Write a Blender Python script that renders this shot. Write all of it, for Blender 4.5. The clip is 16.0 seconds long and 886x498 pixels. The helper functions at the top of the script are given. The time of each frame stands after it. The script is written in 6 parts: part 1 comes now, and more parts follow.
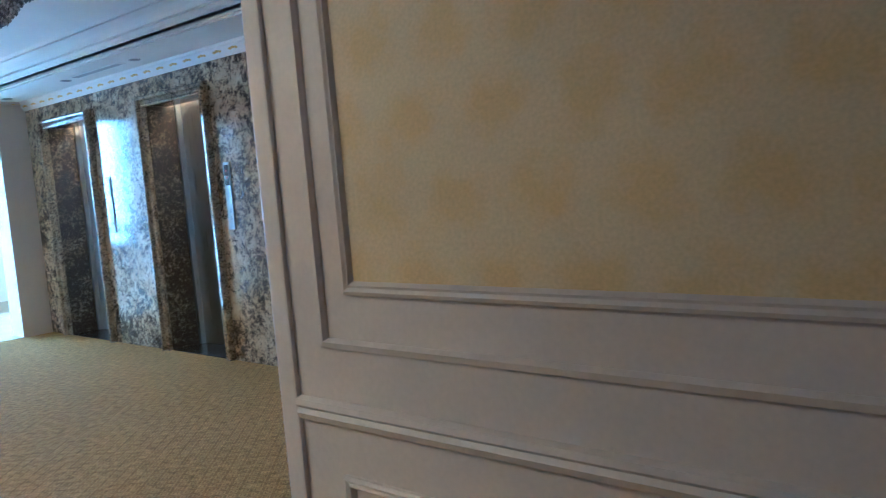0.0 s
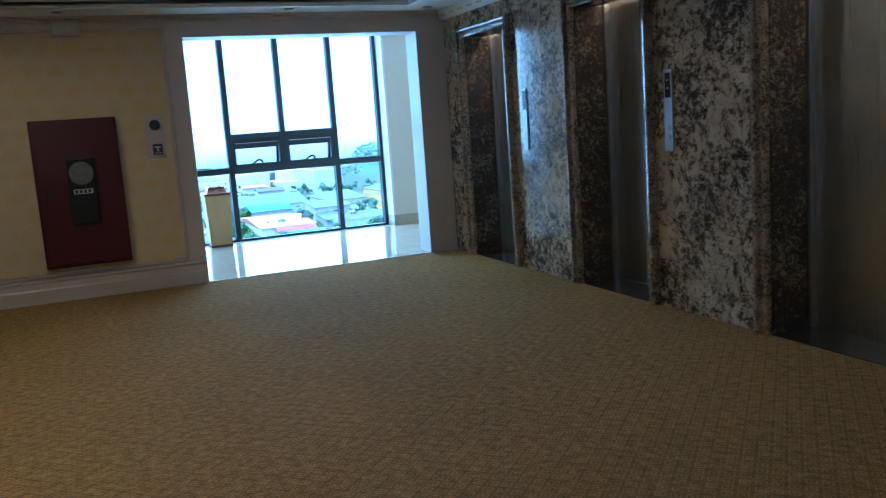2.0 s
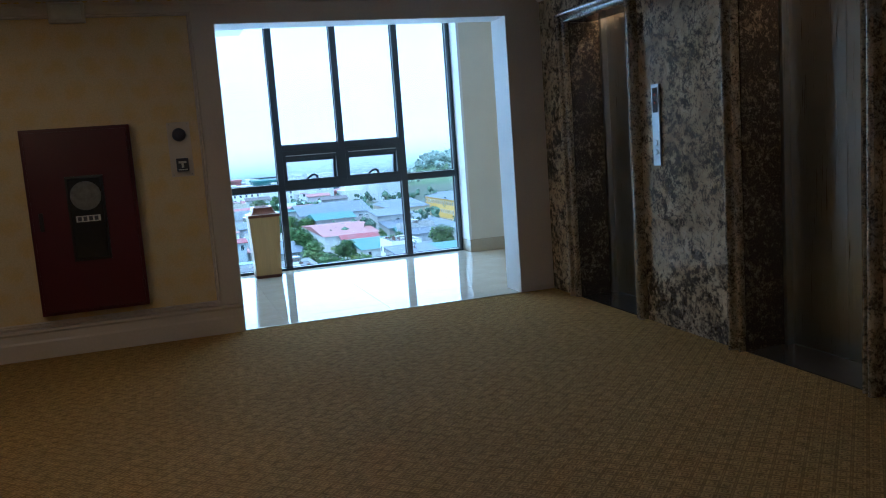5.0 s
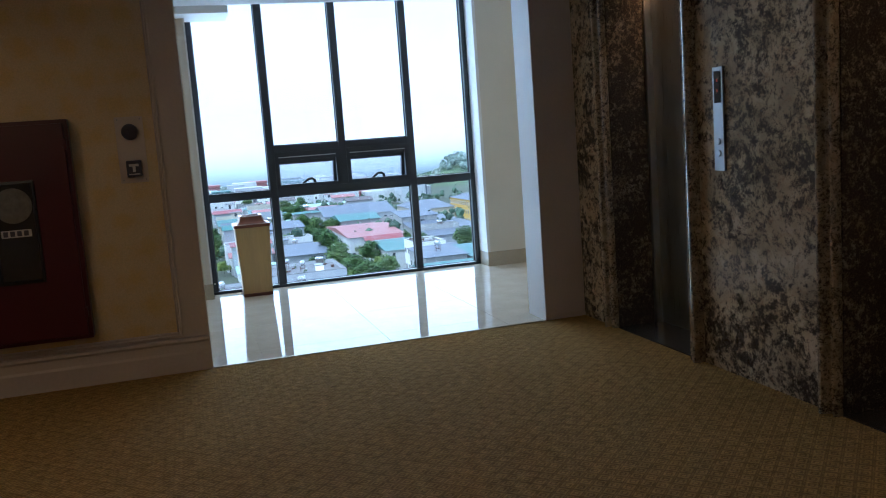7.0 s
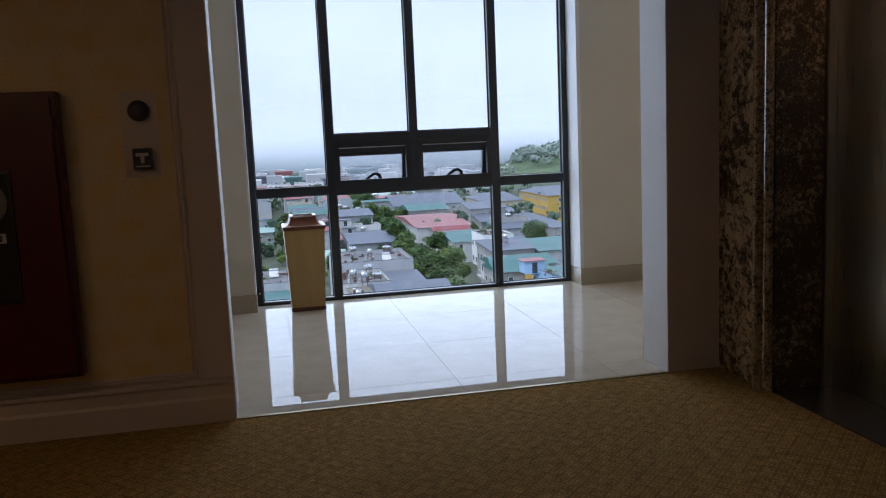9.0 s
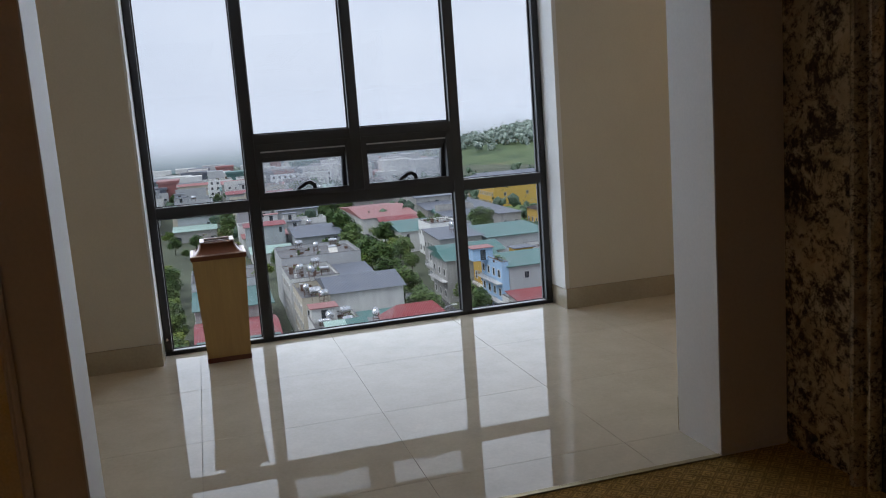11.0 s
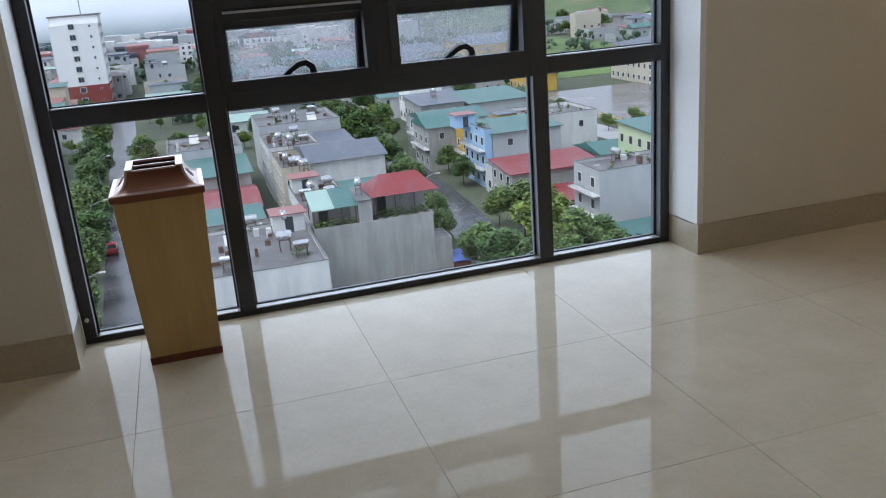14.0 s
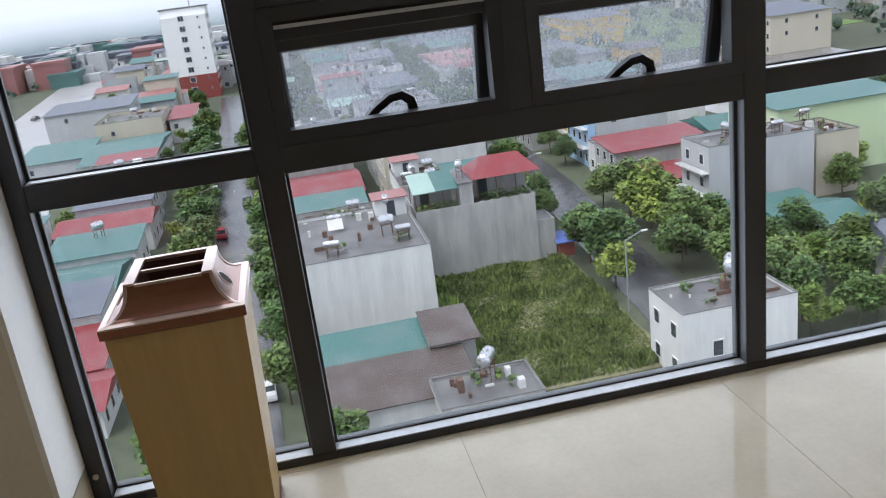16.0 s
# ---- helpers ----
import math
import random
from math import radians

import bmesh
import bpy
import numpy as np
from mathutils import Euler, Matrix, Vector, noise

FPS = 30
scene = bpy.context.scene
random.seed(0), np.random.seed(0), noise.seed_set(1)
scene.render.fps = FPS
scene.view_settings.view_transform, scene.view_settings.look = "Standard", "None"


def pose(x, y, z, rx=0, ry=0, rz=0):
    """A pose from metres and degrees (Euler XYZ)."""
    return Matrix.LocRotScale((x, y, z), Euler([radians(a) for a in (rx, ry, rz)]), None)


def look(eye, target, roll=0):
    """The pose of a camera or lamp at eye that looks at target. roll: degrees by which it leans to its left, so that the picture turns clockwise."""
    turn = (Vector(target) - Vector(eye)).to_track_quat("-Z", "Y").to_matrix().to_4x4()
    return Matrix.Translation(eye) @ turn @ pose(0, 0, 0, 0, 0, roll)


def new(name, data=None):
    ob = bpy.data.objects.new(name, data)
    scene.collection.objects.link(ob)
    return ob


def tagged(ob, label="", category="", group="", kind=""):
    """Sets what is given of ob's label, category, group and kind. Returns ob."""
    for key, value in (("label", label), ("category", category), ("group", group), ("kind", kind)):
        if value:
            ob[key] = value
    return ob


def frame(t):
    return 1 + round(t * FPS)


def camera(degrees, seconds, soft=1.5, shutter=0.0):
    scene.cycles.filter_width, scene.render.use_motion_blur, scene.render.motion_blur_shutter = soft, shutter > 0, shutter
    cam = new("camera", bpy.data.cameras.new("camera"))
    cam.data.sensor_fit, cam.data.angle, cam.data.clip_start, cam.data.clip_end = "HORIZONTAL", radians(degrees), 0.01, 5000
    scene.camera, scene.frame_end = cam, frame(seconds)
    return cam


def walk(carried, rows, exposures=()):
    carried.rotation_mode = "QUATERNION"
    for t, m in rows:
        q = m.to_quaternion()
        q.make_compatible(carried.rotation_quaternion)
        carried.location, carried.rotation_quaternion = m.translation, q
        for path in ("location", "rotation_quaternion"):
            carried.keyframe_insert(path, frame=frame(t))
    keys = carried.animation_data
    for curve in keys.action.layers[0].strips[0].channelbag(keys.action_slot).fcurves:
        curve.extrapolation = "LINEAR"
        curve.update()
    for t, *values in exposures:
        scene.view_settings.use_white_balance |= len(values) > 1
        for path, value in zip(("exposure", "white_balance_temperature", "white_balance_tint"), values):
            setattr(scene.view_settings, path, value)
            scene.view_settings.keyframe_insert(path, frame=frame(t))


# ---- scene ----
cam = camera(55.2, 16.0, soft=1.05, shutter=0.15)
PATH = [
    (0, (0.042, 0.453, 1.29), (-1.309, 1.917, 1.11), -4.8),
    (0.5, (-0.221, 0.552, 1.265), (-1.775, 1.792, 1.049), -4.4),
    (1, (-0.473, 0.616, 1.277), (-2.218, 1.568, 1.061), -4.4),
    (1.5, (-0.759, 0.611, 1.284), (-2.523, 1.509, 0.997), -4.0),
    (2, (-1.018, 0.688, 1.276), (-2.848, 1.438, 0.979), -4.0),
    (2.5, (-1.261, 0.758, 1.278), (-3.168, 1.295, 1.006), -3.9),
    (3, (-1.567, 0.799, 1.289), (-3.469, 1.355, 1.016), -4.0),
    (3.5, (-1.841, 0.902, 1.276), (-3.725, 1.519, 1.006), -4.4),
    (4, (-2.108, 0.994, 1.283), (-4.003, 1.583, 1.028), -3.8),
    (4.5, (-2.401, 1.027, 1.286), (-4.294, 1.621, 1.029), -4.1),
    (4.7, (-2.501, 1.056, 1.287), (-4.384, 1.672, 1.019), -4.2),
    (6.8, (-3.524, 1.477, 1.272), (-5.412, 2.083, 1.01), -3.9),
    (7, (-3.634, 1.54, 1.258), (-5.536, 2.102, 0.997), -4.2),
    (7.5, (-3.917, 1.591, 1.256), (-5.825, 2.119, 0.973), -4.5),
    (8, (-4.198, 1.669, 1.258), (-6.114, 2.171, 0.98), -5.4),
    (8.5, (-4.515, 1.748, 1.262), (-6.459, 2.136, 0.993), -3.3),
    (9, (-4.861, 1.762, 1.264), (-6.8, 2.17, 0.993), -2.5),
    (9.2, (-4.981, 1.764, 1.269), (-6.896, 2.275, 0.996), -2.5),
    (11.3, (-6.336, 2.018, 1.31), (-8.244, 2.532, 0.996), -4.6),
    (11.5, (-6.461, 2.018, 1.296), (-8.382, 2.484, 0.988), -4.7),
    (12, (-6.82, 2.007, 1.301), (-8.736, 2.48, 0.977), -4.2),
    (12.5, (-7.186, 2.072, 1.27), (-9.087, 2.537, 0.861), -4.7),
    (13, (-7.537, 2.098, 1.25), (-9.412, 2.493, 0.677), -4.1),
    (13.5, (-7.843, 2.099, 1.273), (-9.664, 2.65, 0.658), -2.6),
    (14, (-8.141, 2.177, 1.252), (-9.97, 2.705, 0.639), -4.5),
    (14.5, (-8.434, 2.199, 1.265), (-10.283, 2.66, 0.66), -5.7),
    (15, (-8.727, 2.22, 1.282), (-10.57, 2.701, 0.671), -6.1),
    (15.5, (-9.008, 2.332, 1.286), (-10.879, 2.717, 0.692), -8.2),
    (16, (-9.323, 2.372, 1.277), (-11.197, 2.663, 0.642), -7.4),
]
EXPOSURE = [(0.0, 3.55, 3420, -6), (0.5, 2.95, 3530, -11), (0.8, 2.3, 3600, -8), (1.0, 2.08, 3580, -8), (1.5, 2.1, 3580, -5), (2.5, 1.82, 3640, -4), (3.5, 1.5, 3800, -3), (4.7, 1.28, 4060, 0), (7.0, 1.02, 4650, 8), (7.6, 0.88, 4800, 12), (8.5, 0.40, 5250, 16), (9.2, 0.33, 5400, 18), (11.5, 0.0, 6000, 15), (12.5, 0.18, 5850, 11), (14.0, 0.36, 5700, 15), (15.0, 0.36, 5800, 15), (16.0, 0.52, 6050, 17)]
walk(cam, [(t, look(eye, target, roll)) for t, eye, target, roll in PATH], EXPOSURE)
SKY, DAY = 1.0, 142.0
# First two rows: unseen corridor lamps added to brighten the near wall.
LAMPS = [(1.2, 0.67, 2.318, 0.008, 0.3, (1.0, 0.95, 0.90)), (3.0, 0.67, 2.318, 0.02, 0.3, (1.0, 0.95, 0.90)),
         (-7.1, -0.08, 2.318, 2.2, 0.06, (1.0, 0.62, 0.28)), (-5.0, -0.08, 2.318, 3.6, 0.06, (1.0, 0.62, 0.28)), (-3.0, -0.08, 2.318, 3.6, 0.06, (1.0, 0.62, 0.28)),
         (-10.3, 6.0, 2.738, 4.5, 0.06, (1.0, 0.66, 0.32)), (-10.3, -0.6, 2.738, 4.2, 0.06, (1.0, 0.66, 0.32))]

# ---- light ----
world = bpy.data.worlds.new("world")
scene.world = world
world.use_nodes = True
wt = world.node_tree
wt.nodes.clear()
w_out = wt.nodes.new("ShaderNodeOutputWorld")
sky = wt.nodes.new("ShaderNodeTexSky")
sky.sky_type = "NISHITA"
sky.sun_disc = False
sky.sun_elevation = radians(50)
sky.sun_rotation = radians(200)
sky.dust_density = 6.0
w_sky = wt.nodes.new("ShaderNodeBackground")
w_sky.inputs["Strength"].default_value = 0.10
wt.links.new(sky.outputs[0], w_sky.inputs["Color"])
w_cloud = wt.nodes.new("ShaderNodeBackground")      # low overcast, a little brighter overhead
w_geo = wt.nodes.new("ShaderNodeTexCoord")
w_map = wt.nodes.new("ShaderNodeMapping")
w_map.inputs["Scale"].default_value = (1.0, 1.0, 2.2)
w_noise = wt.nodes.new("ShaderNodeTexNoise")
w_noise.inputs["Scale"].default_value = 2.0
w_noise.inputs["Detail"].default_value = 4.0
w_ramp = wt.nodes.new("ShaderNodeValToRGB")
w_ramp.color_ramp.elements[0].color = (0.72, 0.77, 0.86, 1)
w_ramp.color_ramp.elements[1].color = (0.90, 0.93, 0.98, 1)
w_ramp.color_ramp.elements[0].position = 0.3
w_ramp.color_ramp.elements[1].position = 0.7
wt.links.new(w_geo.outputs["Generated"], w_map.inputs["Vector"])
wt.links.new(w_map.outputs[0], w_noise.inputs["Vector"])
wt.links.new(w_noise.outputs[0], w_ramp.inputs[0])
wt.links.new(w_ramp.outputs[0], w_cloud.inputs["Color"])
w_cloud.inputs["Strength"].default_value = SKY
w_mix = wt.nodes.new("ShaderNodeMixShader")
w_mix.inputs[0].default_value = 0.9
wt.links.new(w_sky.outputs[0], w_mix.inputs[1])
wt.links.new(w_cloud.outputs[0], w_mix.inputs[2])
wt.links.new(w_mix.outputs[0], w_out.inputs["Surface"])

# daylight through the window, standing in for the bright cloud above the view
day = bpy.data.lights.new("window_daylight", "AREA")
day.shape, day.size, day.size_y, day.energy, day.color = "RECTANGLE", 8.0, 4.4, DAY, (0.88, 0.94, 1.0)
day.spread = radians(150)
day_lamp = new("window_daylight", day)
day_lamp.matrix_world = look((-11.86, 2.95, 1.75), (-6.0, 2.95, 1.35))


def warm_lamp(name, x, y, z, power, size=0.10, color=(1.0, 0.86, 0.70)):
    d = bpy.data.lights.new(name, "AREA")
    d.shape, d.size, d.energy, d.color = "DISK", size, power, color
    o = new(name, d)
    o.matrix_world = look((x, y, z), (x, y + 0.0001, z - 1))
    return o


for wx, wy, wz, wp, ws, wc in LAMPS:
    warm_lamp("ceiling_lamp", wx, wy, wz, wp, ws, wc)

sun_data = bpy.data.lights.new("sun", "SUN")
sun_data.energy, sun_data.angle, sun_data.color = 2.2, radians(40), (1.0, 0.96, 0.9)
sun = new("sun", sun_data)
sun.matrix_world = look((0, 0, 60), (-14, 22, 20))


# ---- materials ----
def nodes_of(name):
    m = bpy.data.materials.new(name)
    m.use_nodes = True
    return m, m.node_tree, m.node_tree.nodes["Principled BSDF"]


def link(t, a, b):
    t.links.new(a, b)


def place_coords(t, scale=(1, 1, 1), rz=0.0, local=False):
    if local:
        c = t.nodes.new("ShaderNodeTexCoord").outputs["Object"]
    else:
        c = t.nodes.new("ShaderNodeNewGeometry").outputs["Position"]
    mp = t.nodes.new("ShaderNodeMapping")
    mp.inputs["Scale"].default_value = scale
    mp.inputs["Rotation"].default_value = (0, 0, rz)
    link(t, c, mp.inputs["Vector"])
    return mp.outputs[0]


def noise_of(t, vec, scale, detail=4.0, rough=0.6):
    n = t.nodes.new("ShaderNodeTexNoise")
    n.inputs["Scale"].default_value = scale
    n.inputs["Detail"].default_value = detail
    n.inputs["Roughness"].default_value = rough
    link(t, vec, n.inputs["Vector"])
    return n.outputs[0]


def ramp_of(t, fac, stops):
    r = t.nodes.new("ShaderNodeValToRGB")
    el = r.color_ramp.elements
    while len(el) < len(stops):
        el.new(0.5)
    for e, (p, c) in zip(el, stops):
        e.position = p
        e.color = (*c, 1) if len(c) == 3 else c
    link(t, fac, r.inputs[0])
    return r.outputs[0]


def mix_of(t, fac, a, b, mode="MIX"):
    n = t.nodes.new("ShaderNodeMix")
    n.data_type, n.blend_type = "RGBA", mode
    if isinstance(fac, float):
        n.inputs[0].default_value = fac
    else:
        link(t, fac, n.inputs[0])
    for k, v in ((6, a), (7, b)):
        if isinstance(v, tuple):
            n.inputs[k].default_value = (*v, 1)
        else:
            link(t, v, n.inputs[k])
    return n.outputs[2]


def math_of(t, op, a, b=None):
    n = t.nodes.new("ShaderNodeMath")
    n.operation = op
    for k, v in ((0, a), (1, b)):
        if v is None:
            continue
        if isinstance(v, (int, float)):
            n.inputs[k].default_value = v
        else:
            link(t, v, n.inputs[k])
    return n.outputs[0]


def bump_of(t, height, strength, distance, bsdf):
    b = t.nodes.new("ShaderNodeBump")
    b.inputs["Strength"].default_value = strength
    b.inputs["Distance"].default_value = distance
    link(t, height, b.inputs["Height"])
    link(t, b.outputs[0], bsdf.inputs["Normal"])


def shade(c, k):
    return tuple(min(1.0, v * k) for v in c)


def surface(name, color, rough=0.6, metal=0.0, grain=40.0, var=0.12, stain=1.5, stain_var=0.12, bump=0.15, stretch=(1, 1, 1), piece=0.0, local=False, spec=0.5):
    """Plain procedural surface: colour with fine grain, large stains and a little relief."""
    m, t, b = nodes_of(name)
    v = place_coords(t, stretch, 0.0, local)
    fine = noise_of(t, v, grain, 5.0)
    wide = noise_of(t, v, stain, 3.0)
    c1 = ramp_of(t, fine, [(0.3, shade(color, 1 - var)), (0.7, shade(color, 1 + var))])
    c2 = ramp_of(t, wide, [(0.35, (1 - stain_var,) * 3), (0.65, (1.0,) * 3)])
    col = mix_of(t, 1.0, c1, c2, "MULTIPLY")
    if piece:
        info = t.nodes.new("ShaderNodeObjectInfo")
        c3 = ramp_of(t, info.outputs["Random"], [(0.0, (1 - piece,) * 3), (1.0, (1.0,) * 3)])
        col = mix_of(t, 1.0, col, c3, "MULTIPLY")
    link(t, col, b.inputs["Base Color"])
    r = math_of(t, "ADD", math_of(t, "MULTIPLY", wide, 0.15), rough - 0.07)
    link(t, r, b.inputs["Roughness"])
    b.inputs["Metallic"].default_value = metal
    b.inputs["Specular IOR Level"].default_value = spec
    if bump:
        bump_of(t, fine, bump, 0.004, b)
    return m


def carpet_material():
    """Cut-pile carpet woven with small nested lozenges."""
    m, t, b = nodes_of("carpet")
    v = place_coords(t, (1 / 0.052, 1 / 0.052, 1), radians(45))
    sep = t.nodes.new("ShaderNodeSeparateXYZ")
    link(t, v, sep.inputs[0])
    au = math_of(t, "ABSOLUTE", math_of(t, "SUBTRACT", math_of(t, "FRACT", sep.outputs[0]), 0.5))
    av = math_of(t, "ABSOLUTE", math_of(t, "SUBTRACT", math_of(t, "FRACT", sep.outputs[1]), 0.5))
    ring = math_of(t, "MAXIMUM", au, av)
    saw = math_of(t, "FRACT", math_of(t, "ADD", math_of(t, "MULTIPLY", ring, 4.0), 0.5))
    pile = place_coords(t)
    fibre = noise_of(t, pile, 320.0, 3.0, 0.7)
    patch = noise_of(t, pile, 22.0, 6.0, 0.75)
    worn = noise_of(t, pile, 1.1, 4.0)
    line = ramp_of(t, math_of(t, "ADD", saw, math_of(t, "MULTIPLY", math_of(t, "SUBTRACT", patch, 0.5), 0.9)), [(0.38, (0, 0, 0)), (0.62, (1, 1, 1))])
    col = mix_of(t, line, (0.385, 0.228, 0.062), (0.63, 0.388, 0.108))
    col = mix_of(t, 1.0, col, ramp_of(t, fibre, [(0.25, (0.70,) * 3), (0.75, (1.15,) * 3)]), "MULTIPLY")
    col = mix_of(t, 1.0, col, ramp_of(t, patch, [(0.3, (0.56,) * 3), (0.7, (1.28,) * 3)]), "MULTIPLY")
    col = mix_of(t, 1.0, col, ramp_of(t, worn, [(0.3, (0.88, 0.87, 0.82)), (0.7, (1.0,) * 3)]), "MULTIPLY")
    link(t, col, b.inputs["Base Color"])
    b.inputs["Roughness"].default_value = 0.95
    b.inputs["Specular IOR Level"].default_value = 0.05
    b.inputs["Sheen Tint"].default_value = (0.7, 0.5, 0.25, 1)
    b.inputs["Sheen Weight"].default_value = 0.12
    b.inputs["Sheen Roughness"].default_value = 0.5
    h = math_of(t, "ADD", math_of(t, "MULTIPLY", line, 0.7), fibre)
    bump_of(t, math_of(t, "ADD", h, math_of(t, "MULTIPLY", patch, 1.2)), 0.9, 0.008, b)
    return m


def granite_material(name="polished_granite", dark=0.0, k=1.0, size=1.0):
    """Polished granite: cream and grey-green ground in drifts, rust specks and near-black clots."""
    m, t, b = nodes_of(name)
    v = place_coords(t, (size, size, size))
    warp = t.nodes.new("ShaderNodeTexNoise")
    warp.inputs["Scale"].default_value = 5.0
    warp.inputs["Detail"].default_value = 5.0
    link(t, v, warp.inputs["Vector"])
    vv = mix_of(t, 0.12, v, warp.outputs["Color"], "ADD")
    drift = noise_of(t, vv, 2.4, 4.0, 0.55)
    clot = noise_of(t, vv, 20.0, 8.0, 0.76)
    grit = noise_of(t, v, 70.0, 4.0, 0.7)
    tone = noise_of(t, vv, 6.0, 5.0, 0.6)
    rust = noise_of(t, vv, 26.0, 5.0, 0.7)
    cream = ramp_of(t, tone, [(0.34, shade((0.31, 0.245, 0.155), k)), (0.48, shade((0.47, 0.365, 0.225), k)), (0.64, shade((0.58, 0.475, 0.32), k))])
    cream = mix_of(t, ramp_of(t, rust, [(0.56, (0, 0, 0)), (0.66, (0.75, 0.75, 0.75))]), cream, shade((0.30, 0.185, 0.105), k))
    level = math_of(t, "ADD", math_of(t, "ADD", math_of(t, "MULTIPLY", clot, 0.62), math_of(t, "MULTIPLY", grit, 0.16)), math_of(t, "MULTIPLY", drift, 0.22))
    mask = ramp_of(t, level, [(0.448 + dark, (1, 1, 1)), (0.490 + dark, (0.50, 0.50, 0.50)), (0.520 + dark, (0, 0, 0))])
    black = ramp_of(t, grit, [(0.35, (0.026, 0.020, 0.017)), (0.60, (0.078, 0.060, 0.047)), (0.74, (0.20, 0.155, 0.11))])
    link(t, mix_of(t, mask, cream, black), b.inputs["Base Color"])
    link(t, math_of(t, "ADD", math_of(t, "MULTIPLY", grit, 0.10), 0.06), b.inputs["Roughness"])
    b.inputs["Specular IOR Level"].default_value = 0.7
    return m


def wallpaper_material():
    """Cream-gold damask paper with soft ochre rosettes."""
    m, t, b = nodes_of("damask_wallpaper")
    v = place_coords(t, (1, 1, 1))
    sep = t.nodes.new("ShaderNodeSeparateXYZ")
    link(t, v, sep.inputs[0])
    u = math_of(t, "ADD", sep.outputs[0], sep.outputs[1])
    warp = noise_of(t, v, 14.0, 4.0)
    uu = math_of(t, "DIVIDE", u, 0.21)
    row = math_of(t, "DIVIDE", sep.outputs[2], 0.165)
    odd = math_of(t, "MULTIPLY", math_of(t, "MODULO", math_of(t, "FLOOR", row), 2.0), 0.5)
    fu = math_of(t, "SUBTRACT", math_of(t, "FRACT", math_of(t, "ADD", uu, odd)), 0.5)
    fv = math_of(t, "SUBTRACT", math_of(t, "FRACT", row), 0.5)
    r = math_of(t, "SQRT", math_of(t, "ADD", math_of(t, "MULTIPLY", fu, fu), math_of(t, "MULTIPLY", fv, fv)))
    r = math_of(t, "ADD", r, math_of(t, "MULTIPLY", math_of(t, "SUBTRACT", warp, 0.5), 1.1))
    motif = ramp_of(t, r, [(0.12, (0.9, 0.9, 0.9)), (0.50, (0, 0, 0))])
    fine = noise_of(t, v, 120.0, 3.0)
    col = mix_of(t, motif, (0.68, 0.54, 0.31), (0.68, 0.49, 0.20))
    col = mix_of(t, 1.0, col, ramp_of(t, fine, [(0.3, (0.86,) * 3), (0.7, (1.04,) * 3)]), "MULTIPLY")
    link(t, col, b.inputs["Base Color"])
    b.inputs["Roughness"].default_value = 0.55
    bump_of(t, math_of(t, "ADD", fine, motif), 0.15, 0.002, b)
    return m


def steel_material(name="brushed_steel", color=(0.56, 0.55, 0.52), rough=0.28):
    m, t, b = nodes_of(name)
    v = place_coords(t, (220, 220, 4))
    s = noise_of(t, v, 1.0, 3.0)
    wide = noise_of(t, place_coords(t), 2.2, 3.0)
    link(t, ramp_of(t, wide, [(0.3, shade(color, 0.85)), (0.7, color)]), b.inputs["Base Color"])
    b.inputs["Metallic"].default_value = 1.0
    link(t, math_of(t, "ADD", math_of(t, "MULTIPLY", s, 0.16), rough - 0.06), b.inputs["Roughness"])
    b.inputs["Anisotropic"].default_value = 0.4
    bump_of(t, s, 0.015, 0.001, b)
    return m


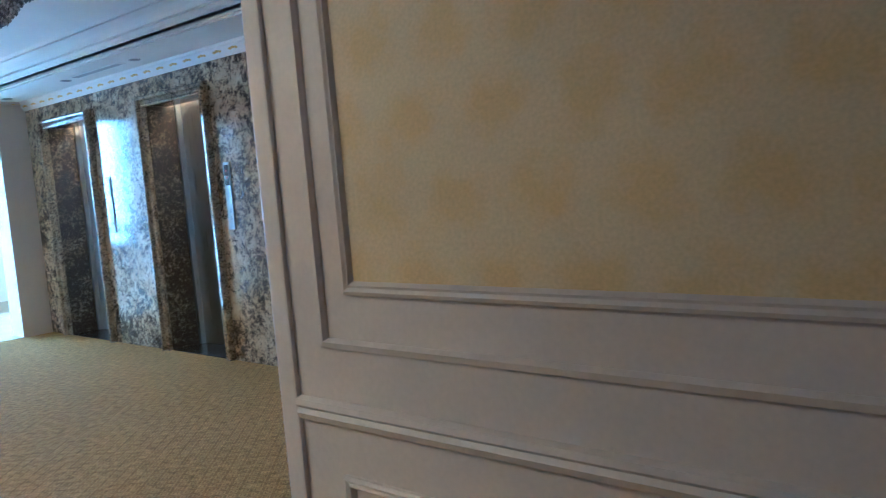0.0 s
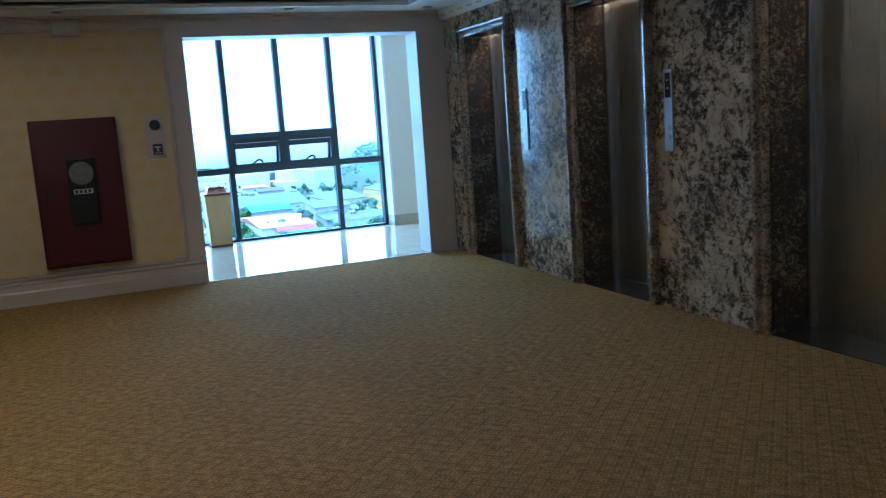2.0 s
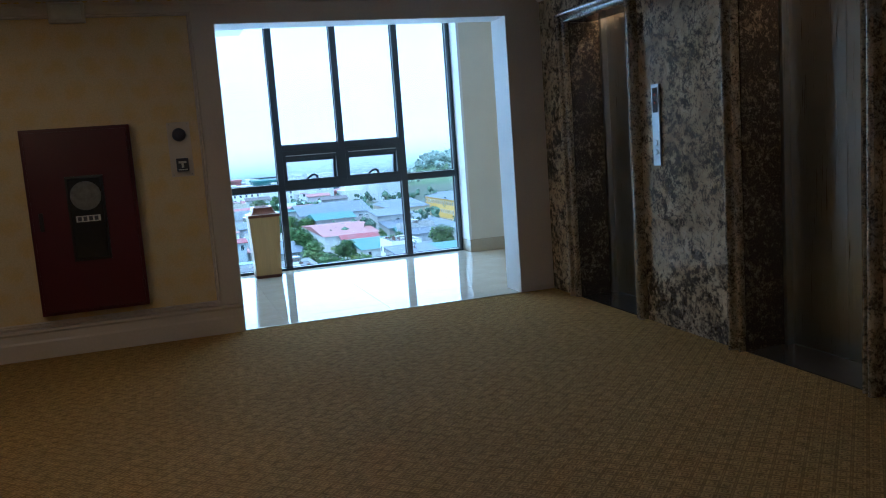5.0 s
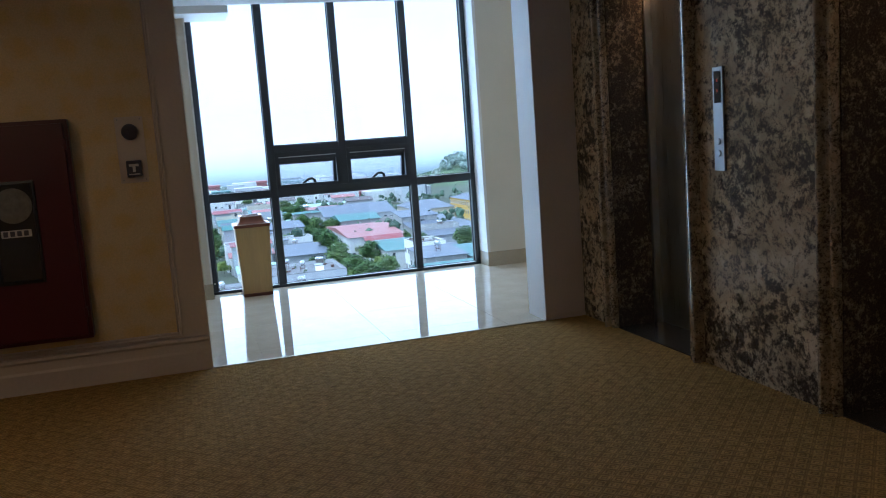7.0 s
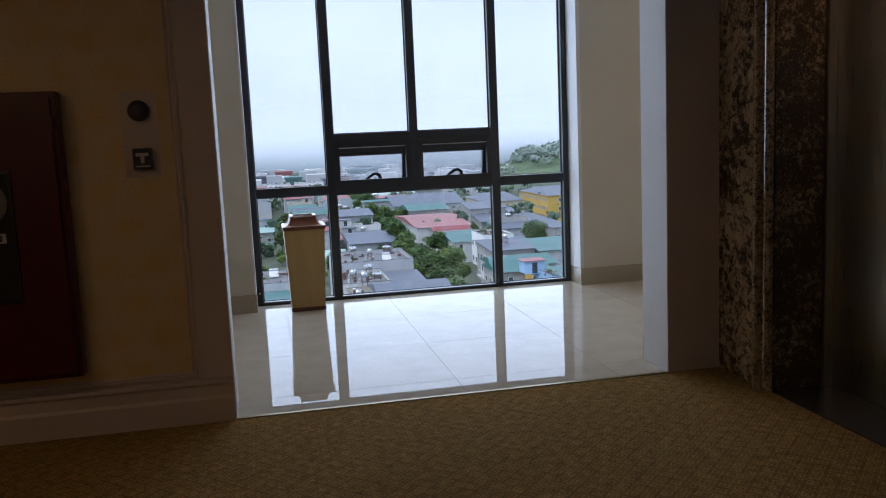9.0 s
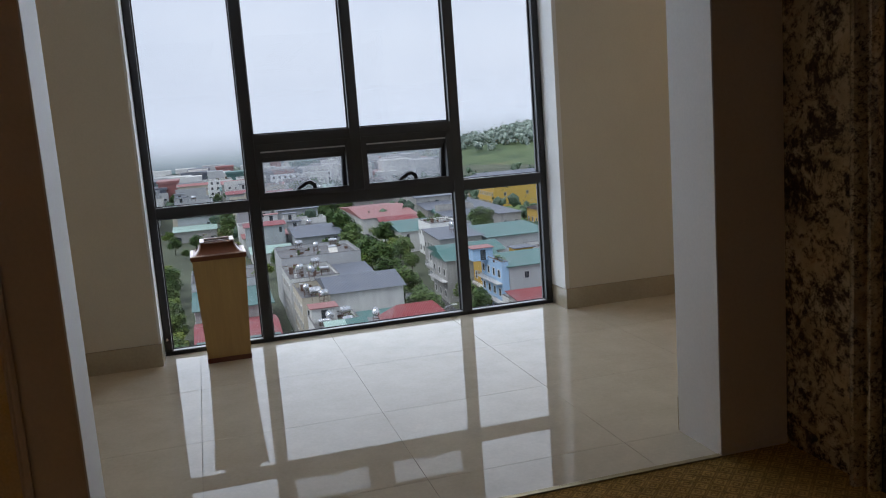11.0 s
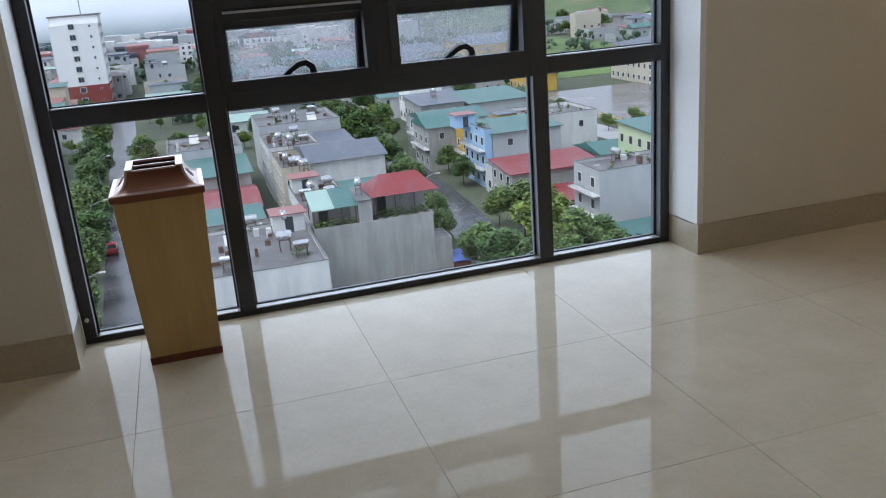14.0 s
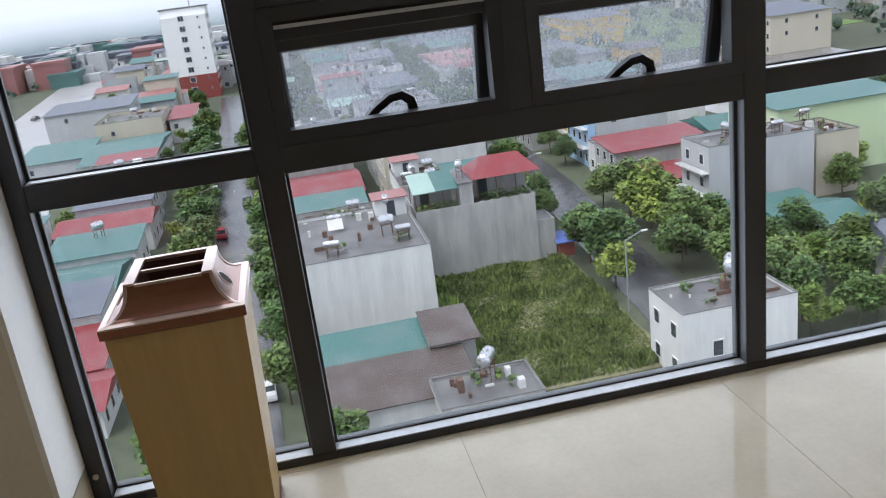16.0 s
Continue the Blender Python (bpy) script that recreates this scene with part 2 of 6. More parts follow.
def glass_material(name, wet=False):
    """Thin pane: clear with a gloss that follows Fresnel; wet panes are beaded with rain."""
    m = bpy.data.materials.new(name)
    m.use_nodes = True
    t = m.node_tree
    t.nodes.clear()
    out = t.nodes.new("ShaderNodeOutputMaterial")
    gl = t.nodes.new("ShaderNodeBsdfGlossy")
    gl.inputs["Roughness"].default_value = 0.0
    fr = t.nodes.new("ShaderNodeLayerWeight")
    fr.inputs["Blend"].default_value = 0.5
    gloss = math_of(t, "MULTIPLY_ADD", math_of(t, "POWER", fr.outputs["Facing"], 5.0), 0.965)
    gloss.node.inputs[2].default_value = 0.035
    mx = t.nodes.new("ShaderNodeMixShader")
    link(t, gloss, mx.inputs[0])
    tr = t.nodes.new("ShaderNodeBsdfTransparent")
    tr.inputs["Color"].default_value = (0.95, 0.975, 0.97, 1)
    clear = tr.outputs[0]
    if wet:
        v = place_coords(t, (1, 1.0, 0.6))
        vo = t.nodes.new("ShaderNodeTexVoronoi")
        vo.inputs["Scale"].default_value = 95.0
        link(t, v, vo.inputs["Vector"])
        big = noise_of(t, v, 8.0, 4.0)
        drop = ramp_of(t, math_of(t, "ADD", vo.outputs["Distance"], math_of(t, "MULTIPLY", big, 0.5)), [(0.42, (1, 1, 1)), (0.58, (0, 0, 0))])
        rf = t.nodes.new("ShaderNodeBsdfTranslucent")
        rf.inputs["Color"].default_value = (0.17, 0.18, 0.19, 1)
        df = t.nodes.new("ShaderNodeBsdfDiffuse")
        df.inputs["Color"].default_value = (0.20, 0.21, 0.22, 1)
        both = t.nodes.new("ShaderNodeAddShader")
        link(t, rf.outputs[0], both.inputs[0])
        link(t, df.outputs[0], both.inputs[1])
        m2 = t.nodes.new("ShaderNodeMixShader")
        film = ramp_of(t, math_of(t, "ADD", math_of(t, "MULTIPLY", drop, 0.55), math_of(t, "MULTIPLY", noise_of(t, v, 60.0, 5.0, 0.7), 0.6)), [(0.2, (0.22,) * 3), (0.9, (0.66,) * 3)])
        link(t, film, m2.inputs[0])
        link(t, tr.outputs[0], m2.inputs[1])
        link(t, both.outputs[0], m2.inputs[2])
        clear = m2.outputs[0]
    link(t, clear, mx.inputs[1])
    link(t, gl.outputs[0], mx.inputs[2])
    link(t, mx.outputs[0], out.inputs["Surface"])
    return m


def tile_material():
    m, t, b = nodes_of("polished_porcelain")
    v = place_coords(t)
    info = t.nodes.new("ShaderNodeObjectInfo")
    cloud = noise_of(t, v, 5.0, 6.0, 0.65)
    speck = noise_of(t, v, 60.0, 3.0)
    col = ramp_of(t, cloud, [(0.3, (0.585, 0.52, 0.395)), (0.7, (0.675, 0.605, 0.475))])
    col = mix_of(t, 1.0, col, ramp_of(t, speck, [(0.3, (0.95,) * 3), (0.7, (1.02,) * 3)]), "MULTIPLY")
    col = mix_of(t, 1.0, col, ramp_of(t, info.outputs["Random"], [(0, (0.94,) * 3), (1, (1.0,) * 3)]), "MULTIPLY")
    link(t, col, b.inputs["Base Color"])
    smear = noise_of(t, v, 3.0, 5.0)
    link(t, ramp_of(t, smear, [(0.35, (0.004,) * 3), (0.75, (0.022,) * 3)]), b.inputs["Roughness"])
    b.inputs["Specular IOR Level"].default_value = 0.14
    bump_of(t, noise_of(t, v, 2.5, 2.0), 0.012, 0.01, b)
    return m


def glow(name, color, strength):
    m = bpy.data.materials.new(name)
    m.use_nodes = True
    t = m.node_tree
    t.nodes.clear()
    e = t.nodes.new("ShaderNodeEmission")
    e.inputs["Color"].default_value = (*color, 1)
    e.inputs["Strength"].default_value = strength
    link(t, e.outputs[0], t.nodes.new("ShaderNodeOutputMaterial").inputs["Surface"])
    return m


M_CARPET = carpet_material()
M_GRANITE = granite_material()
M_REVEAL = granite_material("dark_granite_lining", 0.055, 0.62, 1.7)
M_MOULD = granite_material("brown_granite_moulding", -0.012, 0.80, 3.0)
M_PAPER = wallpaper_material()
M_STEEL = steel_material()
M_PLATE = steel_material("button_plate_steel", (0.40, 0.41, 0.42), 0.35)
M_TILE = tile_material()
M_GROUT = surface("grout", (0.45, 0.40, 0.32), 0.8, grain=90)
M_SKIRT = surface("tile_skirting", (0.46, 0.40, 0.29), 0.25, grain=60, var=0.06, bump=0.02)
M_TRIM = surface("cream_painted_joinery", (0.62, 0.53, 0.465), 0.42, grain=70, var=0.04, stain_var=0.08, bump=0.06)
M_CEIL = surface("ceiling_paint", (0.78, 0.78, 0.76), 0.7, grain=80, var=0.03, stain_var=0.06, bump=0.05)
M_WALL = surface("bay_wall_paint", (0.68, 0.635, 0.53), 0.6, grain=90, var=0.03, stain_var=0.06, bump=0.08)
M_WHITE = surface("white_reveal_paint", (0.80, 0.80, 0.78), 0.55, grain=90, var=0.03, stain_var=0.05, bump=0.06)
M_ALU = surface("anthracite_aluminium", (0.034, 0.036, 0.041), 0.44, 0.0, grain=150, var=0.1, bump=0.04, spec=0.5)
# Pale copy of the frame metal: sky light painted into the colour.
M_SKYLIT = surface("sky_lit_aluminium", (0.46, 0.465, 0.475), 0.35, 0.1, grain=90, var=0.1)
M_BLACK = surface("black_handle_plastic", (0.015, 0.015, 0.016), 0.35, grain=150, bump=0.03)
M_RUBBER = surface("black_gasket", (0.02, 0.02, 0.02), 0.7, grain=100)
M_GLASS = glass_material("window_glass")
M_WET = glass_material("rain_wet_glass", True)
M_RED = surface("red_enamelled_steel", (0.070, 0.004, 0.012), 0.3, grain=60, var=0.08, stain_var=0.15, bump=0.03)
M_DARKGLASS = surface("dark_cabinet_glass", (0.03, 0.03, 0.03), 0.08, grain=10, bump=0.0)
M_PAPERWHITE = surface("printed_paper", (0.62, 0.60, 0.55), 0.6, grain=20, var=0.1)
M_WHITEPLASTIC = surface("white_plastic", (0.55, 0.51, 0.45), 0.4, grain=60, var=0.03, bump=0.02)
M_NAVY = surface("dark_plastic", (0.05, 0.045, 0.07), 0.4, grain=60)
M_GOLD = surface("gold_relief_paint", (0.62, 0.44, 0.12), 0.4, 0.3, grain=60, var=0.2)
M_WOOD = surface("dark_stained_wood", (0.018, 0.011, 0.008), 0.38, grain=14, var=0.45, stretch=(6, 6, 0.7), bump=0.1)
M_BINWOOD = surface("bin_wood_laminate", (0.50, 0.335, 0.125), 0.5, grain=10, var=0.05, stretch=(9, 9, 0.7), bump=0.06)
M_BINPLINTH = surface("bin_red_brown_edge", (0.14, 0.045, 0.025), 0.45, grain=30)
M_COPPER = surface("copper_anodised_lid", (0.26, 0.105, 0.060), 0.32, 0.6, grain=60, var=0.06, stain_var=0.1, bump=0.02)
M_SHADE = surface("bin_hole_shade", (0.02, 0.013, 0.01), 0.7)
M_THRESH = surface("granite_threshold", (0.06, 0.05, 0.045), 0.2, grain=55, var=0.5)
M_WARM = glow("warm_downlight", (1.0, 0.56, 0.24), 2.0)


# ---- building helpers ----
def bm_box(bm, x0, x1, y0, y1, z0, z1):
    vs = [bm.verts.new((x, y, z)) for z in (z0, z1) for y in (y0, y1) for x in (x0, x1)]
    for f in ((0, 2, 3, 1), (4, 5, 7, 6), (0, 1, 5, 4), (2, 6, 7, 3), (0, 4, 6, 2), (1, 3, 7, 5)):
        bm.faces.new([vs[i] for i in f])
    return vs


def box(x0, x1, y0, y1, z0, z1, bevel=0.0):
    bm = bmesh.new()
    bm_box(bm, x0, x1, y0, y1, z0, z1)
    if bevel:
        bmesh.ops.bevel(bm, geom=list(bm.edges), offset=bevel, segments=2, affect="EDGES", profile=0.6)
    return bm


def boxes(rows):
    bm = bmesh.new()
    for r in rows:
        bm_box(bm, *r)
    return bm


def mesh_of(name, bm, material, smooth=False):
    me = bpy.data.meshes.new(name)
    bmesh.ops.recalc_face_normals(bm, faces=bm.faces)
    bm.to_mesh(me)
    bm.free()
    me.materials.append(material)
    if smooth:
        for p in me.polygons:
            p.use_smooth = True
    return me


def part(name, bm, material, parent=None, label="", smooth=False):
    ob = new(name, mesh_of(name, bm, material, smooth))
    if parent is not None:
        ob.parent = parent
    if label:
        ob["label"] = label
    return ob


def thing(name, label, category, group="", at=(0, 0, 0), rz=0.0):
    e = new(name)
    e.empty_display_size = 0.1
    e.matrix_basis = pose(*at, 0, 0, rz)
    return tagged(e, label, category, group)


def structure(name, bm, material, label, category):
    return tagged(part(name, bm, material), label, category, "", "structure")


def ring(to, u0, u1, v0, v1, profile):
    """Moulding mitred round a rectangle. profile: (inset, height) pairs; to maps (u, v, h) into the place."""
    bm = bmesh.new()
    loops = []
    for inset, h in profile:
        a, b, c, d = u0 + inset, u1 - inset, v0 + inset, v1 - inset
        loops.append([bm.verts.new(to(u, v, h)) for u, v in ((a, c), (b, c), (b, d), (a, d))])
    for p, q in zip(loops, loops[1:]):
        for i in range(4):
            j = (i + 1) % 4
            bm.faces.new((p[i], p[j], q[j], q[i]))
    return bm


def strip(to, u0, u1, profile):
    """Straight moulding from u0 to u1. profile: (v, h) pairs, closed at its ends."""
    bm = bmesh.new()
    a = [bm.verts.new(to(u0, v, h)) for v, h in profile]
    b = [bm.verts.new(to(u1, v, h)) for v, h in profile]
    for i in range(len(profile) - 1):
        bm.faces.new((a[i], a[i + 1], b[i + 1], b[i]))
    bm.faces.new(a)
    bm.faces.new(b)
    return bm


def turned(profile, n=24):
    """Solid of revolution about z from (radius, z) pairs."""
    bm = bmesh.new()
    loops = [[bm.verts.new((r * math.cos(2 * math.pi * i / n), r * math.sin(2 * math.pi * i / n), z)) for i in range(n)] for r, z in profile]
    for p, q in zip(loops, loops[1:]):
        for i in range(n):
            j = (i + 1) % n
            bm.faces.new((p[i], p[j], q[j], q[i]))
    bm.faces.new(loops[0])
    bm.faces.new(loops[-1])
    return bm


def frustum(bm, rows, cx=0.0, cy=0.0):
    """Stacked rectangles (half x, half y, z) joined into one closed body."""
    loops = [[bm.verts.new((cx + sx * a, cy + sy * b, z)) for sx, sy in ((-1, -1), (1, -1), (1, 1), (-1, 1))] for a, b, z in rows]
    for p, q in zip(loops, loops[1:]):
        for i in range(4):
            j = (i + 1) % 4
            bm.faces.new((p[i], p[j], q[j], q[i]))
    bm.faces.new(loops[0])
    bm.faces.new(loops[-1])
    return bm


PANEL = [(0, 0), (0, 0.012), (0.008, 0.016), (0.016, 0.011), (0.022, 0.014), (0.030, 0.004), (0.030, 0)]
BEAD = [(0, 0), (0, 0.008), (0.006, 0.011), (0.014, 0.008), (0.018, 0.002), (0.018, 0)]

# ---- structure: lobby ----
XW, XB, YM, YL = -8.755, -9.035, 4.02, -0.36      # west wall faces, granite wall, south wall
ZC, ZT = 2.33, 2.48                                # soffit and tray ceiling
XE, XN, YN = 4.0, -1.684, 1.703                    # far end, corner of the near wall
XG, XI = -11.50, -11.225                           # glass line, bay wall face
OY0, OY1, OZ = 1.575, 3.735, 2.147                 # opening to the bay
WY0, WY1 = 1.672, 4.225                            # window
ZB = 2.75                                          # bay ceiling

floor = structure("floor", box(XW, XE, YL - 0.2, YM, -0.25, 0.0), M_CARPET, "fawn carpet woven with small nested lozenges", "carpet")
tile_floor = structure("tile_floor", box(XG - 0.06, XW, -1.5, 7.0, -0.25, -0.002), M_GROUT, "grout bed under the polished bay tiles", "floor")

structure("wall_west", boxes([(XB, XW, YL - 0.2, OY0, 0, ZB), (XB, XW, OY1, YM + 0.4, 0, ZB), (XB, XW, OY0, OY1, OZ, ZB)]), M_TRIM, "cream painted wall with a wide opening to the window bay", "wall")
structure("wall_south", box(XW, XE, YL - 0.2, YL, 0, ZB), M_TRIM, "cream panelled lobby wall", "wall")
structure("wall_east", box(XE, XE + 0.2, YL - 0.2, YM, 0, ZB), M_TRIM, "plain cream wall closing the corridor", "wall")
near_wall = structure("wall_near", boxes([(XN, XE, YN, YN + 0.2, 0, ZB), (XN, XN + 0.2, YN + 0.2, YM, 0, ZB)]), M_TRIM, "cream joinery wall at the corridor corner", "wall")

LIFTS = (-7.875, -5.985, -4.09)
HW, HZ, REVEAL = 0.42, 2.02, 0.30
cuts = [XW]
for c in LIFTS:
    cuts += [c - HW, c + HW]
cuts += [XN]
rows = [(cuts[i], cuts[i + 1], YM, YM + 0.6, 0, ZC + 0.02) for i in range(0, len(cuts), 2)]
rows += [(c - HW, c + HW, YM, YM + 0.6, HZ + 0.10, ZC + 0.02) for c in LIFTS]
rows += [(c - HW, c + HW, YM, YM + 0.19, HZ + 0.031, HZ + 0.10) for c in LIFTS]
structure("wall_north", boxes(rows), M_GRANITE, "polished brown and cream mottled granite elevator wall", "wall")

# ceiling: soffit ring, stepped cornice and raised tray
TX0, TX1, TY0, TY1 = -8.22, -2.2, 0.22, 3.46
structure("ceiling", boxes([(XW, TX0, YL, YM, ZC, ZC + 0.05), (TX1, XE, YL, YM, ZC, ZC + 0.05), (TX0, TX1, YL, TY0, ZC, ZC + 0.05), (TX0, TX1, TY1, YM, ZC, ZC + 0.05), (TX0 - 0.1, TX1 + 0.1, TY0 - 0.1, TY1 + 0.1, ZT, ZT + 0.05)]), M_CEIL, "white plaster ceiling with a raised tray", "ceiling")
tray = [(-0.06, ZC), (-0.06, ZC - 0.014), (-0.015, ZC - 0.014), (-0.015, ZC + 0.010), (0.0, ZC + 0.018), (0.0, ZC + 0.040), (0.03, ZC + 0.040), (0.045, ZC + 0.052), (0.075, ZC + 0.064), (0.075, ZC + 0.080), (0.12, ZC + 0.092), (0.16, ZC + 0.112), (0.22, ZC + 0.124), (0.22, ZC + 0.136), (0.26, ZT + 0.004), (-0.09, ZT + 0.004)]
structure("tray_cornice", ring(lambda u, v, h: (u, v, h), TX0, TX1, TY0, TY1, tray), M_CEIL, "white stepped plaster cornice round the ceiling tray", "cornice")

# small crown on the walls under the soffit
crown = [(0.0, 0.0), (0.0, 0.012), (0.02, 0.02), (0.032, 0.045), (0.05, 0.05), (0.05, 0.0)]
for nm, to, a, b in (
    ("crown_west", lambda u, v, h: (XW + h, u, ZC - 0.05 + v), YL, YM),
    ("crown_south", lambda u, v, h: (u, YL + h, ZC - 0.05 + v), XW, XE),
    ("crown_near", lambda u, v, h: (u, YN - h, ZC - 0.05 + v), XN, XE),
    ("crown_return", lambda u, v, h: (XN - h, u, ZC - 0.05 + v), YN, YM),
):
    made = structure(nm, strip(to, a, b, crown), M_TRIM, "cream painted crown moulding", "moulding")
    if nm == "crown_west":
        west_crown = made
north_crown = structure("crown_north", strip(lambda u, v, h: (u, YM - h, ZC - 0.09 + v), XW, XN, [(0, 0), (0, 0.012), (0.012, 0.016), (0.012, 0.022), (0.062, 0.05), (0.07, 0.06), (0.09, 0.066), (0.09, 0)]), M_CEIL, "white cove moulding with gold relief leaves", "moulding")

# gold relief leaves along the granite wall's cove
leaf = bmesh.new()
for k in range(3):
    bmesh.ops.create_icosphere(leaf, subdivisions=1, radius=0.5, matrix=Matrix.Translation(((k - 1) * 0.036, 0, 0.006 * (k % 2))) @ Matrix.Diagonal((0.050, 0.012, 0.026, 1)))
leaf_mesh = mesh_of("gold_leaf", leaf, M_GOLD, True)
x = XW + 0.1
while x < XN - 0.1:
    g = new("gold_leaf", leaf_mesh)
    g.parent = north_crown
    g.matrix_basis = pose(x, YM - 0.034, ZC - 0.052, 42, 0, 0)
    x += 0.20
y = YL + 0.1
while y < YM - 0.05:
    g = new("gold_leaf", leaf_mesh)
    g.parent = west_crown
    g.matrix_basis = pose(XW + 0.030, y, ZC - 0.022, 42, 0, 90)
    y += 0.20

# ---- structure: joinery on the walls ----
def west(u, v, h):
    return (XW + h, u, v)


def near_face(u, v, h):
    return (u, YN - h, v)


def south(u, v, h):
    return (u, YL + h, v)


def back_wall(u, v, h):
    return (XN - h, u, v)


structure("baseboard_west", strip(west, YL, OY0, [(0, 0), (0, 0.018), (0.11, 0.018), (0.125, 0.012), (0.17, 0.010), (0.185, 0.022), (0.20, 0.020), (0.205, 0)]), M_TRIM, "cream moulded skirting board", "baseboard")
structure("baseboard_west_b", strip(west, OY1, YM, [(0, 0), (0, 0.004), (0.03, 0.004), (0.03, 0)]), M_TRIM, "thin cream skirting strip", "baseboard")
west_panel = structure("wall_panel_west", ring(west, -0.235, 1.43, 0.215, 2.235, PANEL), M_TRIM, "cream panel moulding framing gold wallpaper", "moulding")
structure("wallpaper_west", boxes([(XW, XW + 0.003, -0.205, 1.40, 0.245, 2.205)]), M_PAPER, "gold damask wallpaper inside the panel frame", "wallpaper")
structure("trim_opening", boxes([(XB - 0.002, XW + 0.002, OY0 - 0.002, OY0 + 0.004, 0, OZ), (XB - 0.002, XW + 0.002, OY1 - 0.004, OY1 + 0.002, 0, OZ), (XB - 0.002, XW + 0.002, OY0 + 0.004, OY1 - 0.004, OZ - 0.004, OZ + 0.002)]), M_WHITE, "white painted lining of the bay opening", "trim")
structure("trim_threshold", box(XW - 0.012, XW + 0.012, OY0 + 0.004, OY1 - 0.004, -0.01, 0.005), surface("brass_strip", (0.35, 0.28, 0.14), 0.4, 0.8), "thin metal strip between carpet and tiles", "trim")

# corridor corner: wallpaper panels over a chair rail and wainscot
P1 = XN + 0.265
for i in range(3):
    a = P1 + i * 1.85
    b = a + 1.60
    structure("near_panel_inner_%d" % (i + 1), ring(near_face, a, b, 1.034, 2.12, PANEL), M_TRIM, "cream moulding round gold wallpaper", "moulding")
    structure("near_wallpaper_%d" % (i + 1), boxes([(a + 0.028, b - 0.028, YN - 0.003, YN, 1.062, 2.092)]), M_PAPER, "gold damask wallpaper with ochre rosettes", "wallpaper")
    structure("near_panel_outer_%d" % (i + 1), ring(near_face, a - 0.10, b + 0.10, 0.905, 2.20, [(0, 0), (0, 0.010), (0.014, 0.014), (0.022, 0.004), (0.022, 0)]), M_TRIM, "cream outer panel moulding", "moulding")
    structure("near_panel_lower_%d" % (i + 1), ring(near_face, a - 0.06, b + 0.06, 0.22, 0.60, PANEL), M_TRIM, "cream wainscot panel moulding", "moulding")
RAIL = [(0, 0), (0, 0.012), (0.016, 0.020), (0.028, 0.014), (0.036, 0.022), (0.050, 0.018), (0.056, 0)]
structure("chair_rail_near", strip(lambda u, v, h: near_face(u, 0.72 + v, h), XN + 0.06, XE, RAIL), M_TRIM, "cream chair rail moulding", "moulding")
structure("corner_bead_near", box(XN - 0.012, XN + 0.055, YN - 0.012, YN + 0.055, 0, ZC - 0.06, 0.006), M_TRIM, "cream corner post at the wall's end", "trim")
structure("baseboard_near", strip(near_face, XN + 0.06, XE, [(0, 0), (0, 0.018), (0.14, 0.018), (0.155, 0.008), (0.155, 0)]), M_TRIM, "cream skirting board", "baseboard")

# south wall: wainscot east of the dark door case
for i in range(3):
    a = -7.05 + i * 1.9
    structure("south_panel_%d" % (i + 1), ring(south, a, a + 1.65, 1.02, 2.12, PANEL), M_TRIM, "cream moulding round gold wallpaper", "moulding")
    structure("south_wallpaper_%d" % (i + 1), boxes([(a + 0.028, a + 1.622, YL, YL + 0.003, 1.048, 2.092)]), M_PAPER, "gold damask wallpaper in its frame", "wallpaper")
    structure("south_panel_lower_%d" % (i + 1), ring(south, a, a + 1.65, 0.22, 0.60, PANEL), M_TRIM, "cream wainscot panel moulding", "moulding")
structure("chair_rail_south", strip(lambda u, v, h: south(u, 0.72 + v, h), -7.20, XE, RAIL), M_TRIM, "cream chair rail moulding", "moulding")
structure("baseboard_south", strip(south, -7.20, XE, [(0, 0), (0, 0.018), (0.14, 0.018), (0.155, 0.008), (0.155, 0)]), M_TRIM, "cream skirting board", "baseboard")

# dark wooden door in its case
door = thing("wooden_door", "closed dark-stained wooden door with a heavy moulded case", "door", at=(-7.73, YL, 0))
for s in (-1, 1):
    j = part("jamb", boxes([(s * 0.44 - 0.06, s * 0.44 + 0.06, 0, 0.035, 0.22, 2.06), (s * 0.44 - 0.035, s * 0.44 + 0.035, 0.035, 0.048, 0.26, 2.02)]), M_WOOD, door)
    part("plinth", box(s * 0.44 - 0.07, s * 0.44 + 0.07, 0, 0.055, 0, 0.22, 0.006), M_WOOD, j)
head = part("head", boxes([(-0.52, 0.52, 0, 0.05, 2.06, 2.16)]), M_WOOD, door)
part("cornice", strip(lambda u, v, h: (u, h, 2.16 + v), -0.60, 0.60, [(0, 0), (0, 0.05), (0.02, 0.06), (0.03, 0.09), (0.055, 0.12), (0.08, 0.13), (0.085, 0.0)]), M_WOOD, head)
leafd = part("door_leaf", boxes([(-0.38, 0.38, 0.0, 0.012, 0.01, 2.06)]), M_WOOD, door)
for z0, z1 in ((0.18, 0.85), (1.0, 1.92)):
    for s in (-1, 1):
        part("door_panel", ring(lambda u, v, h: (u, 0.012 + h, v), s * 0.19 - 0.14, s * 0.19 + 0.14, z0, z1, PANEL), M_WOOD, leafd)
part("door_handle", box(0.30, 0.34, 0.012, 0.06, 0.98, 1.10, 0.008), M_GOLD, leafd, "brass lever handle")

# ---- elevators ----
# Glow added for the warm band on the steel doors; no lamp known.
M_ADDED_GLOW = glow("added_warm_glow", (1.0, 0.56, 0.24), 5.0)


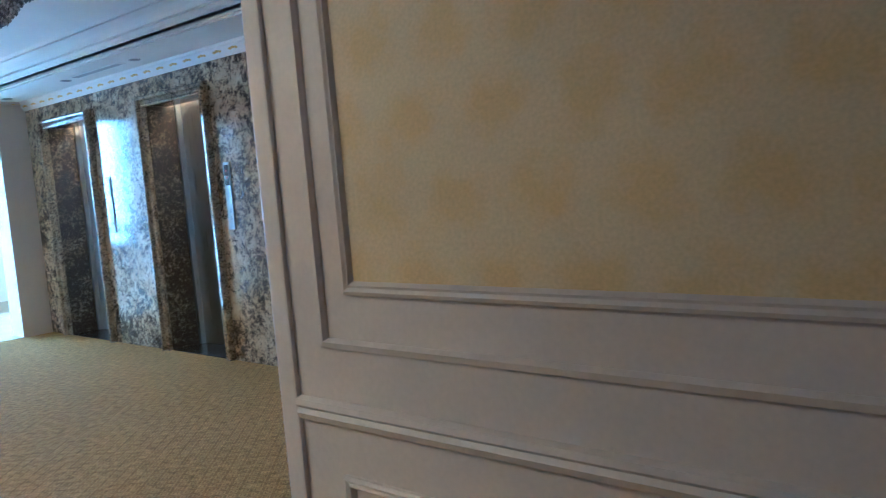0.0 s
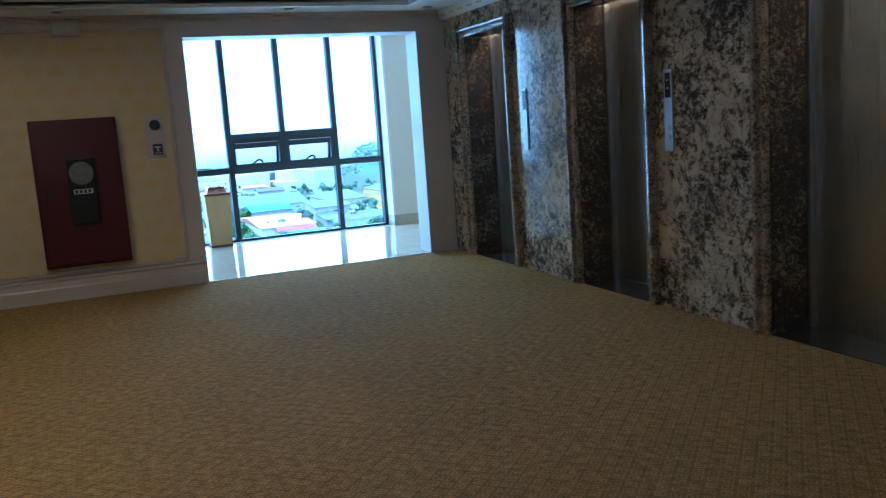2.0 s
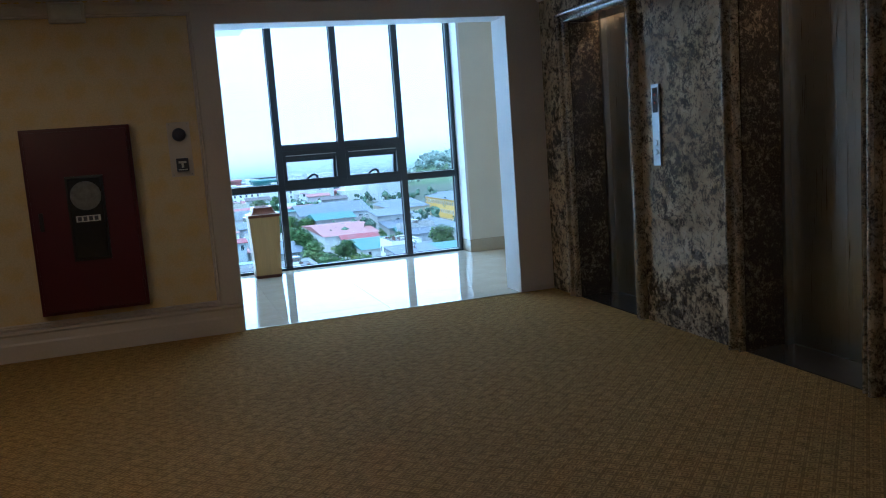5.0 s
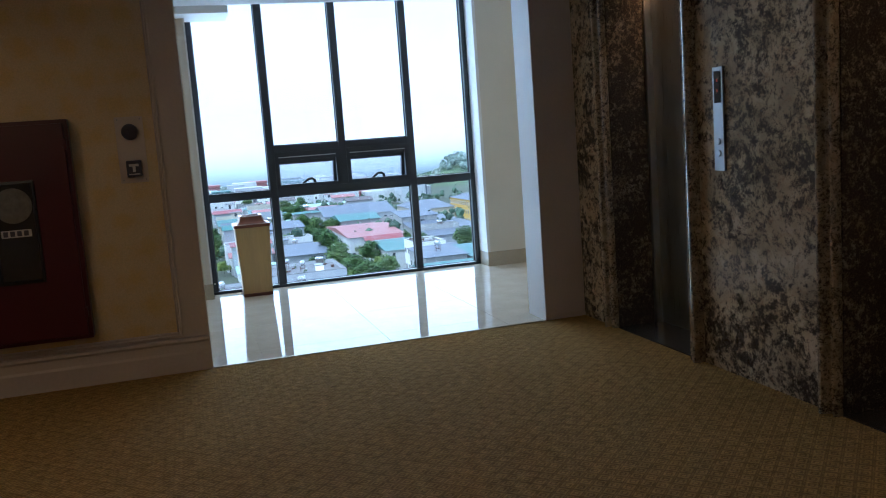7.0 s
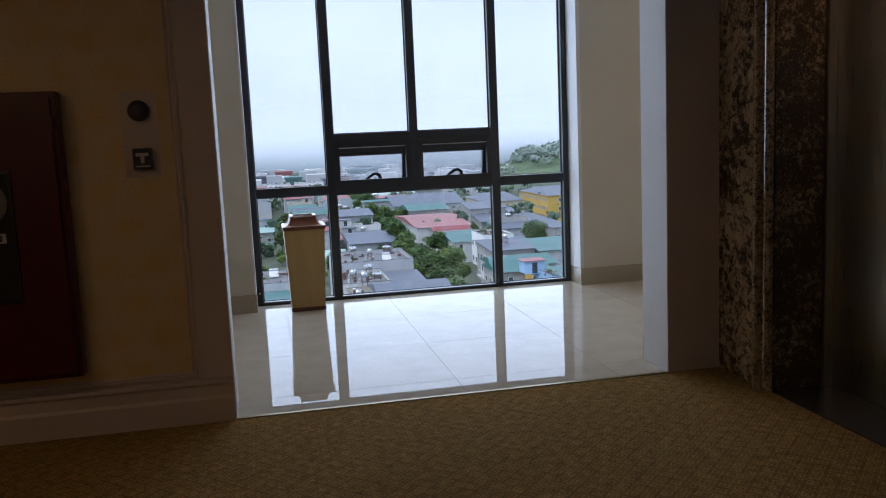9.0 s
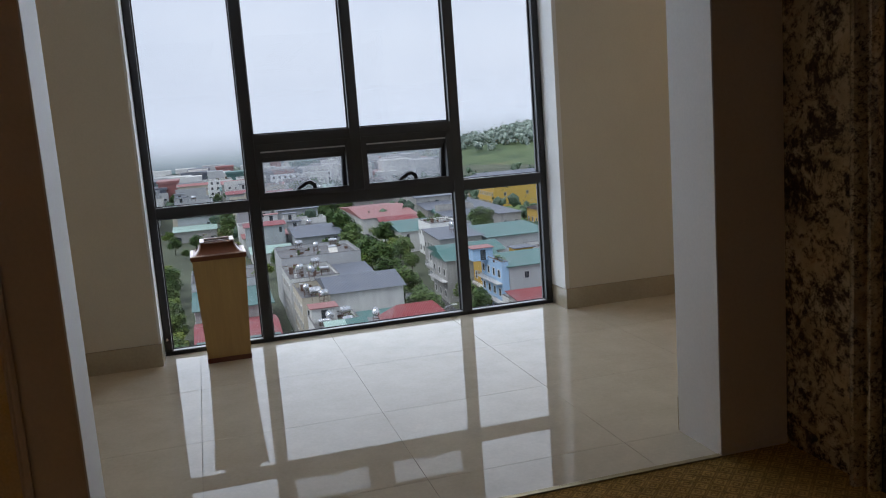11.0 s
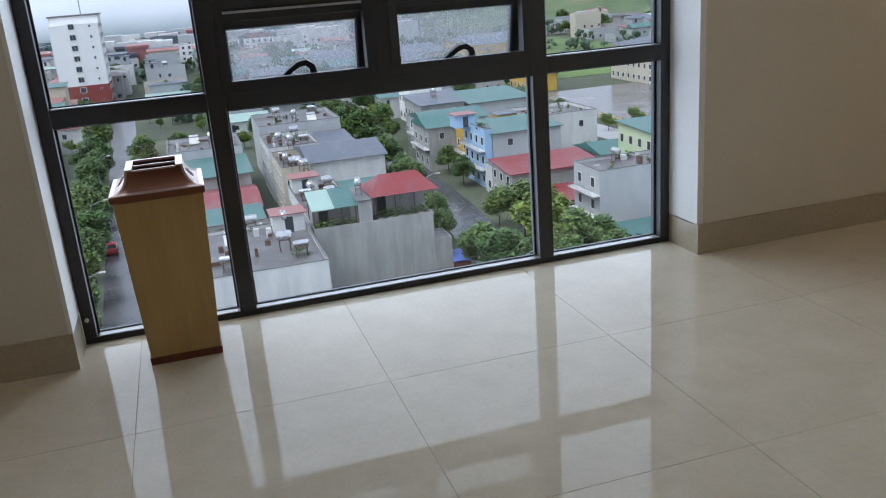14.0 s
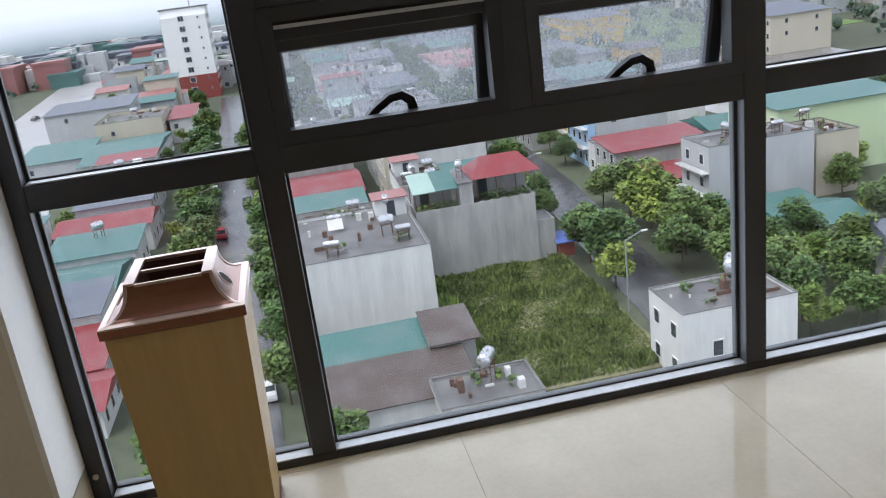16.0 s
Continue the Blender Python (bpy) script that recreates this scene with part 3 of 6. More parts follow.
def elevator(cx):
    e = thing("elevator", "closed brushed-steel elevator doors in a polished granite surround", "elevator", "elevators of the lobby", at=(cx, YM, 0))
    prof = [(0, 0), (0, 0.020), (0.004, 0.030), (0.010, 0.036), (0.018, 0.036), (0.024, 0.030), (0.027, 0.018), (0.034, 0.016), (0.044, 0.020), (0.050, 0.030), (0.054, 0.048), (0.060, 0.056), (0.070, 0.058), (0.080, 0.054), (0.087, 0.044), (0.090, 0.030), (0.092, 0)]
    for s in (-1, 1):
        bm = bmesh.new()
        lo = [bm.verts.new((s * (HW - 0.004 + w), -d, 0.002)) for w, d in prof]
        hi = [bm.verts.new((s * (HW - 0.004 + w), -d, HZ - 0.004 + w)) for w, d in prof]
        for i in range(len(prof) - 1):
            bm.faces.new((lo[i], lo[i + 1], hi[i + 1], hi[i]))
        part("jamb", bm, M_MOULD, e)
    bm = bmesh.new()
    lo = [bm.verts.new((-(HW - 0.004 + w), -d, HZ - 0.004 + w)) for w, d in prof]
    hi = [bm.verts.new(((HW - 0.004 + w), -d, HZ - 0.004 + w)) for w, d in prof]
    for i in range(len(prof) - 1):
        bm.faces.new((lo[i], lo[i + 1], hi[i + 1], hi[i]))
    part("lintel", bm, M_MOULD, e)
    part("sill", box(-HW + 0.002, HW - 0.002, 0.0, REVEAL + 0.02, -0.01, 0.006), M_THRESH, e, "dark granite threshold")
    for s in (-1, 1):
        part("frame_side", box(s * (HW - 0.002) - (0.028 if s > 0 else 0), s * (HW - 0.002) + (0.028 if s < 0 else 0), REVEAL - 0.045, REVEAL, 0.006, HZ + 0.098, 0.003), M_STEEL, e)
        part("door_panel", boxes([(min(0.0015 * s, s * (HW - 0.012)), max(0.0015 * s, s * (HW - 0.012)), REVEAL, REVEAL + 0.035, 0.008, HZ + 0.098)]), M_STEEL, e, "brushed steel sliding panel")
    # Unseen panel added to stop sky light leaking under the doors.
    part("leak_blocker", box(-HW + 0.002, HW - 0.002, REVEAL + 0.04, REVEAL + 0.06, 0, HZ + 0.1), M_RUBBER, e, "unseen panel added to block light behind the doors")
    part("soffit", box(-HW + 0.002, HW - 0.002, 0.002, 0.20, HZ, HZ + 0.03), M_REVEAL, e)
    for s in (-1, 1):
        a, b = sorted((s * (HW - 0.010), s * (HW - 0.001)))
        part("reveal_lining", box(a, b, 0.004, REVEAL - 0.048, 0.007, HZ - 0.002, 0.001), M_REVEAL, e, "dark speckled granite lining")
    # Added glow, tucked above the soffit out of sight.
    part("hidden_glow_strip", box(-0.34, 0.34, 0.250, 0.290, HZ + 0.070, HZ + 0.090, 0.004), M_ADDED_GLOW, e, "hidden glowing strip added to warm the tops of the doors")
    return e


for c in LIFTS:
    elevator(c)


def button_plate(x0):
    p = thing("elevator_call_panel", "slim steel elevator call panel with a dark display", "call panel", "elevator call panels", at=(x0, YM, 1.0))
    part("plate", box(-0.040, 0.040, -0.012, 0.0, 0.0, 0.495, 0.003), M_PLATE, p)
    part("display", box(-0.026, 0.026, -0.0145, -0.0122, 0.325, 0.475), M_DARKGLASS, p, "black floor display")
    for k in (0, 1):
        b = turned([(0.017, 0.0), (0.017, 0.004), (0.012, 0.0055), (0.0, 0.0055)][:3], 16)
        o = part("button", b, M_PLATE, p)
        o.matrix_basis = pose(0, -0.012, 0.085 + 0.055 * k, 90, 0, 0)
    for k in (0, 1):
        o = part("floor_mark", boxes([(-0.004, 0.004, -0.0155, -0.0146, 0.375 + 0.05 * k, 0.389 + 0.05 * k)]), glow("display_mark", (0.9, 0.15, 0.10), 0.12), p, "lit mark on the display")
    return p


button_plate(-7.178)
button_plate(-5.33)

# ---- window bay ----
for i, r in enumerate([(XG - 0.06, XI, -1.5, WY0 - 0.015, 0, ZB), (XG - 0.06, XI, WY1 + 0.03, 7.0, 0, ZB), (XG - 0.06, XB, -1.7, -1.5, 0, ZB), (XG - 0.06, XB, 7.0, 7.2, 0, ZB)]):
    structure("wall_bay_%d" % (i + 1), box(*r), M_WALL, "pale cream painted wall of the window bay", "wall")
structure("wall_bay_lining", boxes([(XG - 0.03, XI + 0.002, WY0 - 0.015, WY0 - 0.001, 0.13, ZB), (XG - 0.03, XI + 0.002, WY1 + 0.001, WY1 + 0.03, 0.13, ZB)]), M_WHITE, "white painted window jamb", "wall")
structure("ceiling_bay", box(XG - 0.35, XB, -1.7, 7.2, ZB, ZB + 0.1), M_CEIL, "white plaster ceiling of the bay", "ceiling")
structure("beam_bay", box(XG + 0.06, XI + 0.25, 0.9, 2.02, 2.40, ZB), M_WHITE, "white boxed beam beside the window head", "beam")
structure("wall_bay_back", boxes([(XB - 0.004, XB - 0.001, -1.5, OY0, 0, ZB), (XB - 0.004, XB - 0.001, OY1, 7.0, 0, ZB), (XB - 0.15, XB - 0.001, YM + 0.4, 7.0, 0, ZB)]), M_WALL, "cream painted back of the lobby wall", "wall")
SK = 0.135
for i, r in enumerate([(XI, XI + 0.012, -1.5, WY0 - 0.027, 0, SK), (XI, XI + 0.012, WY1 + 0.042, 7.0, 0, SK), (XG + 0.05, XI + 0.012, WY0 - 0.027, WY0 - 0.001, 0, SK), (XG + 0.05, XI + 0.012, WY1 + 0.001, WY1 + 0.042, 0, SK), (XB - 0.016, XB - 0.004, -1.5, OY0, 0, SK), (XB - 0.016, XB - 0.004, OY1, 7.0, 0, SK)]):
    structure("baseboard_bay_%d" % (i + 1), box(*r), M_SKIRT, "beige tile skirting", "baseboard")

window = tagged(new("window_1"), "floor-to-ceiling anthracite aluminium window with two open vents", "window", "", "structure")
FD0, FD1 = XG - 0.03, XG + 0.055         # frame depth
Y1, Y2, Y3 = 2.295, 2.953, 3.610           # mullion centres
HM = 0.033
ZS, ZTR0, ZTR1, ZV = 0.024, 0.832, 0.898, 1.228
bar = [("frame_sill", WY0, WY1, 0, ZS), ("frame_jamb", WY0, WY0 + 0.045, ZS, ZB), ("frame_jamb", WY1 - 0.045, WY1, ZS, ZB),
       ("mullion", Y1 - HM, Y1 + HM, ZS, ZB), ("mullion", Y3 - HM, Y3 + HM, ZS, ZB), ("mullion", Y2 - HM, Y2 + HM, ZTR1, ZB),
       ("transom", WY0 + 0.045, Y1 - HM, ZTR0, ZTR1), ("transom", Y3 + HM, WY1 - 0.045, ZTR0, ZTR1), ("transom", Y1 + HM, Y3 - HM, ZTR0 - 0.005, ZTR1),
       ("transom", Y1 + HM, Y2 - HM, ZV, ZV + 0.06), ("transom", Y2 + HM, Y3 - HM, ZV, ZV + 0.06)]
for nm, a, b, c, d in bar:
    part(nm, box(FD0, FD1, a, b, c, d, 0.003), M_ALU, window)
lights = [(WY0 + 0.045, Y1 - HM, ZS, ZTR0), (Y1 + HM, Y3 - HM, ZS, ZTR0 - 0.005), (Y3 + HM, WY1 - 0.045, ZS, ZTR0),
          (WY0 + 0.045, Y1 - HM, ZTR1, ZB), (Y3 + HM, WY1 - 0.045, ZTR1, ZB), (Y1 + HM, Y2 - HM, ZV + 0.06, ZB), (Y2 + HM, Y3 - HM, ZV + 0.06, ZB)]
for a, b, c, d in lights:
    pn = part("pane", boxes([(XG - 0.003, XG + 0.003, a, b, c, d)]), M_GLASS, window)
    pn.visible_shadow = False
    part("gasket", ring(lambda u, v, h: (XG + 0.004 + h, u, v), a, b, c, d, [(0, 0), (0, 0.012), (0.008, 0.008), (0.008, 0)]), M_RUBBER, window)


def vent(a, b):
    """Top-hung sash pushed out at its foot, with a cranked handle."""
    w, h = b - a, ZV - ZTR1
    fr = part("vent_frame", ring(lambda u, v, k: (FD0 + k, u, v), a, b, ZTR1, ZV, [(0, 0.03), (0, 0.088), (0.034, 0.084), (0.034, 0.03)]), M_ALU, window)
    sash = part("vent_sash", ring(lambda u, v, k: (k, u, v), a + 0.004 - (a + b) / 2, b - 0.014 - (a + b) / 2, -(h + 0.028), -0.060, [(0, -0.02), (0, 0.020), (0.005, 0.024), (0.036, 0.024), (0.042, 0.016), (0.042, -0.02), (0, -0.02)]), M_ALU, window)
    sash.matrix_basis = pose(XG - 0.002, (a + b) / 2, ZV - 0.01, 0, 13, 0)
    gl = part("wet_pane", boxes([(-0.004, 0.002, a + 0.044 - (a + b) / 2, b - 0.054 - (a + b) / 2, -(h - 0.016), -0.100)]), M_WET, sash, "rain-beaded glass")
    gl.visible_shadow = False
    bm = boxes([(0.024, 0.046, -0.020, 0.100, -(h + 0.006), -(h - 0.024))])
    handle = part("vent_handle", bm, M_BLACK, sash, "black cranked lever handle")
    bm = bmesh.new()
    path = [(0.052, -0.004), (0.058, 0.030), (0.052, 0.058), (0.030, 0.074), (0.002, 0.070), (-0.034, 0.046), (-0.072, 0.012)]
    prev = None
    for i, (u, v) in enumerate(path):
        r = 0.0145 - 0.0010 * i
        a0 = path[max(0, i - 1)]
        a1 = path[min(len(path) - 1, i + 1)]
        du, dv = a1[0] - a0[0], a1[1] - a0[1]
        n = math.hypot(du, dv)
        nu, nv = -dv / n, du / n
        loop = [bm.verts.new((0.050 + k * r, u + q * nu * r, -(h - 0.016) + v + q * nv * r)) for k, q in ((-1, -1), (1, -1), (1, 1), (-1, 1))]
        if prev:
            for k in range(4):
                bm.faces.new((prev[k], prev[(k + 1) % 4], loop[(k + 1) % 4], loop[k]))
        else:
            bm.faces.new(loop)
        prev = loop
    bm.faces.new(prev)
    part("lever", bm, M_BLACK, sash)
    for s in (a + 0.038, b - 0.044):
        st = part("stay", box(-0.006, 0.006, -0.003, 0.003, -0.20, 0.0), M_PLATE, window, "steel friction stay")
        st.matrix_basis = pose(XG - 0.012, s + 0.003, ZTR1 + 0.22, 0, 28, 0)
    part("vent_head", box(FD0 + 0.02, FD1 - 0.012, a + 0.018, b - 0.018, ZV - 0.080, ZV - 0.018, 0.003), M_ALU, window)
    # Pale bar stands in for the bright highlight across the vent head.
    part("head_highlight", box(XG + 0.02, XG + 0.052, a + 0.036, b - 0.036, ZV - 0.052, ZV - 0.043), M_SKYLIT, window, "pale bar painting the highlight along the vent head")


vent(Y1 + HM, Y2 - HM)
vent(Y2 + HM, Y3 - HM)
# Thin pale strips paint the sky's reflection on the frame's upper faces.
for a, b in ((WY0 + 0.05, Y1 - HM - 0.004), (Y3 + HM + 0.004, WY1 - 0.05)):
    part("transom_ledge", box(XG + 0.016, FD1 - 0.003, a, b, ZTR1 + 0.0005, ZTR1 + 0.004, 0.001), M_SKYLIT, window, "transom top painted pale for the sky light on it")
part("sill_ledge", box(XG + 0.008, FD1 - 0.002, WY0 + 0.05, WY1 - 0.05, ZS + 0.0005, ZS + 0.004, 0.001), M_SKYLIT, window, "sill top painted pale for the sky light on it")
part("drain_cap", turned([(0.008, 0), (0.008, 0.006), (0.004, 0.008)], 12), M_WHITEPLASTIC, window).matrix_basis = pose(FD1, WY0 + 0.02, 0.10, 0, 90, 0)

# litter bin
def litter_bin():
    b = thing("litter_bin", "tall tapered wood-laminate litter bin with a copper flared top", "litter bin", at=(-11.245, 2.045, 0), rz=0)
    part("plinth", frustum(bmesh.new(), [(0.124, 0.124, 0), (0.127, 0.127, 0.028)]), M_BINPLINTH, b, "red-brown base edge")
    part("body", frustum(bmesh.new(), [(0.122, 0.122, 0.028), (0.148, 0.148, 0.612)]), M_BINWOOD, b)
    part("collar", frustum(bmesh.new(), [(0.149, 0.149, 0.606), (0.155, 0.155, 0.610), (0.156, 0.156, 0.630), (0.152, 0.152, 0.632)]), M_COPPER, b, "dark copper band under the top")
    bm = bmesh.new()
    loops = [[bm.verts.new((sx * a, sy * a, z)) for sx, sy in ((-1, -1), (1, -1), (1, 1), (-1, 1))] for a, z in ((0.156, 0.6305), (0.155, 0.634), (0.140, 0.637), (0.138, 0.634))]
    for p, q in zip(loops, loops[1:]):
        for i in range(4):
            bm.faces.new((p[i], p[(i + 1) % 4], q[(i + 1) % 4], q[i]))
    part("rim", bm, M_BINEDGE, b, "pale copper rim")
    flare = [(0.140 - 0.046 * math.sin(radians(a)), 0.700 - 0.064 * math.cos(radians(a))) for a in range(0, 91, 10)]
    bm = bmesh.new()
    loops = [[bm.verts.new((sx * a, sy * a, z)) for sx, sy in ((-1, -1), (1, -1), (1, 1), (-1, 1))] for a, z in flare]
    for p, q in zip(loops, loops[1:]):
        for i in range(4):
            bm.faces.new((p[i], p[(i + 1) % 4], q[(i + 1) % 4], q[i]))
    part("flared_top", bm, M_COPPER, b, "dark copper sheet top with concave sides")
    for sx, sy in ((-1, -1), (1, -1), (1, 1), (-1, 1)):
        bm = bmesh.new()
        rows = [[bm.verts.new((sx * (r + u), sy * (r + w), z + 0.001)) for u, w in ((-0.006, 0.001), (0.002, 0.002), (0.001, -0.006))] for r, z in flare]
        for p, q in zip(rows, rows[1:]):
            for i in range(2):
                bm.faces.new((p[i], p[i + 1], q[i + 1], q[i]))
        part("corner_strip", bm, M_BINEDGE, b, "pale polished corner strip")
    for s in (-1, 1):
        o = part("side_eye", turned([(0.020, 0.0), (0.024, 0.002), (0.022, 0.004), (0.012, 0.004)], 24), M_BINEDGE, b, "round pale-rimmed hole in the flared side")
        o.matrix_basis = pose(0.045, s * 0.112, 0.664, -s * 52, 0, 0)
        # Dark disc paints the shade inside the hole; the sheet stays uncut.
        part("eye_shade", turned([(0.019, 0.0041), (0.010, 0.0046)], 20), M_SHADE, o)
    for nm, r in (("mouth_side", (-0.094, 0.094, -0.096, -0.072, 0.698, 0.706)), ("mouth_side", (-0.094, 0.094, 0.072, 0.096, 0.698, 0.706)), ("mouth_back", (-0.096, -0.078, -0.072, 0.072, 0.698, 0.706)), ("mouth_front", (0.088, 0.096, -0.072, 0.072, 0.696, 0.703))):
        part(nm, box(*r, 0.0015), M_BINEDGE, b, "pale bar of the mouth frame")
    part("mouth_bar", box(-0.012, -0.002, -0.072, 0.072, 0.694, 0.701, 0.001), M_BINEDGE, b, "thin bar across the mouth")
    bm = bmesh.new()
    inner = [[bm.verts.new((sx * p + c, sy * q, z)) for sx, sy in ((-1, -1), (1, -1), (1, 1), (-1, 1))] for p, q, c, z in ((0.084, 0.0725, 0.004, 0.697), (0.082, 0.071, 0.004, 0.600))]
    for i in range(4):
        bm.faces.new((inner[0][i], inner[0][(i + 1) % 4], inner[1][(i + 1) % 4], inner[1][i]))
    bm.faces.new(inner[1])
    part("liner", bm, surface("rusty_bin_liner", (0.060, 0.018, 0.012), 0.6, grain=40, var=0.4), b, "dark red-brown inside of the bin")
    return b


M_BINEDGE = surface("pale_polished_edge", (0.60, 0.44, 0.36), 0.3, 0.6, grain=60, var=0.04, bump=0.02)
litter_bin()

# ---- fittings on the west wall ----
cab = thing("fire_hose_cabinet", "closed red enamelled fire hose cabinet with a small window", "fire cabinet", at=(XW, 0.622, 0.29))
CW, CH = 0.335, 1.215
part("body", box(0, 0.085, -CW, CW, 0, CH, 0.006), M_RED, cab)
dr = part("door", box(0.085, 0.105, -CW + 0.022, CW - 0.022, 0.022, CH - 0.022, 0.005), M_RED, cab)
part("window_frame", ring(lambda u, v, h: (0.105 + h, u, v), -0.095, 0.135, 0.345, 0.90, [(0, 0), (0, 0.010), (0.014, 0.012), (0.020, 0.0)]), M_BLACK, dr, "black rubber window surround")
part("window_pane", box(0.105, 0.108, -0.078, 0.118, 0.362, 0.883), M_DARKGLASS, dr, "dark glass")
M_HOSE = surface("canvas_hose", (0.17, 0.165, 0.15), 0.6, grain=30, var=0.25)
hr = turned([(0.085, 0), (0.095, 0.004), (0.095, 0.010), (0.05, 0.012)], 28)
part("hose_reel", hr, M_HOSE, dr, "pale coiled hose behind the glass").matrix_basis = pose(0.106, 0.02, 0.77, 0, 90, 0)
part("notice", boxes([(0.108, 0.1095, -0.055, 0.095, 0.600, 0.640)]), M_PAPERWHITE, dr, "small white notice")
for k in range(4):
    part("notice_line", boxes([(0.1095, 0.1100, -0.045 + 0.034 * k, -0.022 + 0.034 * k, 0.606, 0.634)]), M_NAVY, dr)
part("latch", box(0.105, 0.116, -CW + 0.06, -CW + 0.085, 0.56, 0.68, 0.004), M_BLACK, dr, "black latch plate")
for k in (0.12, 1.05):
    part("hinge", box(0.082, 0.112, CW - 0.03, CW - 0.012, k, k + 0.06, 0.004), M_RED, cab)

plate = thing("alarm_backplate", "pale rectangular mounting plate for the alarm devices", "mounting plate", at=(XW, 1.268, 1.13))
part("plate", box(0, 0.006, -0.075, 0.075, 0, 0.37, 0.002), M_TRIM, plate)
for sy in (-0.06, 0.06):
    for sz in (0.015, 0.355):
        part("screw", turned([(0.004, 0), (0.004, 0.002), (0.002, 0.003)], 10), M_PLATE, plate).matrix_basis = pose(0.006, sy, sz, 0, 90, 0)
bell = thing("fire_alarm_sounder", "round dark fire alarm sounder on a pale plate", "alarm sounder", at=(XW + 0.006, 1.268, 1.415))
part("dome", turned([(0.045, 0), (0.045, 0.012), (0.038, 0.030), (0.018, 0.038), (0.004, 0.040)], 28), M_NAVY, bell, smooth=True).matrix_basis = pose(0, 0, 0, 0, 90, 0)
call = thing("manual_call_point", "square dark manual call point with white print", "call point", at=(XW + 0.006, 1.271, 1.165))
part("housing", box(0, 0.035, -0.04, 0.04, 0, 0.09, 0.005), M_NAVY, call)
part("label_plate", boxes([(0.035, 0.0365, -0.026, 0.026, 0.056, 0.070), (0.035, 0.0365, -0.008, 0.008, 0.026, 0.056)]), M_PAPERWHITE, call, "white printed arrow mark")
part("trim_bar", boxes([(0.035, 0.0365, -0.03, 0.03, 0.010, 0.016)]), M_PAPERWHITE, call)

ex = thing("emergency_light", "white emergency light box high on the panelled wall", "emergency light", at=(XW + 0.015, 0.66, 2.17))
part("case", box(0, 0.05, -0.11, 0.11, 0, 0.13, 0.008), M_WHITEPLASTIC, ex)
part("lens", box(0.05, 0.056, -0.09, 0.09, 0.02, 0.11, 0.004), M_PAPERWHITE, ex)

cctv = thing("dome_camera", "small white ceiling dome camera with a dark eye", "security camera", at=(-8.35, 0.13, ZC))
part("base", turned([(0.055, 0), (0.055, -0.025), (0.045, -0.032)], 24), M_WHITEPLASTIC, cctv)
part("dome", turned([(0.042, -0.032), (0.036, -0.055), (0.02, -0.07), (0.004, -0.074)], 24), M_DARKGLASS, cctv, "dark glass dome", True)


def downlight(x, y, z=ZC, lit=False):
    d = thing("downlight", "small round recessed downlight, glowing warm" if lit else "small round recessed downlight, switched off", "downlight", "recessed ceiling lights", at=(x, y, z))
    part("trim_ring", turned([(0.030, -0.001), (0.044, -0.001), (0.046, -0.004), (0.044, -0.008), (0.032, -0.006), (0.030, -0.001)], 24), M_PLATE, d)
    part("lamp", turned([(0.031, -0.0015), (0.012, -0.003)], 20), M_WARM if lit else M_DARKGLASS, d, "warm lit lamp" if lit else "dark unlit lamp")
    return d


for xx in (-7.18, -6.0, -4.5, -3.2):
    downlight(xx, 3.75)
for yy in (0.62, 2.46, 3.75):
    downlight(-8.46, yy)
for wx, wy, wz, wp, ws, wc in LAMPS[2:]:
    downlight(wx, wy, wz + 0.012, True)
# Fittings made up for the two added corridor lamps.
for wx, wy, wz, wp, ws, wc in LAMPS[:2]:
    cl = thing("added_ceiling_light", "unseen round ceiling light added to brighten the corridor", "ceiling light", "corridor ceiling lights", at=(wx, wy, ZC))
    part("rim", turned([(0.17, 0), (0.19, -0.002), (0.19, -0.010), (0.16, -0.010)], 28), M_WHITEPLASTIC, cl)
    part("diffuser", turned([(0.16, -0.009), (0.10, -0.0105)], 28), M_PAPERWHITE, cl)
grille = thing("slot_diffuser", "long grey linear air slot in the ceiling soffit", "air diffuser", at=(-6.6, 3.74, ZC))
part("frame", ring(lambda u, v, h: (u, v, -h), -0.40, 0.40, -0.045, 0.045, [(0, 0), (0, 0.006), (0.012, 0.006), (0.012, 0)]), M_CEIL, grille)
for k in range(3):
    part("slat", box(-0.388, 0.388, -0.026 + 0.022 * k, -0.016 + 0.022 * k, -0.006, -0.001), M_PLATE, grille)
spr = thing("sprinkler", "small metal ceiling sprinkler head", "sprinkler", at=(-6.85, 3.0, ZT))
part("stem", turned([(0.022, 0), (0.022, -0.004), (0.008, -0.006), (0.008, -0.045), (0.004, -0.05)], 14), M_PLATE, spr)
part("deflector", turned([(0.016, -0.05), (0.018, -0.052), (0.004, -0.054)], 14), M_PLATE, spr)
smoke = thing("smoke_detector", "white round smoke detector on the tray ceiling", "smoke detector", at=(-7.3, 1.6, ZT))
part("base", turned([(0.06, 0), (0.06, -0.015), (0.045, -0.035), (0.02, -0.045)], 24), M_WHITEPLASTIC, smoke)

# chandelier: oblong tiers of hanging cut-glass strands
def crystal_material():
    m, t, b = nodes_of("cut_crystal")
    b.inputs["Base Color"].default_value = (0.82, 0.84, 0.88, 1)
    g = t.nodes.new("ShaderNodeNewGeometry")
    link(t, ramp_of(t, g.outputs["Random Per Island"], [(0.0, (0.16, 0.17, 0.20)), (0.6, (0.50, 0.52, 0.57)), (1.0, (0.98, 0.98, 1.0))]), b.inputs["Base Color"])
    b.inputs["Roughness"].default_value = 0.06
    b.inputs["Metallic"].default_value = 0.6
    b.inputs["Specular IOR Level"].default_value = 0.9
    return m


M_CRYSTAL = crystal_material()


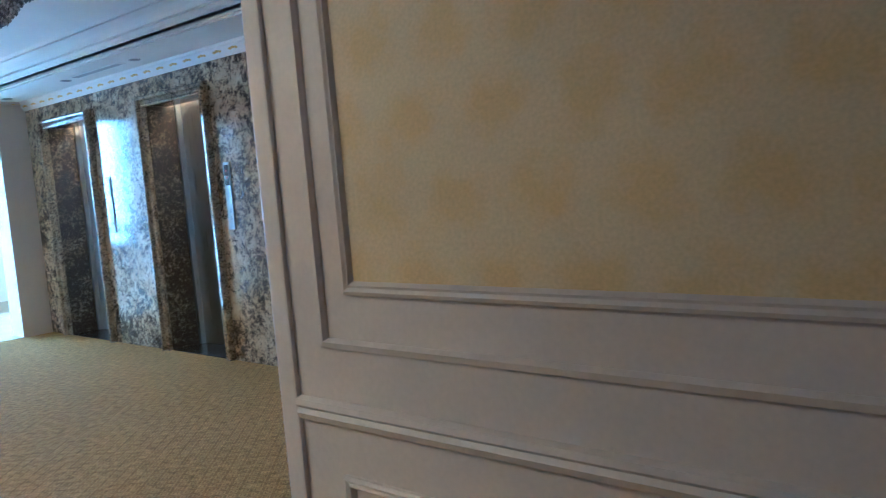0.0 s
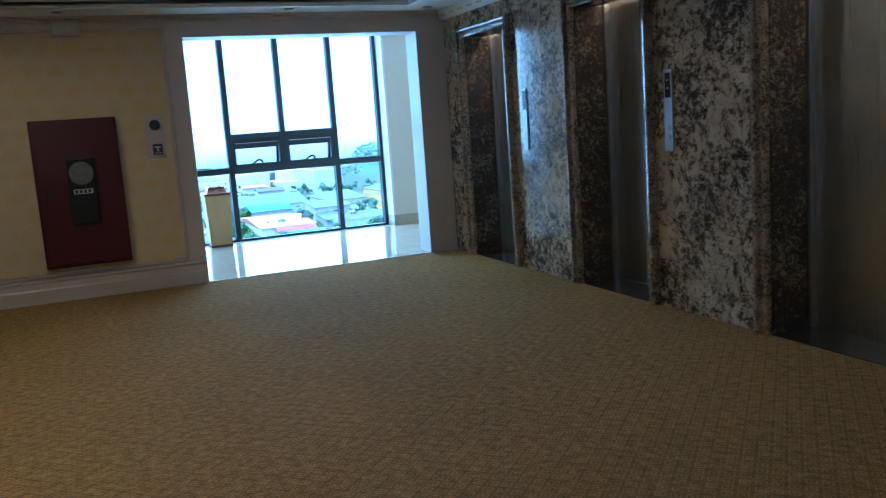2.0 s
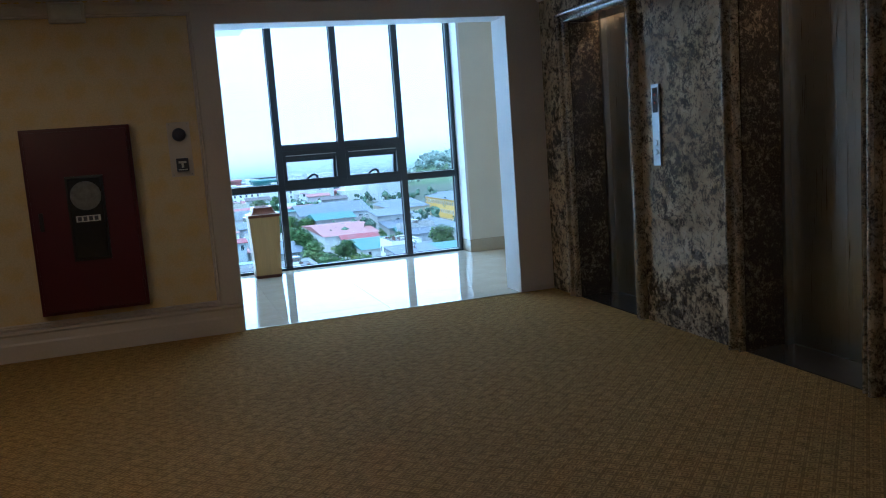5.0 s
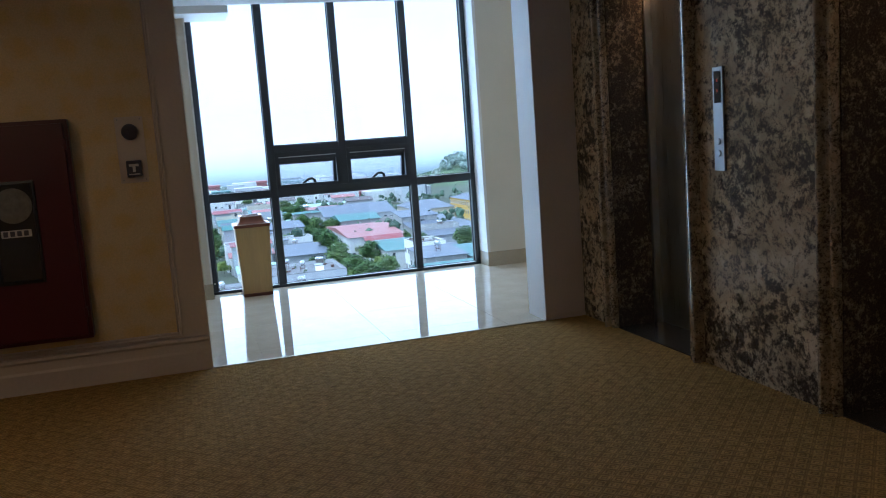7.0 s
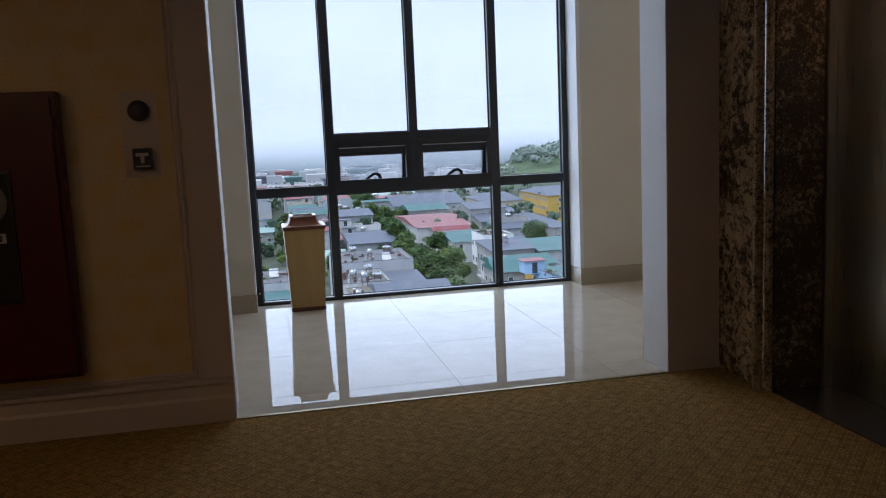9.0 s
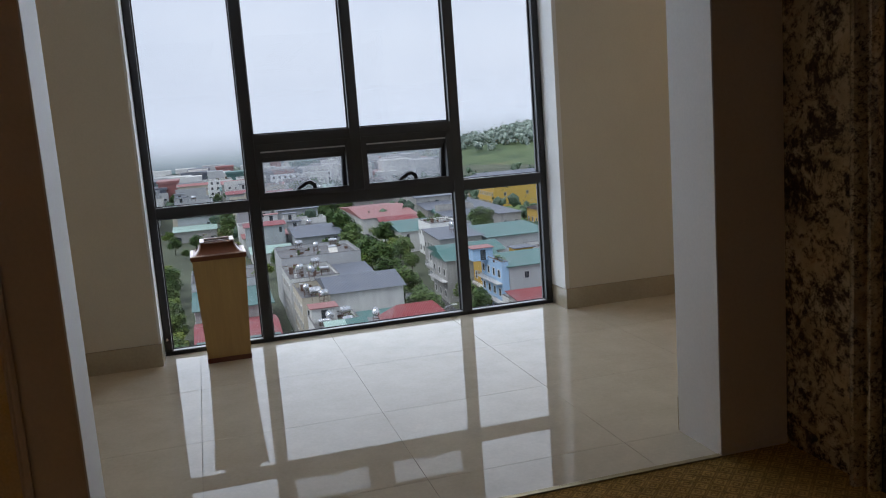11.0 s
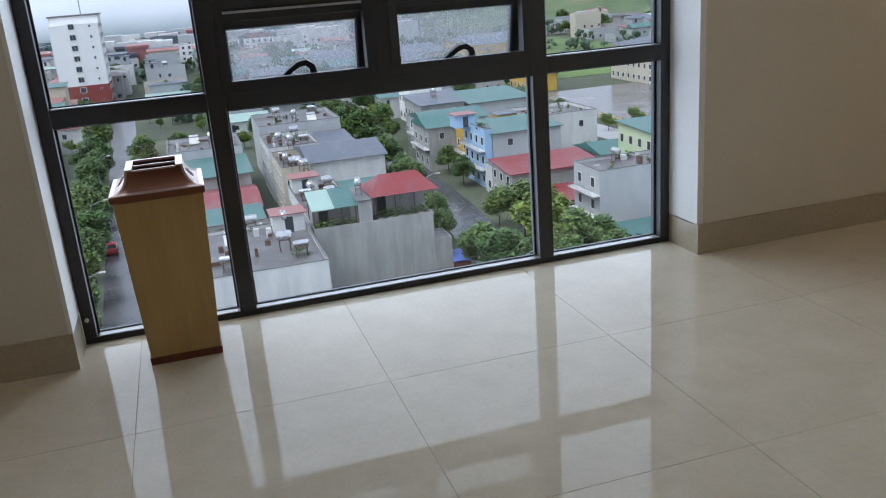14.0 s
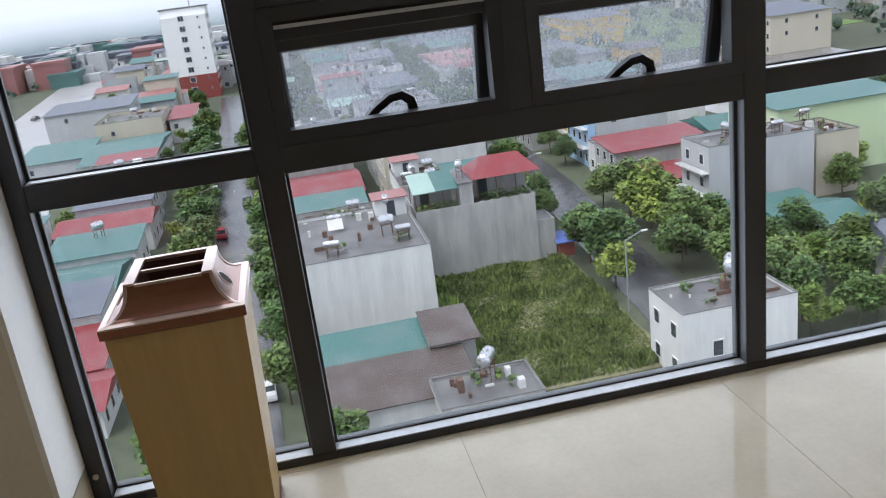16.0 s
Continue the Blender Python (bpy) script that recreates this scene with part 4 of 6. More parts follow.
def beads(points, r):
    vs, fs = [], []
    for i, (x, y, z, s) in enumerate(points):
        q = r * s
        vs += [(x + q, y, z), (x, y + q, z), (x - q, y, z), (x, y - q, z), (x, y, z + q * 1.4), (x, y, z - q * 1.4)]
        o = 6 * i
        for k in range(4):
            fs += [(o + k, o + (k + 1) % 4, o + 4), (o + (k + 1) % 4, o + k, o + 5)]
    me = bpy.data.meshes.new("beads")
    me.from_pydata(vs, [], fs)
    me.materials.append(M_CRYSTAL)
    return me


rng = random.Random(4)
ch = thing("chandelier", "oblong crystal chandelier with tiers of glass bead strands", "chandelier", at=(-4.85, 1.80, ZT))
part("canopy", box(-0.62, 0.62, -0.30, 0.30, -0.04, 0.0, 0.01), M_PLATE, ch, "steel ceiling plate")


def tier(a0, b0, z0, a1, b1, z1, sag):
    pts = []
    n = 17
    for i in range(n):
        k = i / (n - 1)
        a, b = a0 + (a1 - a0) * k ** sag, b0 + (b1 - b0) * k ** sag
        z = z0 + (z1 - z0) * k
        per = int((a + b) * 2 / 0.0185)
        for j in range(per):
            s = j / per * 2 * (a + b) * 2
            ll = 2 * (a + b)
            s %= 2 * ll
            if s < 2 * a:
                p = (-a + s, -b)
            elif s < 2 * a + 2 * b:
                p = (a, -b + s - 2 * a)
            elif s < 4 * a + 2 * b:
                p = (a - (s - 2 * a - 2 * b), b)
            else:
                p = (-a, b - (s - 4 * a - 2 * b))
            pts.append((p[0] + rng.uniform(-0.004, 0.004), p[1] + rng.uniform(-0.004, 0.004), z + rng.uniform(-0.003, 0.003), rng.uniform(0.8, 1.2)))
    return pts


for nm, row in (("upper_tier", (0.86, 0.52, -0.04, 0.80, 0.42, -0.22, 1.8)), ("middle_tier", (0.80, 0.38, -0.20, 0.76, 0.30, -0.34, 1.6)), ("lower_tier", (0.76, 0.26, -0.33, 0.72, 0.17, -0.46, 1.5))):
    o = new(nm, beads(tier(*row), 0.0085))
    o.parent = ch
    tagged(o, "rows of cut-glass beads", "", "", "stuff")
    a, b, z = row[0], row[1], row[2]
    part("tier_frame", ring(lambda u, v, h: (u, v, h), -a - 0.006, a + 0.006, -b - 0.006, b + 0.006, [(0, z + 0.012), (0, z + 0.03), (0.03, z + 0.03), (0.03, z + 0.012), (0, z + 0.012)]), M_PLATE, ch, "dark metal tier frame")
    pts = [(rng.uniform(-row[3], row[3]), rng.uniform(-row[4], row[4]), row[5] + rng.uniform(-0.012, 0.0), 1.0) for _ in range(900)]
    o = new("bead_fringe", beads(pts, 0.010))
    o.parent = ch
    tagged(o, "hanging crystal drops", "", "", "stuff")

# shoe-polishing machine against the south wall
def shoe_machine():
    s = thing("shoe_polisher", "dark shoe-polishing machine with a sloped mirror front and red mat", "shoe polisher", at=(-5.645, YL + 0.165, 0), rz=2)
    s.scale = (1.1, 0.6, 1.0)
    prof = [(-0.26, 0.0), (0.20, 0.0), (0.255, 0.02), (0.27, 0.06), (0.25, 0.095), (0.18, 0.115), (0.10, 0.12), (0.055, 0.15), (0.05, 0.19), (0.075, 0.225), (0.125, 0.235), (0.15, 0.25), (0.0, 0.78), (-0.14, 0.80), (-0.26, 0.80)]
    for x0 in (-0.20, 0.175):
        bm = bmesh.new()
        a = [bm.verts.new((x0, y, z)) for y, z in prof]
        b = [bm.verts.new((x0 + 0.025, y, z)) for y, z in prof]
        bm.faces.new(a)
        bm.faces.new(b)
        for i in range(len(prof)):
            j = (i + 1) % len(prof)
            bm.faces.new((a[i], a[j], b[j], b[i]))
        sd = part("side_panel", bm, M_WOOD, s)
        bm = bmesh.new()
        e = [(0.152, 0.252), (0.003, 0.782)]
        d = [(0.158, 0.254), (0.009, 0.784)]
        vs = [[bm.verts.new((x, y, z)) for y, z in e + d[::-1]] for x in (x0 + 0.002, x0 + 0.023)]
        bm.faces.new(vs[0])
        bm.faces.new(vs[1])
        for i in range(4):
            bm.faces.new((vs[0][i], vs[0][(i + 1) % 4], vs[1][(i + 1) % 4], vs[1][i]))
        part("edge_strip", bm, M_PLATE, sd, "bright steel edge")
        bm = bmesh.new()
        arc = [(0.185, 0.116), (0.252, 0.097), (0.273, 0.06)]
        vs = [[bm.verts.new((x, y + k, z + k)) for y, z in arc] for x in (x0 + 0.002, x0 + 0.023) for k in (0.001, 0.005)]
        for i in range(2):
            bm.faces.new((vs[1][i], vs[1][i + 1], vs[3][i + 1], vs[3][i]))
        part("toe_strip", bm, M_PLATE, sd, "bright steel toe edge")
    fr = bmesh.new()
    fv = [fr.verts.new(p) for p in ((-0.175, 0.125, 0.27), (0.175, 0.125, 0.27), (0.175, 0.045, 0.55), (-0.175, 0.045, 0.55), (-0.175, 0.115, 0.265), (0.175, 0.115, 0.265), (0.175, 0.035, 0.545), (-0.175, 0.035, 0.545))]
    for f in ((0, 1, 2, 3), (7, 6, 5, 4), (0, 4, 5, 1), (3, 2, 6, 7)):
        fr.faces.new([fv[i] for i in f])
    part("mirror_front", fr, surface("polished_steel", (0.75, 0.73, 0.68), 0.12, 1.0, grain=60, var=0.03, bump=0.0), s, "polished steel sloping front")
    up = bmesh.new()
    fv = [up.verts.new(p) for p in ((-0.175, 0.045, 0.55), (0.175, 0.045, 0.55), (0.175, -0.02, 0.77), (-0.175, -0.02, 0.77), (-0.175, -0.22, 0.55), (0.175, -0.22, 0.55), (0.175, -0.22, 0.785), (-0.175, -0.22, 0.785))]
    for f in ((0, 1, 2, 3), (4, 5, 6, 7), (3, 2, 6, 7), (0, 1, 5, 4)):
        up.faces.new([fv[i] for i in f])
    top = part("control_panel", up, surface("maroon_panel", (0.06, 0.015, 0.018), 0.4), s, "maroon top panel")
    part("rating_label", boxes([(0.11, 0.15, 0.0, 0.001, -0.015, 0.015)]), M_PAPERWHITE, top, "small white label").matrix_basis = pose(0, 0.012, 0.67, -16.5, 0, 0)
    part("mat", box(-0.173, 0.173, 0.0, 0.245, 0.03, 0.055, 0.004), surface("red_mat", (0.35, 0.02, 0.02), 0.9, grain=200, var=0.3), s, "red floor mat")
    part("brush", turned([(0.02, -0.16), (0.055, -0.15), (0.055, 0.15), (0.02, 0.16)], 20), M_BLACK, s, "black round brush").matrix_basis = pose(0, 0.03, 0.165, 0, 90, 0)
    part("back_panel", box(-0.174, 0.174, -0.255, -0.235, 0.01, 0.79), M_WOOD, s)
    return s


shoe_machine()

# polished tiles of the bay, each a piece of its own
TS = 0.8
tile_mesh = mesh_of("tile", box(0.0008, TS - 0.0008, 0.0008, TS - 0.0008, -0.014, 0.0, 0.0006), M_TILE)
cut_meshes = {}


def tile_piece(x0, x1, y0, y1):
    w, d = round(x1 - x0, 4), round(y1 - y0, 4)
    if (w, d) == (TS, TS):
        me = tile_mesh
    else:
        if (w, d) not in cut_meshes:
            cut_meshes[(w, d)] = mesh_of("tile", box(0.0008, w - 0.0008, 0.0008, d - 0.0008, -0.014, 0.0, 0.0006), M_TILE)
        me = cut_meshes[(w, d)]
    o = new("tile", me)
    o.parent = tile_floor
    o.location = (x0, y0, 0)


xs = [XG - 0.05, -11.422, -10.622, -9.822, -9.022, XW - 0.002]
ys = [-1.5] + [2.678 + TS * k for k in range(-5, 6)] + [7.0]
for i in range(len(xs) - 1):
    for j in range(len(ys) - 1):
        tile_piece(xs[i], xs[i + 1], ys[j], ys[j + 1])

# ---- outdoors: the town below ----
GZ = -38.0


def plan(x, y):
    """Place on the ground for a spot of the town plan, and the plan's scale there."""
    k = 1.0 / (1.0 - 0.00051 * min(max(0.0, -8.5 - x), 230.0))
    return -8.5 + (x + 8.5) * k, 2.2 + (y - 2.2) * k, k


def town_thing(name, label, category, group, x, y, z, rz=0.0, size=1.0):
    px, py, k = plan(x, y)
    e = thing(name, label, category, group, at=(px, py, GZ + (z - GZ) * k), rz=rz)
    e.scale = (size * k,) * 3
    return e


def slab(x0, x1, y0, y1, z0, z1):
    bm = boxes([(x0, x1, y0, y1, z0, z1)])
    for v in bm.verts:
        v.co.x, v.co.y, _ = plan(v.co.x, v.co.y)
    return bm


def wall_stained(name, color, amount=0.35):
    """Painted render with dark rain streaks running down."""
    m, t, b = nodes_of(name)
    v = place_coords(t, (1, 1, 0.16))
    streak = noise_of(t, v, 0.8, 7.0, 0.7)
    wide = noise_of(t, place_coords(t), 0.22, 4.0)
    fine = noise_of(t, place_coords(t), 6.0, 4.0)
    s = ramp_of(t, math_of(t, "MULTIPLY", streak, math_of(t, "ADD", wide, 0.45)), [(0.30, shade((0.85, 0.86, 0.84), 1.0)), (0.62, (1 - amount, 1 - amount, 1 - amount))])
    c = mix_of(t, 1.0, ramp_of(t, fine, [(0.3, shade(color, 0.93)), (0.7, shade(color, 1.05))]), s, "MULTIPLY")
    link(t, c, b.inputs["Base Color"])
    b.inputs["Roughness"].default_value = 0.8
    return m


def roof_metal(name, color):
    """Corrugated coated sheet, wet, with rust and fading."""
    m, t, b = nodes_of(name)
    v = place_coords(t)
    wv = t.nodes.new("ShaderNodeTexWave")
    wv.inputs["Scale"].default_value = 1.3
    wv.bands_direction = "Y"
    link(t, v, wv.inputs["Vector"])
    wide = noise_of(t, v, 0.35, 5.0)
    col = mix_of(t, ramp_of(t, wide, [(0.45, (0, 0, 0)), (0.8, (0.8,) * 3)]), color, tuple(0.5 * c + 0.12 for c in color))
    col = mix_of(t, 1.0, col, ramp_of(t, wv.outputs[0], [(0.0, (0.82,) * 3), (0.5, (1.0,) * 3)]), "MULTIPLY")
    link(t, col, b.inputs["Base Color"])
    b.inputs["Roughness"].default_value = 0.42
    bump_of(t, wv.outputs[0], 0.5, 0.05, b)
    return m


WALLS = {
    "white": wall_stained("white_render", (0.78, 0.78, 0.765), 0.34),
    "bright": wall_stained("fresh_white_render", (0.86, 0.86, 0.85), 0.08),
    "grey": wall_stained("grey_render", (0.48, 0.475, 0.46), 0.42),
    "pale": wall_stained("pale_grey_render", (0.56, 0.57, 0.585), 0.28),
    "blue": wall_stained("sky_blue_render", (0.38, 0.56, 0.78), 0.12),
    "cream": wall_stained("cream_render", (0.62, 0.565, 0.455), 0.25),
    "yellow": wall_stained("yellow_render", (0.62, 0.40, 0.08), 0.2),
    "green": wall_stained("light_green_render", (0.58, 0.70, 0.44), 0.1),
    "brick": wall_stained("red_render", (0.28, 0.06, 0.05), 0.15),
}
ROOFS = {
    "teal": roof_metal("teal_sheet_roof", (0.060, 0.165, 0.150)),
    "red": roof_metal("red_sheet_roof", (0.25, 0.036, 0.040)),
    # Red with distance haze painted in; stair heads use it too.
    "faded": roof_metal("pale_red_sheet_roof", (0.34, 0.13, 0.12)),
    "slate": roof_metal("blue_grey_sheet_roof", (0.115, 0.13, 0.165)),
    "brown": roof_metal("brown_sheet_roof", (0.085, 0.060, 0.052)),
    "mint": roof_metal("pale_green_sheet_roof", (0.36, 0.50, 0.44)),
    "concrete": surface("wet_concrete_roof", (0.17, 0.165, 0.165), 0.45, grain=3.0, var=0.2, stain=0.3, stain_var=0.45, bump=0.1),
}
M_PANE = surface("town_window_glass", (0.05, 0.06, 0.07), 0.12, grain=2.0, bump=0.0)
M_SURROUND = surface("town_window_frame", (0.62, 0.62, 0.60), 0.6, grain=3.0)
M_RAIL = surface("balcony_rail", (0.34, 0.36, 0.38), 0.5, 0.4, grain=4.0)
M_TANK = surface("stainless_water_tank", (0.66, 0.67, 0.68), 0.25, 0.85, grain=8.0, var=0.05)
M_STAND = surface("rusty_steel_stand", (0.13, 0.075, 0.055), 0.7, grain=9.0, var=0.3)
M_ASPHALT = surface("wet_asphalt", (0.10, 0.10, 0.105), 0.22, grain=3.0, var=0.2, stain=0.15, stain_var=0.3, bump=0.1)
M_CONC = surface("pale_concrete_paving", (0.40, 0.39, 0.385), 0.3, grain=2.0, var=0.15, stain=0.1, stain_var=0.3)
M_BARK = surface("tree_bark", (0.09, 0.07, 0.05), 0.9, grain=8.0, var=0.3)


def leaf_material(name, dark, light):
    m, t, b = nodes_of(name)
    g = t.nodes.new("ShaderNodeNewGeometry")
    info = t.nodes.new("ShaderNodeObjectInfo")
    col = ramp_of(t, g.outputs["Random Per Island"], [(0.0, dark), (0.6, light), (1.0, shade(light, 1.5))])
    col = mix_of(t, 1.0, col, ramp_of(t, info.outputs["Random"], [(0, (0.75, 0.85, 0.8)), (1, (1.15, 1.05, 0.9))]), "MULTIPLY")
    clump = noise_of(t, place_coords(t), 0.32, 5.0)
    col = mix_of(t, 1.0, col, ramp_of(t, clump, [(0.36, (0.55, 0.58, 0.55)), (0.50, (0.95, 0.95, 0.95)), (0.62, (1.12, 1.05, 1.0))]), "MULTIPLY")
    link(t, col, b.inputs["Base Color"])
    b.inputs["Roughness"].default_value = 0.55
    b.inputs["Specular IOR Level"].default_value = 0.25
    b.inputs["Subsurface Weight"].default_value = 0.0
    return m


M_LEAF = leaf_material("tree_leaves", (0.040, 0.078, 0.028), (0.115, 0.185, 0.058))
M_LEAF_Y = leaf_material("young_leaves", (0.075, 0.125, 0.030), (0.19, 0.265, 0.060))
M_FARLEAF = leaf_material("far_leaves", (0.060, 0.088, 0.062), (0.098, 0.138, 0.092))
M_GRASS = leaf_material("wild_grass", (0.058, 0.088, 0.028), (0.140, 0.185, 0.058))

ground = structure("ground", boxes([(-3200, -58, -2600, 2600, GZ - 1, GZ)]), surface("town_ground", (0.085, 0.100, 0.060), 0.85, grain=0.6, var=0.3, stain=0.03, stain_var=0.35, bump=0.0), "green and paved ground between the houses", "ground")


def way(name, pts, width, dz, material, label):
    bm = bmesh.new()
    vs = []
    spots = [plan(x, y) for x, y in pts]
    for i, (x, y, k) in enumerate(spots):
        a, b = spots[max(0, i - 1)], spots[min(len(pts) - 1, i + 1)]
        dx, dy = b[0] - a[0], b[1] - a[1]
        n = math.hypot(dx, dy)
        nx, ny = -dy / n * width * k / 2, dx / n * width * k / 2
        vs.append([bm.verts.new((x + q * nx, y + q * ny, GZ + z)) for q, z in ((-1, -0.3), (-1, dz), (1, dz), (1, -0.3))])
    for p, q in zip(vs, vs[1:]):
        for i in range(3):
            bm.faces.new((p[i], p[i + 1], q[i + 1], q[i]))
    return structure(name, bm, material, label, "road")


def street_y(x):
    return -6.5 + (x + 75) * 0.045


way("road_1", [(x, street_y(x)) for x in range(-58, -330, -16)], 6.5, 0.10, M_ASPHALT, "wet grey asphalt street between trees")
way("road_2", [(-60, 37.5), (-80, 38.0), (-100, 39.0), (-120, 40.5), (-140, 42.0), (-300, 46.0)], 7.0, 0.10, M_ASPHALT, "wet grey side street beside the vacant lot")
way("road_3", [(-150, -52), (-200, -62), (-245, -72), (-300, -80), (-431, -92), (-600, -105)], 22.0, 0.14, M_CONC, "broad pale avenue with planted strips")
way("road_4", [(-152, 94), (-180, 90), (-240, 86), (-300, 84)], 8.0, 0.12, M_CONC, "wet pale yard road")
structure("yard", slab(-236, -168, 99, 150, GZ - 0.2, GZ + 0.16), surface("wet_yard", (0.20, 0.19, 0.19), 0.22, grain=2.0, var=0.15, stain=0.1, stain_var=0.5), "wet concrete yard", "yard")
structure("lot", slab(-108, -76, 15.5, 33.4, GZ - 0.2, GZ + 0.2), surface("lot_soil", (0.20, 0.19, 0.10), 0.95, grain=1.2, var=0.35, stain=0.15, stain_var=0.4), "overgrown ground of the vacant lot", "lot")
structure("green_field", slab(-420, -262, 96, 190, GZ - 0.2, GZ + 0.18), surface("field_green", (0.13, 0.20, 0.06), 0.95, grain=0.5, var=0.3, stain=0.04, stain_var=0.35), "flat green field behind the yard", "field")

rnd = random.Random(11)


def tufts(name, x0, x1, y0, y1, n, h, material, parent_label, w=0.10):
    vs, fs = [], []
    for i in range(n):
        x, y, _ = plan(rnd.uniform(x0, x1), rnd.uniform(y0, y1))
        a = rnd.uniform(0, math.pi)
        k = rnd.uniform(0.5, 1.3) * h * (0.15 + 1.1 * max(0.0, noise.noise((x * 0.22, y * 0.22, 0)) + 0.45))
        dx, dy = math.cos(a) * w, math.sin(a) * w
        lx, ly = rnd.uniform(-0.3, 0.3) * k, rnd.uniform(-0.3, 0.3) * k
        o = len(vs)
        vs += [(x - dx, y - dy, GZ + 0.15), (x + dx, y + dy, GZ + 0.15), (x + lx + dx * 1.6, y + ly + dy * 1.6, GZ + 0.2 + k * 0.7), (x + lx * 1.5, y + ly * 1.5, GZ + 0.2 + k)]
        fs += [(o, o + 1, o + 2, o + 3)]
    me = bpy.data.meshes.new(name)
    me.from_pydata(vs, [], fs)
    me.materials.append(material)
    return tagged(new(name, me), parent_label, "grass", "", "stuff")


tufts("lot_grass", -107.5, -76.5, 16, 33, 22000, 0.75, M_GRASS, "rank green grass covering the vacant lot", 0.11)
tufts("verge_weeds", -112, -76, 13.6, 16.5, 1800, 1.6, M_LEAF_Y, "tall weeds along the house walls", 0.2)

# trees: tapered trunk, limbs and a crown of many small leaves
def tree_parts(seed, height, spread, leaves, size):
    r = random.Random(seed)
    bm = bmesh.new()

    def limb(p, q, r0, r1):
        d = (q - p).normalized()
        s = d.orthogonal().normalized()
        u = d.cross(s)
        rows = []
        for c, rad in ((p, r0), (q, r1)):
            rows.append([bm.verts.new(c + (s * math.cos(k * math.pi / 3) + u * math.sin(k * math.pi / 3)) * rad) for k in range(6)])
        for k in range(6):
            bm.faces.new((rows[0][k], rows[0][(k + 1) % 6], rows[1][(k + 1) % 6], rows[1][k]))

    fork = Vector((r.uniform(-0.2, 0.2), r.uniform(-0.2, 0.2), height * 0.42))
    limb(Vector((0, 0, -0.2)), fork, 0.16 * height / 7, 0.10 * height / 7)
    tips = []
    for k in range(7):
        a = k * 0.9 + r.uniform(-0.3, 0.3)
        tip = Vector((math.cos(a) * spread * r.uniform(0.35, 0.75), math.sin(a) * spread * r.uniform(0.35, 0.75), height * r.uniform(0.55, 0.9)))
        limb(fork, tip, 0.07 * height / 7, 0.02)
        tips.append(tip)
    tips.append(Vector((0, 0, height * 0.92)))
    limb(fork, tips[-1], 0.08 * height / 7, 0.02)
    vs, fs = [], []
    for i in range(leaves):
        c = tips[r.randrange(len(tips))]
        while True:
            d = Vector((r.uniform(-1, 1), r.uniform(-1, 1), r.uniform(-1, 1)))
            if 0.25 < d.length < 1:
                break
        p = c + Vector((d.x * spread * 0.52, d.y * spread * 0.52, d.z * height * 0.20))
        a, b = r.uniform(0, 6.3), r.uniform(-0.7, 0.7)
        e1 = Vector((math.cos(a), math.sin(a), b)) * size * r.uniform(0.6, 1.3)
        e2 = Vector((-math.sin(a), math.cos(a), r.uniform(-0.6, 0.6))) * size * r.uniform(0.4, 0.8)
        o = len(vs)
        vs += [tuple(p - e1), tuple(p + e2), tuple(p + e1), tuple(p - e2)]
        fs.append((o, o + 1, o + 2, o + 3))
    me = bpy.data.meshes.new("crown")
    me.from_pydata(vs, [], fs)
    return mesh_of("trunk", bm, M_BARK), me


TREES = []
for k, (h, s, n, z, lm) in enumerate(((7.5, 3.2, 2600, 0.30, M_LEAF), (6.5, 2.8, 2200, 0.30, M_LEAF), (5.5, 2.6, 2000, 0.27, M_LEAF_Y), (8.5, 3.0, 2600, 0.32, M_LEAF))):
    tk, cr = tree_parts(k + 3, h, s, n, z)
    cr.materials.append(lm)
    TREES.append((tk, cr))


def tree(x, y, kind, scale=1.0, label="leafy green street tree with a rounded uneven crown"):
    e = town_thing("tree", label, "tree", "street trees", x, y, GZ, (x * 37 + y * 11) % 360, scale)
    for nm, me in zip(("trunk", "crown"), TREES[kind]):
        o = new(nm, me)
        o.parent = e


